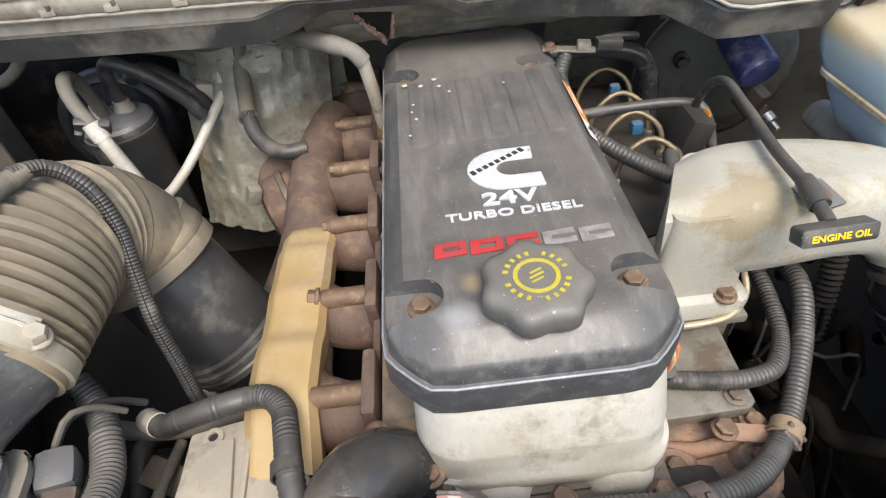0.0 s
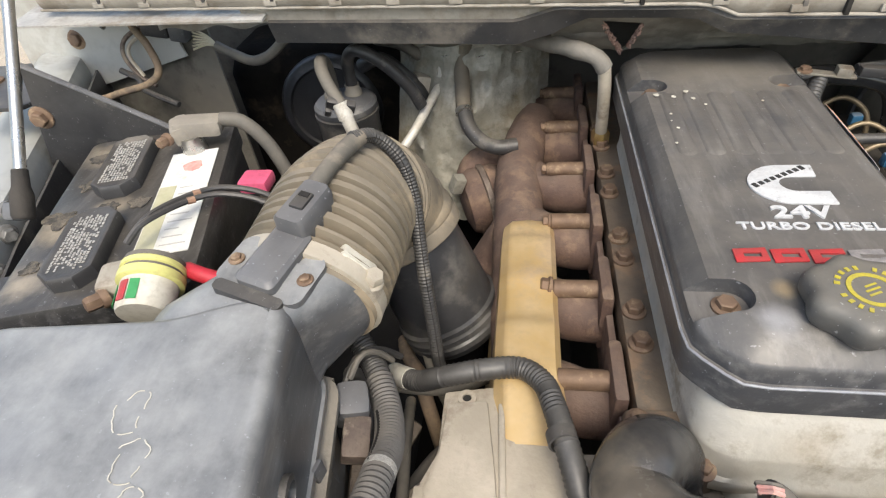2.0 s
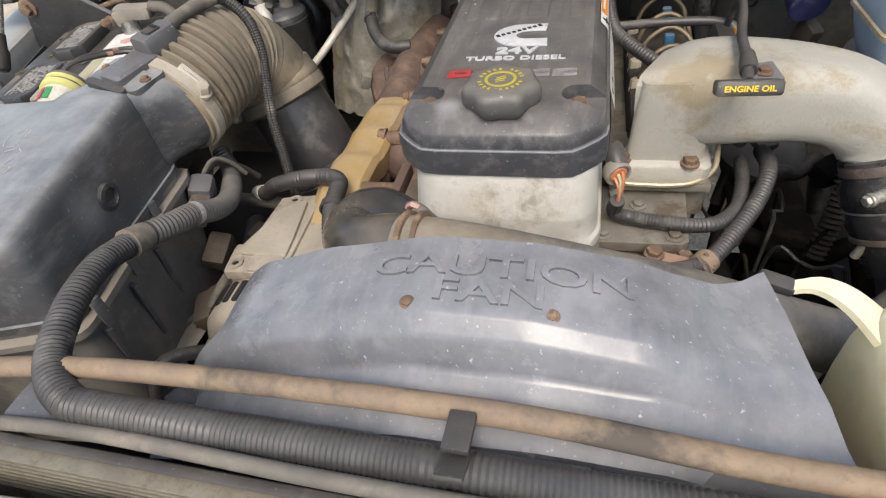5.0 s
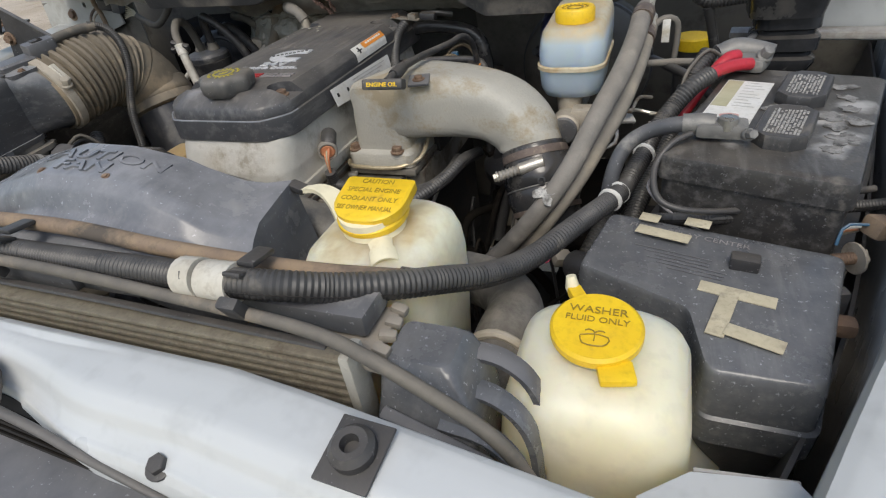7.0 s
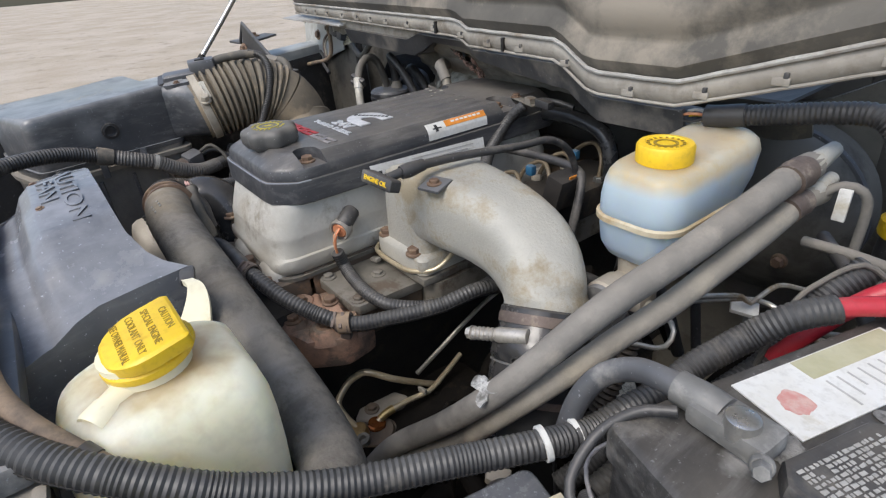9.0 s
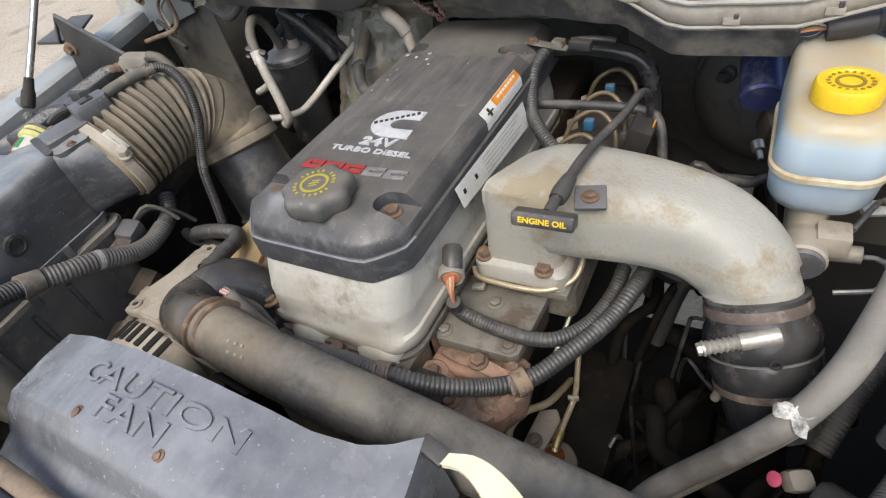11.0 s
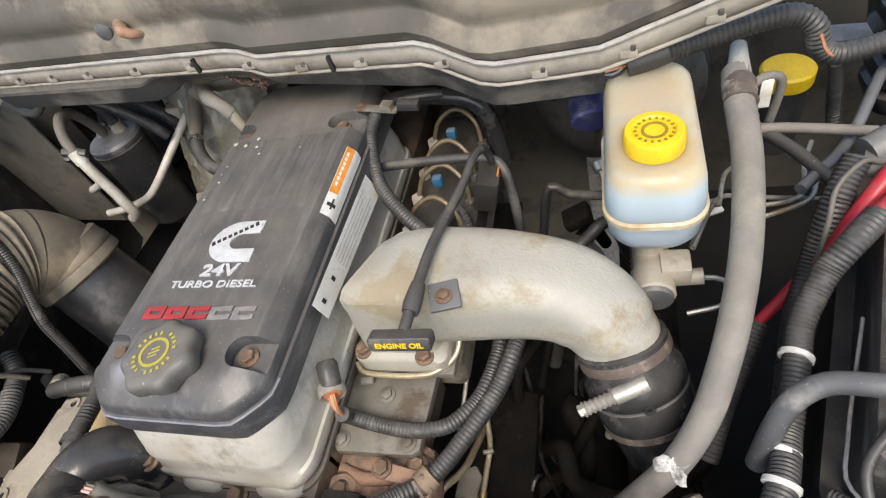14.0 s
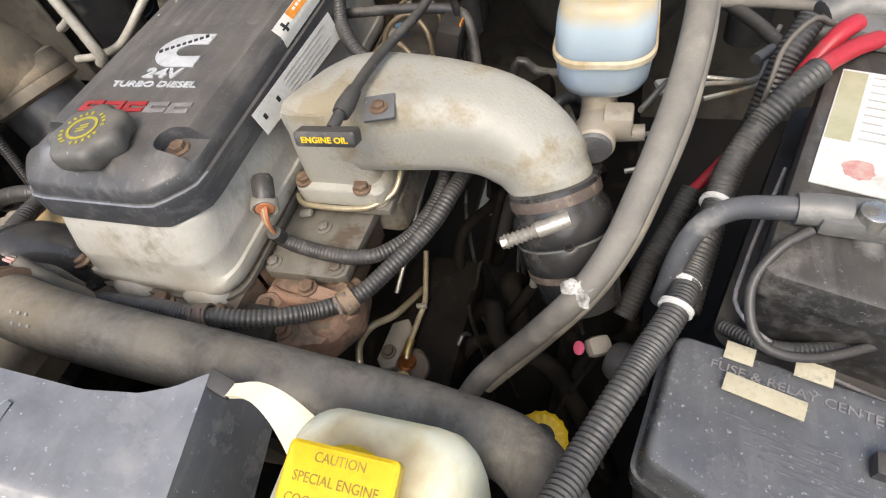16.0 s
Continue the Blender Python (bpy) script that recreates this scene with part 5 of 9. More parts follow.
for x, y, r in ((0.03, 0.27, 0.026), (0.025, 0.12, 0.02), (0.07, 0.147, 0.016), (0.02, 0.04, 0.018)):
    stain_or_shade(M_BATT, tuple(MB1 @ Vector((x, y, 0))), 0.3 * r, 1.5 * r, (0.33, 0.28, 0.21), 0.85, 1.7)
vent(b2, MB2, 0.078, 0.13, 0.05, 0.147)
vent(b2, MB2, 0.078, 0.13, 0.172, 0.268)

RES = random.Random(8)
for b_, m_, spots in ((b2, MB2, ((0.152, 0.07), (0.158, 0.1), (0.148, 0.13), (0.14, 0.158), (0.155, 0.185), (0.105, 0.16), (0.085, 0.162), (0.15, 0.22), (0.14, 0.255), (0.07, 0.085), (0.165, 0.15))), (b1, MB1, ((0.025, 0.26), (0.03, 0.2), (0.02, 0.14), (0.07, 0.148), (0.1, 0.148), (0.022, 0.06)))):
    for k, (x, y) in enumerate(spots):
        part("residue", splat(x, y, RES.uniform(0.008, 0.015), 0.0004 + 0.00007 * k, m_, k + 3, 0.0005, 56, 1.1), M_RESIDUE if b_ is b2 else M_GRIME, b_, "dried pale residue")

# ---- driver-side things ----
res = thing("brake_fluid_reservoir", (0.448, 0.34, 1.05), "milky plastic brake fluid reservoir half full of blue fluid", "reservoir")
R = [(1.068, 0.034, 0.276, 0.37, 0.028), (1.071, 0.041, 0.268, 0.375, 0.03), (1.082, 0.045, 0.263, 0.38, 0.03), (1.1, 0.0465, 0.261, 0.4, 0.03), (1.116, 0.047, 0.26, 0.415, 0.03), (1.135, 0.0465, 0.26, 0.435, 0.03), (1.15, 0.045, 0.262, 0.445, 0.03), (1.16, 0.0425, 0.2655, 0.443, 0.03), (1.166, 0.038, 0.27, 0.437, 0.028), (1.168, 0.032, 0.277, 0.43, 0.025)]
part("tank", loft([[Vector((p.x, p.y + 0.07 * max(0.0, p.y - 0.36), p.z + (0.09 * max(0.0, p.y - 0.33) if z > 1.14 else 0.0))) for p in rrect(0.448 - w, 0.448 + w, a, b, r, z, 8)] for z, w, a, b, r in R]), M_RESWHITE, res, "milky tank with blue fluid behind it", smooth=60)
part("seam", loft([rrect(0.448 - w, 0.448 + w, 0.258 - k, 0.418 + k, 0.032, z, 8) for z, w, k in ((1.11, 0.047, -0.001), (1.1115, 0.0495, 0.0015), (1.1165, 0.0495, 0.0015), (1.118, 0.047, -0.001))]), M_RESTAN, res, "moulded seam")
part("cap", lathe([(0.027, 0), (0.028, 0.003), (0.028, 0.018), (0.026, 0.021), (0.02, 0.0215), (0.018, 0.0195), (0.0, 0.0195)], (0.448, 0.315, 1.166), (0, 0, 1), 40), M_YELLOW, res, "yellow screw cap")
mc = thing("master_cylinder", (0.446, 0.26, 1.02), "grey cast brake master cylinder", "cylinder")
part("body", lathe([(0.018, 0), (0.022, 0.003), (0.022, 0.03), (0.019, 0.034), (0.019, 0.2)], (0.446, 0.232, 1.035), (0, 1, 0), 24), M_TAN, mc)
part("plug", lathe([(0.0, 0.002), (0.018, 0.002), (0.0195, 0.004), (0.0195, 0.012)], (0.446, 0.226, 1.035), (0, 1, 0), 24), M_DUSTYBLACK, mc, "grey end plug")
part("neck", lathe([(0.018, 0), (0.02, 0.03)], (0.446, 0.29, 1.045), seg=20), M_TAN, mc)
part("boss", box((0.468, 0.262, 1.046), (0.03, 0.03, 0.026), 0.004), M_TAN, mc)
part("port", lathe([(0.009, 0), (0.009, 0.03)], (0.466, 0.26, 1.03), (1, 0, 0.1), 12), M_TAN, mc)
part("line", tube([(0.49, 0.26, 1.03), (0.51, 0.255, 1.035), (0.52, 0.25, 1.025), (0.515, 0.24, 1.01), (0.48, 0.235, 1.0)], 0.0028, 8), M_PIPE, mc, "bright steel brake line")

cool = thing("coolant_bottle", (0.35, -0.16, 0.9), "cream plastic coolant bottle with a yellow cap", "bottle")
part("tank", loft([rrect(a, b, c, d, r, z, 8) for z, a, b, c, d, r in ((0.88, 0.285, 0.4, -0.225, -0.1, 0.025), (1.03, 0.277, 0.408, -0.235, -0.096, (0.02, 0.03, 0.04, 0.04)), (1.065, 0.277, 0.408, -0.235, -0.096, (0.02, 0.03, 0.04, 0.04)), (1.085, 0.28, 0.406, -0.232, -0.097, (0.02, 0.03, 0.04, 0.04)), (1.1, 0.286, 0.402, -0.226, -0.1, (0.022, 0.03, 0.042, 0.042)), (1.109, 0.296, 0.393, -0.215, -0.107, (0.025, 0.03, 0.04, 0.04)), (1.113, 0.31, 0.38, -0.2, -0.12, 0.03))]), M_CREAM, cool, smooth=60)
part("neck", lathe([(0.032, 0), (0.029, 0.008), (0.029, 0.034)], (0.343, -0.162, 1.1), (0, -0.12, 1), 28), M_THIN, cool)
cm = pose(0.342, -0.165, 1.136, 12, 0, 0)
part("cap_ring", lathe([(0.031, 0), (0.033, 0.003), (0.033, 0.007), (0.031, 0.009)], (0.343, -0.161, 1.1205), (0, -0.12, 1), 28), M_YELLOW, cool)
part("cap", loft([rrect(-0.032 + k, 0.036 - k, -0.025 + k, 0.031 - k, (0.004, 0.004, 0.028, 0.028), z, m=cm) for z, k in ((-0.006, 0.001), (-0.004, 0), (0.004, 0), (0.006, 0.002))]), M_YELLOW, cool, "yellow hinged cap")
for k, s in enumerate(("CAUTION", "SPECIAL ENGINE", "COOLANT ONLY", "SEE OWNER MANUAL")):
    text("print", s, 0.0078, cm @ pose(0.002, 0.0235 - 0.0115 * k, 0.0062), M_FADED, cool, 0.0002, 0, 0.9 if k < 3 else 0.7)
part("spout", lathe([(0.0135, -0.008), (0.0135, 0.014), (0.0145, 0.017), (0.0145, 0.03), (0.0135, 0.032), (0.0115, 0.0315), (0.011, 0.02), (0.0, 0.019)], (0.356, -0.182, 1.106), (0.4, -0.62, -0.12), 24), M_THIN, cool)
EAR = spline([(0.231, -0.108, 1.114), (0.25, -0.105, 1.114), (0.272, -0.112, 1.106), (0.3, -0.131, 1.086)], 0.005)
part("ear", sheet(lambda u, v: EAR[min(len(EAR) - 1, int(u * (len(EAR) - 1) + 0.5))] + Vector((0.45, 0.89, 0.0)) * ((v - 0.5) * (0.011 + 0.026 * u ** 1.3)), len(EAR) - 1, 4, 0.005), M_THIN, cool)

wash = thing("washer_bottle", (0.56, -0.23, 0.8), "cream plastic washer fluid bottle with a yellow cap", "bottle")
part("tank", loft([rrect(a, b, c, d, r, z, 8) for z, a, b, c, d, r in ((0.8, 0.475, 0.66, -0.3, -0.14, 0.03), (0.9, 0.478, 0.655, -0.295, -0.142, 0.03), (0.94, 0.48, 0.622, -0.292, -0.146, 0.03), (1.0, 0.48, 0.618, -0.29, -0.15, 0.03), (1.03, 0.482, 0.616, -0.287, -0.152, 0.032), (1.045, 0.487, 0.611, -0.28, -0.157, 0.035), (1.053, 0.495, 0.602, -0.272, -0.164, 0.034), (1.057, 0.508, 0.59, -0.26, -0.175, 0.03))]), M_CREAM, wash, smooth=60)
wx = pose(0.545, -0.212, 1.066, 6, 0, 0)
part("neck", lathe([(0.03, -0.03), (0.03, 0.0)], (0.545, -0.212, 1.066), (0, -0.1, 1), 24), M_CREAM, wash)
part("cap", lathe([(0.031, 0), (0.0345, 0.002), (0.0345, 0.008), (0.032, 0.0105), (0.028, 0.0105), (0, 0.0115)], (0.545, -0.212, 1.066), (0, -0.1, 1), 48), M_YELLOW, wash, "yellow flip cap")
part("tab", box((0.563, -0.247, 1.064), (0.026, 0.02, 0.007), 0.003, pose(0, 0, 0, 0, 0, 15)), M_YELLOW, wash)
part("hinge", box((0.526, -0.176, 1.07), (0.012, 0.02, 0.01), 0.003, pose(0, 0, 0, 0, 0, 30)), M_YELLOW, wash)
part("hinge_pin", lathe([(0.005, 0), (0.006, 0.004), (0.004, 0.014)], (0.521, -0.168, 1.068), (-0.2, 0.3, 1), 12), M_THIN, wash)
text("print", "WASHER", 0.0095, wx @ pose(0, 0.013, 0.0122), M_FADED, wash, 0.0002, 0, 1.15)
text("print", "FLUID ONLY", 0.008, wx @ pose(0, 0.0035, 0.0122), M_FADED, wash, 0.0002, 0, 1.05)

fuse = thing("fuse_box", (0.64, -0.08, 0.85), "dusty black fuse box lid with strips of masking tape", "fuse box")
FP = blunt([(0.53, 0.04), (0.757, -0.012), (0.712, -0.192), (0.628, -0.192), (0.614, -0.118), (0.508, -0.068)], 0.011)
cxy = Vector((0.63, -0.08))
part("lid", loft([[Vector((cxy.x + (x - cxy.x) * s, cxy.y + (y - cxy.y) * s, z)) for x, y in FP] for z, s in ((0.94, 1.02), (0.966, 1.03), (0.971, 1.03), (0.973, 1.0), (1.003, 0.993), (1.011, 0.987), (1.017, 0.976), (1.0205, 0.96), (1.022, 0.94))]), M_LID, fuse)
part("base", loft([[Vector((cxy.x + (x - cxy.x) * s, cxy.y + (y - cxy.y) * s, z)) for x, y in FP] for z, s in ((0.82, 0.9), (0.95, 1.0))]), M_BLACK, fuse)
for tz, (a, b) in enumerate((((0.624, -0.083), (0.686, -0.098)), ((0.649, -0.094), (0.634, -0.15)), ((0.643, -0.141), (0.685, -0.156)), ((0.566, 0.025), (0.586, 0.02)), ((0.564, -0.002), (0.616, -0.017)), ((0.612, 0.017), (0.636, 0.011)))):
    a, b = Vector(a), Vector(b)
    c = (a + b) / 2
    d = b - a
    part("tape_strip", box((c.x, c.y, 1.0228 + 0.0013 * tz), (d.length, 0.015, 0.0012), 0.0003, pose(0, 0, 0, 0, 0, math.degrees(math.atan2(d.y, d.x)))), M_TAPE, fuse, "torn masking tape")
part("stud", box((0.664, -0.047, 1.028), (0.026, 0.016, 0.014), 0.003, pose(0, 0, 0, 0, 0, -8)), M_BLACK, fuse)

ps = thing("power_steering_reservoir", (0.618, 0.54, 1.0), "black power steering reservoir with a yellow cap", "reservoir")
part("body", lathe([(0.026, -0.1), (0.028, -0.02), (0.026, 0.0)], (0.618, 0.54, 1.06), seg=24), M_BLACK, ps)
part("cap", lathe([(0.03, 0), (0.031, 0.003), (0.031, 0.018), (0.028, 0.021), (0, 0.021)], (0.618, 0.54, 1.06), seg=36), M_YELLOW, ps, "yellow cap")

ac1 = thing("ac_hose_pair", (0.5, 0.25, 1.05), "pair of grey rubber air conditioning hoses", "hose")
part("hose", tube([(0.538, 0.44, 1.15), (0.535, 0.412, 1.148), (0.533, 0.336, 1.139), (0.527, 0.275, 1.126), (0.518, 0.221, 1.112), (0.506, 0.173, 1.096), (0.493, 0.134, 1.074), (0.477, 0.099, 1.045), (0.452, 0.07, 1.009), (0.41, 0.045, 0.96), (0.36, 0.015, 0.91), (0.33, -0.01, 0.86)], (0.0148, 0.0112), 16), M_ACHOSE, ac1)
part("hose", tube([(0.547, 0.454, 1.119), (0.544, 0.415, 1.12), (0.541, 0.343, 1.106), (0.534, 0.285, 1.091), (0.523, 0.225, 1.071), (0.507, 0.172, 1.051), (0.488, 0.123, 1.023), (0.46, 0.085, 0.987), (0.419, 0.058, 0.937), (0.36, 0.017, 0.884)], (0.0128, 0.0095), 16), M_TANAC, ac1, "dusty tan grey hose")
for p, r in (((0.538, 0.425, 1.149), 0.0165), ((0.5445, 0.42, 1.12), 0.0145)):
    part("crimp", tube([p, (p[0] - 0.0015, p[1] - 0.022, p[2] - 0.001), (p[0] - 0.002, p[1] - 0.032, p[2] - 0.003)], r * 0.97, 18, ridge=0.0015, pitch=0.012), M_CRIMP, ac1, "rusty crimp sleeve")
    part("fitting", tube([p, (p[0] + 0.002, p[1] + 0.015, p[2] + 0.004), (p[0] + 0.006, p[1] + 0.05, p[2] + 0.012)], (r * 0.8, r * 0.5), 12), M_ALU, ac1, "aluminium fitting")
part("foil_scrap", splat(0.0, 0.0, 0.0105, 0.0, pose(0.4505, 0.0665, 1.0215, 30, -10, 10), 5, 0.002, 30, 1.5), M_SCRAP, ac1, "torn scrap of foil")

# main looms on the driver side and across the front
floom = loom("front_loom", [(-0.399, 0.136, 1.047), (-0.38, 0.117, 1.033), (-0.358, 0.084, 1.032), (-0.345, 0.054, 1.034), (-0.336, 0.026, 1.043), (-0.331, 0.0, 1.058), (-0.33, -0.022, 1.073), (-0.331, -0.053, 1.085), (-0.336, -0.08, 1.095), (-0.336, -0.11, 1.106), (-0.327, -0.15, 1.12), (-0.308, -0.2, 1.128), (-0.28, -0.25, 1.13), (-0.245, -0.276, 1.13), (-0.2, -0.28, 1.13), (0.05, -0.282, 1.13), (0.24, -0.285, 1.134), (0.297, -0.288, 1.138), (0.33, -0.28, 1.134), (0.356, -0.261, 1.121), (0.39, -0.235, 1.108), (0.418, -0.2, 1.09), (0.444, -0.15, 1.062), (0.468, -0.085, 1.037), (0.5, -0.01, 1.03), (0.53, 0.055, 1.026), (0.543, 0.1, 1.02), (0.551, 0.129, 1.027), (0.561, 0.166, 1.033), (0.569, 0.197, 1.047), (0.59, 0.232, 1.07), (0.612, 0.252, 1.092), (0.634, 0.274, 1.101)], 0.0118, "thick black corrugated wire loom round the engine bay")
part("split_sleeve", tube([(-0.36, 0.087, 1.032), (-0.345, 0.054, 1.034), (-0.336, 0.026, 1.043), (-0.331, 0.0, 1.058), (-0.33, -0.022, 1.073), (-0.331, -0.053, 1.085), (-0.336, -0.08, 1.095)], 0.0128, 18, ridge=0.001, pitch=0.0036), M_SLEEVE, floom, "slit dusty grey sleeve")
part("slit", tube([(-0.351, 0.045, 1.0445), (-0.343, 0.024, 1.0535), (-0.339, 0.0, 1.0685), (-0.337, -0.018, 1.082)], 0.0016, 6), M_DARK, floom, "dark slit")
part("taped_joint", tube([(-0.336, -0.083, 1.0965), (-0.3365, -0.09, 1.099), (-0.3365, -0.098, 1.1015), (-0.3365, -0.106, 1.1045)], (0.0148, 0.0142), 18, wob=0.3), M_RUBBER, floom, "dusty taped joint")
part("tape_band", lathe([(0.0122, -0.004), (0.0133, -0.0035), (0.0133, 0.0035), (0.0122, 0.004)], (-0.33, -0.022, 1.073), (0, -0.85, 0.4), 20, ring_only=True), M_CRUST, floom, "pale tape band")
tanh = thing("tan_hose", (-0.25, -0.252, 1.13), "dusty tan rubber hose along the radiator top", "hose")
part("hose", tube([(-0.8, -0.3, 1.02), (-0.6, -0.285, 1.07), (-0.42, -0.268, 1.11), (-0.25, -0.252, 1.13), (0.03, -0.25, 1.14), (0.2, -0.258, 1.136), (0.33, -0.25, 1.125), (0.42, -0.2, 1.09)], 0.0078, 14), M_TANHOSE, tanh)
for p, q in (((-0.27, -0.2535, 1.1285), (1, 0.05, 0.1)), ((0.395, -0.216, 1.101), (0.75, 0.5, -0.45))):
    part("hose_band", lathe([(0.0076, -0.006), (0.009, -0.0055), (0.009, 0.0055), (0.0076, 0.006)], p, q, 20, ring_only=True), M_BLACK, tanh, "black band")

# fan shroud
shr = thing("fan_shroud", (0.03, -0.18, 1.0), "dusty black plastic fan shroud with raised warning letters", "fan shroud")


SHROUD_LINE = [(-0.137, 0.0), (-0.165, 0.0), (-0.2, -0.004), (-0.212, -0.014), (-0.224, -0.034), (-0.24, -0.042), (-0.262, -0.05), (-0.266, -0.09)]
SHROUD_EDGE = [(-0.3, -0.137, 1.045), (-0.235, -0.137, 1.062), (-0.2, -0.137, 1.1), (-0.156, -0.137, 1.1305), (-0.09, -0.1375, 1.153), (-0.01, -0.139, 1.171), (0.055, -0.139, 1.17), (0.117, -0.138, 1.159), (0.149, -0.136, 1.145), (0.177, -0.127, 1.129), (0.193, -0.117, 1.122), (0.2135, -0.1005, 1.1175)]


def shroud_edge(x, k):
    """Depth (k=1) or height (k=2) of the shroud's rear rim."""
    for a, b in zip(SHROUD_EDGE, SHROUD_EDGE[1:]):
        if x <= b[0] or b is SHROUD_EDGE[-1]:
            t = max(0.0, min(1.0, (x - a[0]) / (b[0] - a[0])))
            t = t * 0.7 + 0.3 * t * t * (3 - 2 * t)
            return a[k] + (b[k] - a[k]) * t
    return SHROUD_EDGE[-1][k]


def shroud_z(x):
    return shroud_edge(x, 2)


def shroud_drop(y):
    for (a, p), (b, q) in zip(SHROUD_LINE, SHROUD_LINE[1:]):
        if y >= b:
            return p + (q - p) * (a - y) / (a - b)
    return SHROUD_LINE[-1][1]


def shroud(u, v):
    xl, xr = -0.19 - 0.085 * min(1.0, max(0.0, (v - 0.25) * 4)), 0.2135 + 0.036 * min(1.0, v * 1.3)
    x = xl + (xr - xl) * min(1.0, u / 0.95)
    xs = x * (0.2135 / xr if x > 0 else 1.0)
    s = v * (len(SHROUD_LINE) - 1)
    i = min(len(SHROUD_LINE) - 2, int(s))
    g = s - i
    y, d = (SHROUD_LINE[i][k] * (1 - g) + SHROUD_LINE[i + 1][k] * g for k in (0, 1))
    y += (shroud_edge(xs, 1) + 0.137) * max(0.0, 1 - 1.6 * v)
    z = shroud_z(xs) + max(d, -0.05) * (1 - 2.6 * max(0.0, xs - 0.03)) + min(0.0, d + 0.05)
    if u > 0.95:
        q = (u - 0.95) / 0.05
        x, z = x + 0.012 * q, z - 0.085 * q
    if u < 0.015:
        z -= 0.03
    return Vector((x, y, z))


part("panel", sheet(shroud, 80, 42, 0.003), M_SHROUD, shr)
for x, y in ((-0.018, -0.196), (0.072, -0.196)):
    part("screw", bolt((x, y, shroud_z(x) + shroud_drop(y) * (1 - 2.6 * max(0.0, x - 0.03))), (0, -0.2, 1), 0.0034, 0.0022), M_RUSTBOLT, shr)
for word, yy, dx in (("CAUTION", -0.166, 0.036), ("FAN", -0.186, 0.032)):
    ob = text("lettering", word, 0.0235, pose(dx, yy, 0.0), M_SHROUD, shr, 0.0014, 0.0003, 1.62)
    for v in ob.data.vertices:
        v.co.z += shroud_z(v.co.x) + shroud_drop(v.co.y) * (1 - 2.6 * max(0.0, v.co.x - 0.03)) + 0.0008

# upper radiator hose
uh = thing("radiator_hose", (0.1, -0.05, 1.0), "thick grey upper radiator hose with a black elbow", "hose")
part("elbow", tube([(-0.104, 0.03, 0.975), (-0.108, 0.03, 1.005), (-0.118, 0.026, 1.036), (-0.134, 0.01, 1.054), (-0.145, -0.018, 1.056), (-0.128, -0.047, 1.07), (-0.1, -0.057, 1.079), (-0.068, -0.06, 1.083)], (0.033, 0.0285), 32, 0.004, wob=0.08), M_GLOSS, uh, "shiny black elbow")
part("hose", tube([(-0.075, -0.06, 1.083), (0.0, -0.072, 1.085), (0.09, -0.073, 1.068), (0.17, -0.07, 1.047), (0.24, -0.065, 1.02), (0.3, -0.06, 0.997), (0.36, -0.062, 0.985), (0.42, -0.075, 0.985), (0.455, -0.115, 0.99), (0.458, -0.175, 0.998), (0.45, -0.25, 0.965)], 0.029, 24), M_HOSE, uh)
for d in (0, 0.014):
    part("hose_clamp", lathe([(0.0295, 0), (0.0325, 0.001), (0.0325, 0.006), (0.0295, 0.007)], (-0.072 + d, -0.0605, 1.083), (1, -0.1 + 3 * d, 0.03), 30), M_RUSTBOLT, uh)

# front engine loom
loom("engine_loom", [(-0.09, -0.02, 1.0), (-0.05, -0.012, 1.005), (0.03, -0.015, 1.018), (0.1, -0.02, 1.028), (0.16, 0.0, 1.005), (0.216, 0.045, 0.978), (0.251, 0.092, 0.981), (0.282, 0.143, 0.99), (0.299, 0.19, 1.0), (0.305, 0.25, 0.985)], 0.0095, "corrugated engine wire loom round the front of the head")
for p, rz in (((0.102, -0.02, 1.028), 10), ((0.216, 0.045, 0.978), 40)):
    c = thing("loom_clip", p, "brown plastic clip on the engine loom", "clip", "loom clips")
    ax_ = (math.cos(radians(rz)), math.sin(radians(rz)), 0.0)
    part("band", lathe([(0.0105, -0.0085), (0.0125, -0.008), (0.0125, 0.008), (0.0105, 0.0085)], p, ax_, 20, ring_only=True), M_CRIMP, c)
    for s in (-1, 1):
        part("prong", box((p[0] + s * 0.005 * ax_[0], p[1] + s * 0.005 * ax_[1] - 0.008, p[2] + 0.008), (0.004, 0.02, 0.005), 0.001, pose(0, 0, 0, 35, 0, rz)), M_CRIMP, c)
    part("foot", box((p[0], p[1], p[2] - 0.016), (0.014, 0.012, 0.012), 0.003, pose(0, 0, 0, 0, 0, rz)), M_CRIMP, c)
loom("sensor_branch_loom", [(0.124, 0.092, 1.022), (0.123, 0.099, 1.0), (0.141, 0.0965, 0.994), (0.187, 0.091, 0.992), (0.216, 0.095, 0.988), (0.238, 0.106, 0.985), (0.262, 0.14, 0.98), (0.275, 0.19, 0.98), (0.278, 0.23, 0.985)], 0.0085, "short corrugated loom from the open sensor plug")
plug = thing("sensor_plug", (0.12, 0.1, 1.05), "black sensor plug with bare orange wires", "plug")
part("body", lathe([(0.009, 0), (0.0115, 0.004), (0.0115, 0.028), (0.009, 0.032)], (0.1135, 0.13, 1.07), (0.3, -0.8, -0.5), 18), M_BLACK, plug)
part("collar", lathe([(0.0115, -0.004), (0.0145, 0.0), (0.015, 0.01), (0.0135, 0.0125), (0.0115, 0.012), (0.0105, 0.004)], (0.118, 0.11, 1.052), (0.4, -0.75, -0.1), 24), M_FLANGE, plug, "pale plastic collar")
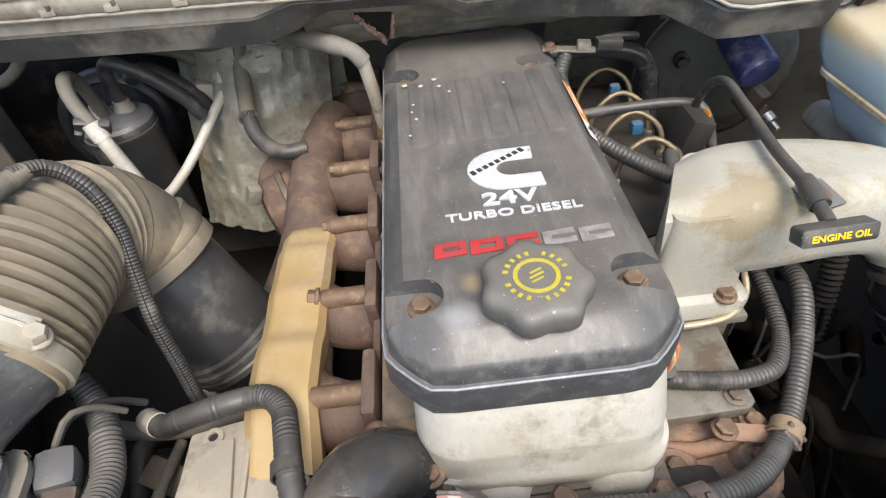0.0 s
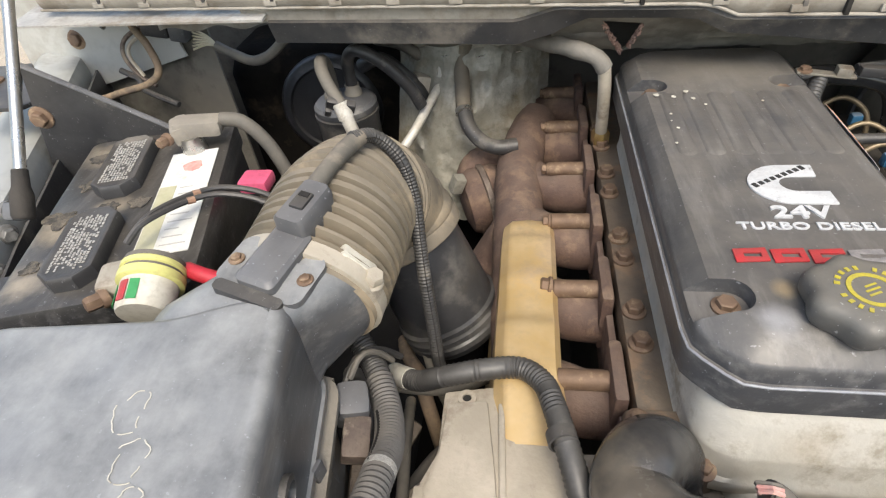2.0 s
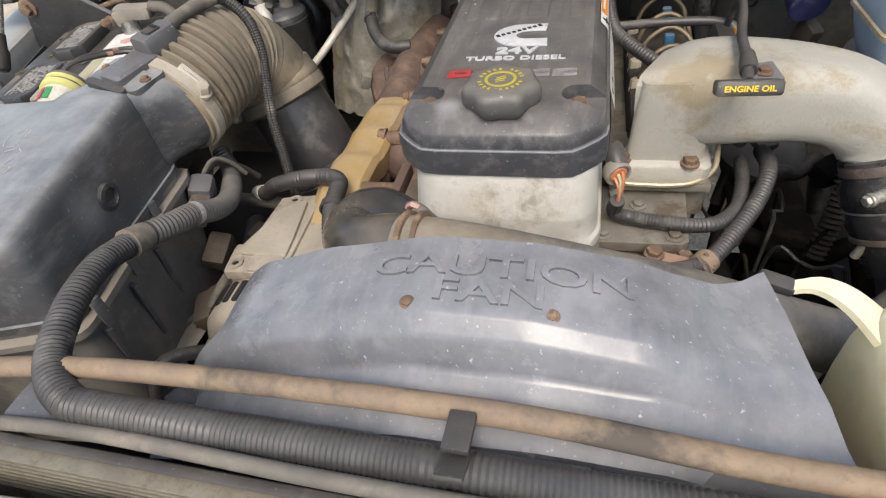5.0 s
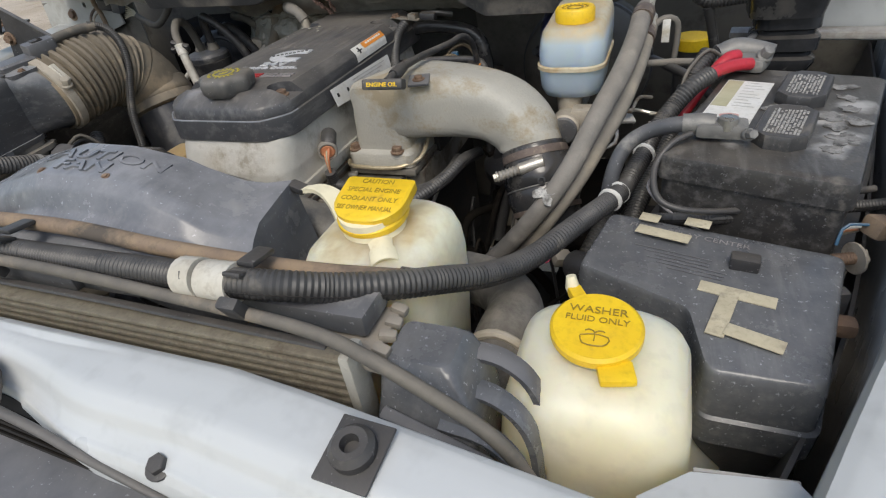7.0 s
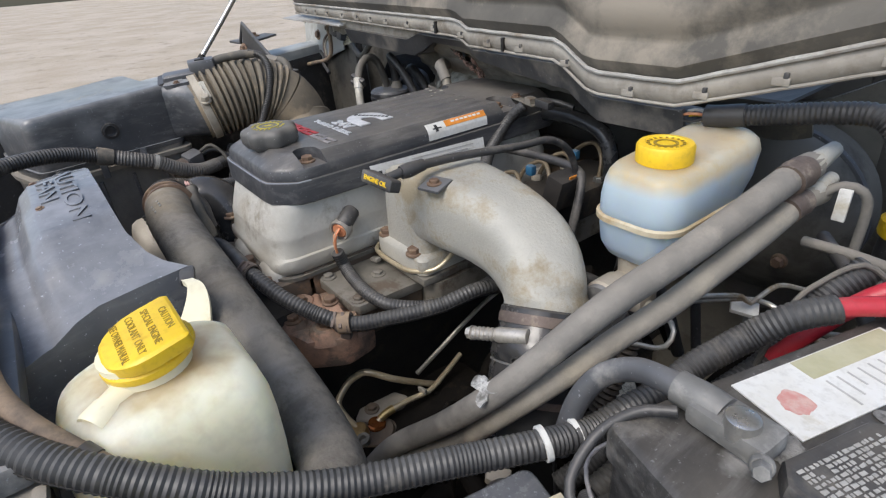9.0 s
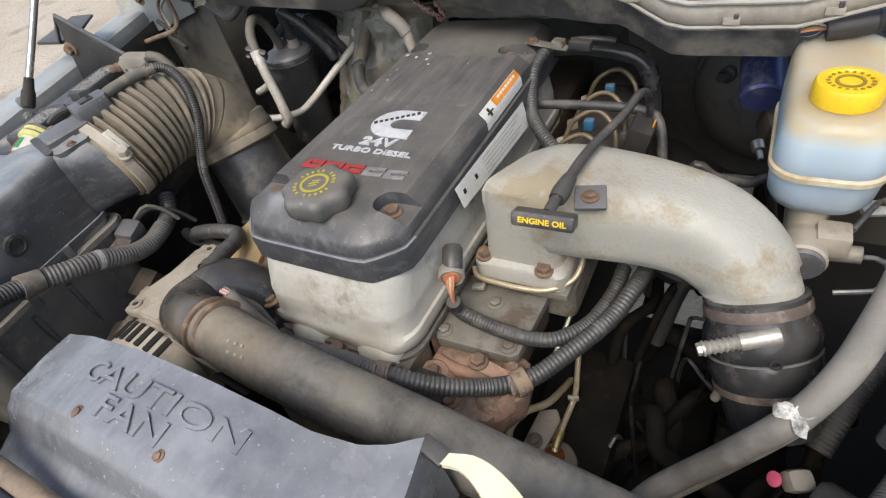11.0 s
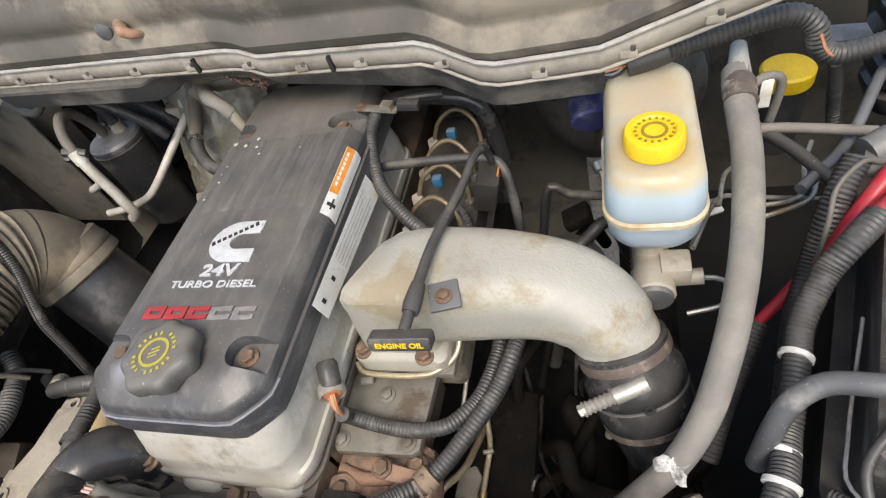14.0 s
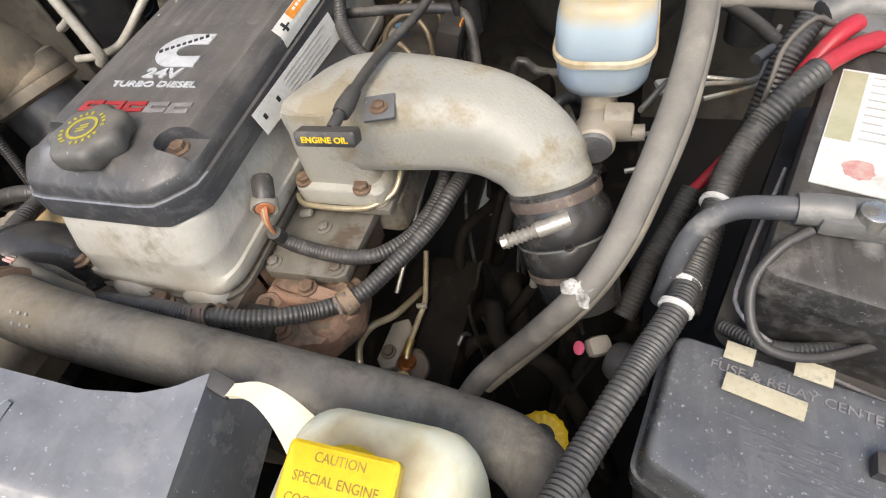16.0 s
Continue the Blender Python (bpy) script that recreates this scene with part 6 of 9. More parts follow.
part("seal", lathe([(0.0112, 0.0), (0.0112, 0.009), (0.009, 0.0115), (0.0, 0.0118)], (0.118, 0.11, 1.052), (0.4, -0.75, -0.1), 20), M_COPPER, plug, "orange rubber seal")
for k in range(3):
    part("wire", tube([(0.118 + 0.004 * k, 0.1, 1.049 + 0.003 * k), (0.1225 + 0.003 * k, 0.092, 1.044 + 0.002 * k), (0.1245 + 0.001 * k, 0.09, 1.034), (0.1245, 0.092, 1.018)], 0.0019, 6), M_TAPE if k == 1 else M_COPPER, plug, "bare orange wire")

# alternator
alt = thing("alternator", (-0.26, 0.0, 0.9), "dusty grey cast alternator with slotted end", "alternator")
AX, AZ = -0.272, 0.93
part("case", lathe([(0.05, 0), (0.06, 0.004), (0.066, 0.014), (0.067, 0.05), (0.064, 0.054), (0.064, 0.07), (0.068, 0.074), (0.068, 0.11), (0.06, 0.12)], (AX, -0.1, AZ), (0, 1, 0), 48), M_TAN, alt)
for k in range(13):
    t = radians(50 + 150 * k / 12)
    part("slot", box((AX + 0.0655 * math.cos(t), -0.063, AZ + 0.0655 * math.sin(t)), (0.007, 0.03, 0.0082), 0.002, pose(0, 0, 0, 0, -math.degrees(t), 0)), M_DARK, alt, "dark cooling slot")
part("bracket", plate([(-0.301, 0.095), (-0.253, 0.104), (-0.231, 0.084), (-0.228, 0.048), (-0.189, 0.047), (-0.165, -0.036), (-0.172, -0.04), (-0.228, -0.045), (-0.286, -0.042), (-0.314, -0.044), (-0.319, -0.012), (-0.3, 0.033)], 0.99, 1.004, 0.004), M_TAN, alt)
part("raised_pad", plate([(-0.296, 0.08), (-0.258, 0.085), (-0.248, 0.02), (-0.244, -0.015), (-0.304, -0.016), (-0.308, -0.004), (-0.298, 0.03)], 1.003, 1.009, 0.003), M_TAN, alt)
part("front_step", plate([(-0.316, 0.0), (-0.246, 0.002), (-0.246, -0.041), (-0.284, -0.0405), (-0.286, -0.012), (-0.316, -0.014)], 1.003, 1.0068, 0.002), M_TAN, alt)
part("ridge", box((-0.2415, 0.02, 1.0055), (0.006, 0.126, 0.006), 0.002, pose(0, 0, 0, 0, 0, 3)), M_TAN, alt)
part("arm", plate([(-0.235, 0.045), (-0.15, 0.05), (-0.12, 0.0), (-0.14, -0.06), (-0.23, -0.05)], 0.96, 0.99, 0.006), M_TAN, alt)
for x, y, z in ((-0.278, 0.088, 1.0035), (-0.303, -0.03, 1.0035), (-0.226, -0.027, 1.0035)):
    part("bolt_eye", lathe([(0.009, 0), (0.009, 0.003), (0.0045, 0.0032), (0.0045, 0.0)], (x, y, z), seg=18, ring_only=True), M_TAN, alt)
    part("hole", lathe([(0.0044, -0.004), (0.0044, 0.0008)], (x, y, z), seg=12), M_DARK, alt)

# passenger-side air conditioning parts
acc = thing("ac_accumulator", (-0.525, 0.605, 0.86), "black air conditioning accumulator with a dusty grey lid", "canister")
part("canister", lathe([(0.05, -0.2), (0.052, -0.025), (0.054, -0.02), (0.054, -0.014), (0.05, -0.012)], (-0.525, 0.605, 1.06), seg=36), M_BLACK, acc)
part("lid", lathe([(0.05, -0.014), (0.0525, -0.01), (0.0525, -0.002), (0.048, 0.003), (0.03, 0.006), (0.012, 0.008)], (-0.525, 0.605, 1.06), seg=36), M_DUSTYBLACK, acc, "dusty grey lid")
for x, y in ((-0.512, 0.618), (-0.545, 0.61)):
    part("port", lathe([(0.015, 0), (0.015, 0.008), (0.012, 0.012), (0.012, 0.02)], (x, y, 1.064), seg=18), M_GREYDUST, acc)
part("suction_hose", tube([(-0.54, 0.606, 1.065), (-0.536, 0.594, 1.105), (-0.532, 0.576, 1.138), (-0.53, 0.555, 1.15), (-0.524, 0.535, 1.145), (-0.51, 0.513, 1.13), (-0.49, 0.493, 1.108)], 0.0095, 14), M_RUBBER, acc, "grey rubber hose")
part("line", tube([(-0.493, 0.496, 1.112), (-0.48, 0.486, 1.075), (-0.467, 0.48, 1.03), (-0.458, 0.474, 0.995), (-0.456, 0.474, 0.978), (-0.468, 0.472, 0.965)], 0.0098, 14), M_WHITEPIPE, acc, "pale aluminium line")
part("collar", tube([(-0.493, 0.496, 1.112), (-0.4855, 0.49, 1.09)], 0.0118, 14, raw=True), M_WHITEPIPE, acc)
part("stub", tube([(-0.478, 0.485, 1.05), (-0.505, 0.49, 1.035), (-0.535, 0.497, 1.022)], 0.0075, 12), M_WHITEPIPE, acc)
part("line", tube([(-0.364, 0.665, 1.07), (-0.385, 0.625, 1.045), (-0.41, 0.575, 1.015), (-0.44, 0.545, 0.985), (-0.471, 0.526, 0.964), (-0.52, 0.51, 0.955), (-0.56, 0.5, 0.955)], 0.0075, 14), M_WHITEPIPE, acc, "pale aluminium line")
part("line_end", box((-0.362, 0.668, 1.075), (0.04, 0.035, 0.022), 0.006, pose(0, 0, 0, -25, 20, 20)), M_ALU, acc)
part("clip", box((-0.492, 0.496, 1.108), (0.042, 0.012, 0.02), 0.004, pose(0, 0, 0, 30, 20, 15)), M_BLACK, acc, "black plastic clip")
part("clip_tooth", box((-0.512, 0.497, 1.104), (0.01, 0.024, 0.014), 0.003, pose(0, 0, 0, 30, 20, 15)), M_BLACK, acc)
part("foil_mat", sheet(lambda u, v: Vector((-0.36 + 0.17 * u, 0.73 + 0.01 * math.sin(7 * u) * v + 0.008 * noise.noise(Vector((9 * u, 12 * v, 2))), 0.8 + 0.36 * v)), 24, 30, 0.004), M_FOIL, label="crumpled foil heat mat on the firewall", category="heat mat")


# ---- below and round the engine ----
def slab(c, s, material, name, parent=None, label="", bevel=0.004, rot=(0, 0, 0), **k):
    return part(name, box(c, s, bevel, pose(0, 0, 0, *rot)), material, parent, label, **k)


under = thing("underbody", (0, 0.2, 0.5), "dark grimy frame rails and liners, with black sheets added for shade", "underbody", kind="structure")
# Black sheets added below: they block light and stand for shade.
slab((-0.42, 0.25, 0.52), (1.2, 1.4, 0.02), M_DARK, "shade_sheet", under)
slab((0.66, 0.25, 0.52), (0.42, 1.4, 0.02), M_DARK, "shade_sheet", under)
slab((0.315, 0.01, 0.5), (0.29, 1.1, 0.02), M_DARK, "shade_sheet", under)
for x0, x1 in ((-0.3, -0.38), (0.42, 0.5)):
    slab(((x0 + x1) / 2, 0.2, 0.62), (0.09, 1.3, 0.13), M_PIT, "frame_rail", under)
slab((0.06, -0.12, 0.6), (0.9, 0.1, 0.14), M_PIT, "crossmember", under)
for side, name in ((1, "liner_right"), (-1, "liner_left")):
    line = [(0.59, -0.44), (0.645, -0.33), (0.735, -0.13), (0.785, 0.02), (0.845, 0.25), (0.915, 0.55), (0.97, 0.85)] if side > 0 else [(-0.535, -0.44), (-0.585, -0.2), (-0.65, -0.05), (-0.75, 0.125), (-0.84, 0.33), (-0.945, 0.56), (-1.09, 0.85)]
    zt = 0.97 if side > 0 else 1.115
    pts = spline([(x, y, 0) for x, y in line], 0.06)
    part("inner_liner", sheet(lambda u, v, P=pts, zt=zt, side=side: Vector((P[min(len(P) - 1, int(u * (len(P) - 1) + 0.5))].x - side * 0.03 * math.sin(3.1 * v), P[min(len(P) - 1, int(u * (len(P) - 1) + 0.5))].y, 0.5 + (zt - 0.5) * v)), len(pts) - 1, 10, 0.004), M_BLACK, under)
# Unseen dark shapes added behind: they shade the ground and fill gaps.
cab = thing("cab_shade", (0, 2.2, 0.42), "plain dark shapes added behind the firewall to shade the ground", "cab", kind="structure")
slab((0.0, 2.45, 0.5), (1.9, 2.3, 0.06), M_BLOCK, "shade_slab", cab)
slab((0.28, 1.25, 0.42), (0.1, 0.6, 0.1), M_PIT, "gap_block", cab, bevel=0.03)
part("gap_tube", tube([(0.1, 0.7, 0.5), (0.13, 1.2, 0.42), (0.16, 2.2, 0.38)], 0.04, 16), M_PIT, cab)
# front of the block: gear case, pump drives, dark pulleys
gear = thing("gear_case", (0, 0.0, 0.7), "rusty front gear case of the engine", "gear case")
slab((0.0, 0.005, 0.8), (0.3, 0.05, 0.36), M_BLOCK, "case", gear, bevel=0.015)
part("rust_plate", plate([(0.09, -0.008), (0.15, -0.014), (0.196, 0.0), (0.222, 0.04), (0.215, 0.085), (0.12, 0.12), (0.098, 0.06)], 0.915, 0.96, 0.01), M_ORANGE, gear, "orange rusted casting")
for x, y, r, h in ((0.118, 0.03, 0.02, 0.969), (0.15, 0.005, 0.016, 0.966), (0.19, 0.03, 0.02, 0.968), (0.2, 0.062, 0.015, 0.966)):
    part("boss", loft([[Vector((x + (r + k) * math.cos(a / 3) * (1 + 0.12 * math.sin(a)), y + (r + k) * math.sin(a / 3), z)) for a in range(0, 19)][:-1] for z, k in ((0.95, 0.006), (h - 0.004, 0.0), (h, -0.004))]), M_ORANGE, gear, "lumpy rusted boss")
part("rib", tube([(0.11, 0.055, 0.958), (0.14, 0.045, 0.962), (0.175, 0.05, 0.962), (0.2, 0.06, 0.958)], 0.008, 10, wob=0.3), M_ORANGE, gear)
for x, y in ((0.118, 0.03), (0.19, 0.03), (0.2, 0.062), (0.15, 0.005)):
    part("case_bolt", bolt((x, y, 0.966), r=0.008, h=0.009), M_RUSTBOLT, gear)
part("cover_plate", plate([(0.1, 0.072), (0.108, 0.066), (0.196, 0.068), (0.204, 0.074), (0.208, 0.17), (0.1, 0.17)], 0.968, 0.982, 0.002), M_GREYPLATE, gear, "flat grey gasket plate")
part("plate_skirt", plate([(0.1, 0.075), (0.2, 0.077), (0.204, 0.17), (0.1, 0.17)], 0.93, 0.9675, 0.003), M_HEAD, gear)
for x, y in ((0.111, 0.0785), (0.189, 0.081), (0.152, 0.134)):
    part("plate_bolt", bolt((x, y, 0.982), r=0.007, h=0.006), M_GREYPLATE, gear)
part("metal_clip", box((0.126, 0.147, 0.99), (0.016, 0.009, 0.006), 0.002, pose(0, 0, 0, 0, -10, 8)), M_CLAMP, gear, "small bright clip")
part("pulley", lathe([(0.07, 0), (0.075, 0.004), (0.068, 0.012), (0.075, 0.02), (0.07, 0.03), (0.02, 0.035)], (0.06, -0.06, 0.82), (0, -1, 0), 40), M_BLOCK, gear)
rail = thing("fuel_lines", (0.27, 0.05, 0.9), "bent bright steel fuel lines beside the block", "fuel lines")
part("line", tube([(0.246, 0.024, 0.836), (0.218, 0.021, 0.84), (0.2, 0.022, 0.85), (0.193, 0.042, 0.865), (0.198, 0.056, 0.875), (0.207, 0.068, 0.88), (0.222, 0.096, 0.862), (0.226, 0.14, 0.83), (0.228, 0.17, 0.81)], 0.0046, 14, 0.005), M_GOLDPIPE, rail)
part("line", tube([(0.242, 0.055, 0.826), (0.2416, 0.07, 0.831), (0.243, 0.105, 0.832), (0.2426, 0.139, 0.827), (0.236, 0.17, 0.832), (0.228, 0.21, 0.845)], 0.0038, 12, 0.005), M_GOLDPIPE, rail)
part("line_clip", box((0.2435, 0.128, 0.836), (0.014, 0.004, 0.008), 0.001, pose(0, 0, 0, 0, 0, 12)), M_PIPE, rail)
part("sleeve", tube([(0.2419, 0.058, 0.828), (0.2416, 0.07, 0.831), (0.242, 0.08, 0.832)], 0.0058, 12), M_BRASS, rail, "brass sleeve")
part("line", tube([(0.196, 0.151, 0.821), (0.204, 0.19, 0.85), (0.212, 0.235, 0.882), (0.218, 0.269, 0.904), (0.222, 0.31, 0.92)], 0.0034, 8), M_PIPE, rail)
part("fitting", lathe([(0.0105, 0), (0.0115, 0.002), (0.0115, 0.013), (0.0105, 0.0145), (0.0, 0.015)], (0.249, 0.026, 0.826), (0, -0.25, 1), 24), M_BRASS, rail, "brass fitting")
part("fitting", lathe([(0.012, 0), (0.0125, 0.004), (0.0105, 0.006), (0.0105, 0.009), (0.0122, 0.011), (0.0115, 0.015), (0.0, 0.016)], (0.243, 0.05, 0.812), (0, 0.2, 1), 24), M_AMBER, rail, "amber brown glossy fitting")
part("port", lathe([(0.0075, 0), (0.009, 0.002), (0.009, 0.008), (0.005, 0.008), (0.0045, 0.002)], (0.268, 0.02, 0.834), (0, -0.2, 1), 16), M_GREYPLATE, rail)
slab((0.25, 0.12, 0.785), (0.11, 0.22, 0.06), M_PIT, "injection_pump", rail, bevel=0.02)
part("pump_head", lathe([(0.036, 0), (0.037, 0.02), (0.034, 0.026), (0.026, 0.028), (0.024, 0.034), (0.0, 0.036)], (0.247, 0.05, 0.785), (0, -0.1, 1), 32), M_HEAD, rail)
part("pump_flange", plate([(0.2, 0.05), (0.214, 0.035), (0.228, 0.045), (0.236, 0.1), (0.226, 0.115), (0.205, 0.105)], 0.805, 0.822, 0.004), M_GREYDUST, rail, "grimy pale pump flange")
part("flange_bolt", bolt((0.214, 0.062, 0.822), r=0.007, h=0.007), M_HEAD, rail)
part("brake_pipe", tube([(0.116, 0.162, 1.006), (0.124, 0.152, 1.003), (0.15, 0.149, 1.002), (0.188, 0.1495, 1.002), (0.214, 0.155, 1.004), (0.236, 0.175, 1.01), (0.24, 0.205, 1.03), (0.24, 0.225, 1.06)], 0.0033, 10, 0.005), M_GOLDPIPE, rail, "thin tan steel pipe")

# injector harness and hoses behind the intake elbow
inj = thing("injector_rail", (0.2, 0.4, 1.0), "grimy injection lines and wiring behind the intake elbow", "injector rail")
slab((0.19, 0.42, 1.005), (0.1, 0.34, 0.05), M_BLOCK, "rail", inj, bevel=0.01)
for k, y in enumerate((0.34, 0.4, 0.45, 0.52)):
    part("line", tube([(0.15, y, 1.03), (0.165, y + 0.01, 1.065), (0.195, y + 0.015, 1.08), (0.222, y, 1.065), (0.228, y - 0.012, 1.03)], 0.0034, 10), M_DULLPIPE, inj)
    part("line_nut", bolt((0.15, y, 1.02), r=0.009, h=0.02, flange=1.1), M_TAN, inj)
    part("line_nut", bolt((0.228, y - 0.012, 1.02), r=0.008, h=0.018, flange=1.1), M_STEEL, inj)
for x, y in ((0.194, 0.489), (0.191, 0.393)):
    slab((x, y, 1.072), (0.014, 0.012, 0.016), M_BLUECLIP, "clip", inj, "blue plastic clip", 0.004)
slab((0.256, 0.39, 1.06), (0.03, 0.05, 0.05), M_BLOCK, "pump_end", inj, bevel=0.006, rot=(0, 15, 0))
slab((0.27, 0.39, 1.07), (0.002, 0.014, 0.03), M_ORANGEPRINT, "sticker", inj, bevel=0.0005, rot=(0, 15, 0))
part("crank_hose", tube([(0.085, 0.515, 1.115), (0.14, 0.515, 1.122), (0.2, 0.515, 1.116), (0.235, 0.512, 1.1), (0.25, 0.508, 1.06), (0.255, 0.505, 1.0)], 0.0125, 18), M_GLOSS, label="glossy black breather hose behind the cover", category="hose")
part("vacuum_rod", tube([(0.1, 0.42, 1.08), (0.177, 0.419, 1.085), (0.255, 0.414, 1.085), (0.28, 0.4, 1.07), (0.29, 0.37, 1.0), (0.29, 0.36, 0.92)], 0.0065, 12), M_BLACK, label="black bent vacuum pipe behind the intake", category="pipe")
loom("wrapped_harness", [(0.115, 0.455, 1.145), (0.105, 0.43, 1.125), (0.115, 0.385, 1.095), (0.135, 0.355, 1.085), (0.165, 0.325, 1.075), (0.2, 0.3, 1.065)], 0.009, "taped corrugated harness beside the engine cover", ridge=0.0012)
loom("pump_loom", [(0.2, 0.3, 1.065), (0.22, 0.35, 1.06), (0.235, 0.33, 1.03), (0.245, 0.29, 1.0)], 0.009, "corrugated loom dropping behind the intake")
tab = thing("metal_tab", (0.105, 0.455, 1.152), "grey steel tab bolted to the cover's rear", "bracket")
part("strip", box((0.118, 0.452, 1.153), (0.062, 0.013, 0.003), 0.001, pose(0, 0, 0, 0, 4, -10)), M_GREYPLATE, tab)
part("boss", box((0.135, 0.449, 1.157), (0.016, 0.014, 0.01), 0.002, pose(0, 0, 0, 0, 4, -10)), M_GREYPLATE, tab)
part("tab_bolt", bolt((0.096, 0.456, 1.155), r=0.006, h=0.006, flange=1.4), M_RUSTBOLT, tab, "rusty bolt")
part("plug", box((0.165, 0.448, 1.156), (0.03, 0.014, 0.012), 0.003, pose(0, 0, 0, 0, 4, -4)), M_BLACK, tab, "black plug")
loom("tab_loom", [(0.15, 0.455, 1.158), (0.18, 0.46, 1.158), (0.205, 0.468, 1.152)], 0.0045, "short corrugated loom off the cover tab")
part("fuel_pump", lathe([(0.055, 0), (0.06, 0.005), (0.06, 0.02), (0.045, 0.03), (0.02, 0.032), (0.018, 0.04)], (0.34, 0.36, 0.9), (0, -0.2, 1), 32), M_BLACK, label="black grimy round pump lid deep behind the intake", category="pump")
filt = thing("blue_filter", (0.387, 0.55, 1.04), "blue canister with a rusty clamp in front of the firewall", "filter")
part("canister", lathe([(0.024, 0), (0.027, 0.003), (0.027, 0.06), (0.022, 0.11)], (0.386, 0.482, 1.072), (-0.12, 0.9, 0.38), 28), M_BLUEFILTER, filt)
slab((0.402, 0.51, 1.02), (0.02, 0.04, 0.045), M_HEAD, "bracket", filt, "rusty bracket", 0.006, (20, 0, 20))
part("bleeder", lathe([(0.008, 0), (0.008, 0.012), (0.004, 0.014), (0.004, 0.026)], (0.39, 0.45, 1.03), (0.3, -0.8, -0.4), 10), M_STEEL, filt)
boost = thing("brake_booster", (0.4, 0.6, 0.95), "dusty grey round brake booster on the firewall", "booster")
part("shell", lathe([(0.05, 0), (0.09, 0.012), (0.125, 0.04), (0.13, 0.055), (0.13, 0.12), (0.11, 0.14)], (0.42, 0.6, 0.99), (0, 1, 0.05), 44), M_FIREWALL, boost, "dusty grey shell")
part("seam_band", lathe([(0.1295, 0.06), (0.134, 0.062), (0.134, 0.072), (0.1295, 0.074)], (0.42, 0.6, 0.99), (0, 1, 0.05), 44), M_DUSTYBLACK, boost)
part("check_valve", lathe([(0.012, 0), (0.012, 0.015), (0.007, 0.018), (0.007, 0.035)], (0.34, 0.615, 1.04), (-0.3, -0.9, 0.2), 14), M_BLACK, boost)
part("stud", bolt((0.48, 0.6, 0.95), (0, -1, 0), 0.008, 0.014, 1.4), M_RUSTBOLT, boost)
part("grey_pad", sheet(lambda u, v: Vector((0.16 + 0.36 * u, 0.80 + 0.012 * math.sin(9 * u + 4 * v) - 0.06 * v, 0.77 + 0.03 * math.sin(7 * u) + 0.4 * v)), 16, 16, 0.006), M_PAD, fw, "grey brown sound pad")
# brake lines in the corner behind the reservoir
bl = thing("brake_lines", (0.58, 0.4, 1.0), "bundle of bent steel brake lines", "brake lines")
for P in ([(0.49, 0.3, 1.03), (0.52, 0.38, 1.01), (0.53, 0.39, 1.0), (0.54, 0.43, 1.01), (0.56, 0.46, 1.0)], [(0.56, 0.385, 1.0), (0.6, 0.39, 1.0), (0.622, 0.405, 1.0), (0.628, 0.44, 1.01), (0.64, 0.47, 1.02)], [(0.56, 0.37, 0.99), (0.625, 0.395, 0.995), (0.641, 0.427, 1.0), (0.66, 0.43, 1.0)], [(0.49, 0.31, 1.02), (0.53, 0.4, 1.0), (0.57, 0.41, 0.99), (0.65, 0.41, 0.98)]):
    part("line", tube(P, 0.003, 8), M_PIPE, bl)
part("rod", tube([(0.545, 0.455, 1.06), (0.6, 0.445, 1.065), (0.68, 0.42, 1.07)], 0.006, 10), M_ACHOSE, bl, "dusty tan pipe")
part("cable", tube([(0.555, 0.48, 1.06), (0.601, 0.424, 1.055), (0.63, 0.373, 1.05), (0.66, 0.34, 1.03)], 0.0075, 10), M_BLACK, bl, "black cable")
part("cable", tube([(0.6, 0.36, 1.05), (0.66, 0.43, 1.05), (0.7, 0.5, 1.08), (0.72, 0.53, 1.08)], 0.0065, 10), M_DUSTYBLACK, bl, "black cable")
slab((0.522, 0.4, 0.985), (0.03, 0.02, 0.006), M_LABEL, "tag", bl, "white tag", 0.001, (20, 10, 30))
part("return_line", tube([(0.55, 0.44, 1.12), (0.565, 0.45, 1.132), (0.583, 0.455, 1.13), (0.59, 0.46, 1.11), (0.588, 0.47, 1.05)], 0.005, 10), M_ACHOSE, bl)
slab((0.572, 0.447, 1.114), (0.012, 0.004, 0.035), M_LABEL, "tag", bl, "white tag", 0.001)

# cowl loom, canister and hood details
cl = thing("cowl_loom", (0.5, 0.43, 1.2), "thick taped wire loom under the cowl with bare wires", "wire loom")
part("sheath", tube([(0.455, 0.43, 1.19), (0.5, 0.436, 1.197), (0.545, 0.44, 1.205), (0.58, 0.44, 1.208), (0.6, 0.437, 1.195), (0.61, 0.437, 1.17), (0.63, 0.44, 1.158), (0.68, 0.45, 1.16)], 0.0108, 14, ridge=0.0013, pitch=0.0044), M_LOOM, cl)
part("tape", tube([(0.428, 0.426, 1.186), (0.445, 0.428, 1.188), (0.468, 0.432, 1.192)], 0.0125, 14, wob=0.06), M_LOOM, cl, "grey cloth tape")
for k, m in enumerate((M_YELLOW, M_LABEL, M_COPPER, M_INK, M_LABEL)):
    a = k * 1.256
    part("wire", tube([(0.405, 0.424 + 0.006 * math.cos(a), 1.182 + 0.006 * math.sin(a)), (0.418, 0.425 + 0.008 * math.cos(a), 1.184 + 0.008 * math.sin(a)), (0.43, 0.426, 1.186)], 0.0018, 6), m, cl)
part("seam_strand", tube([(0.603, 0.427, 1.192), (0.612, 0.427, 1.172), (0.622, 0.43, 1.162)], 0.0018, 6), M_COPPER, cl, "copper strand in the open seam")
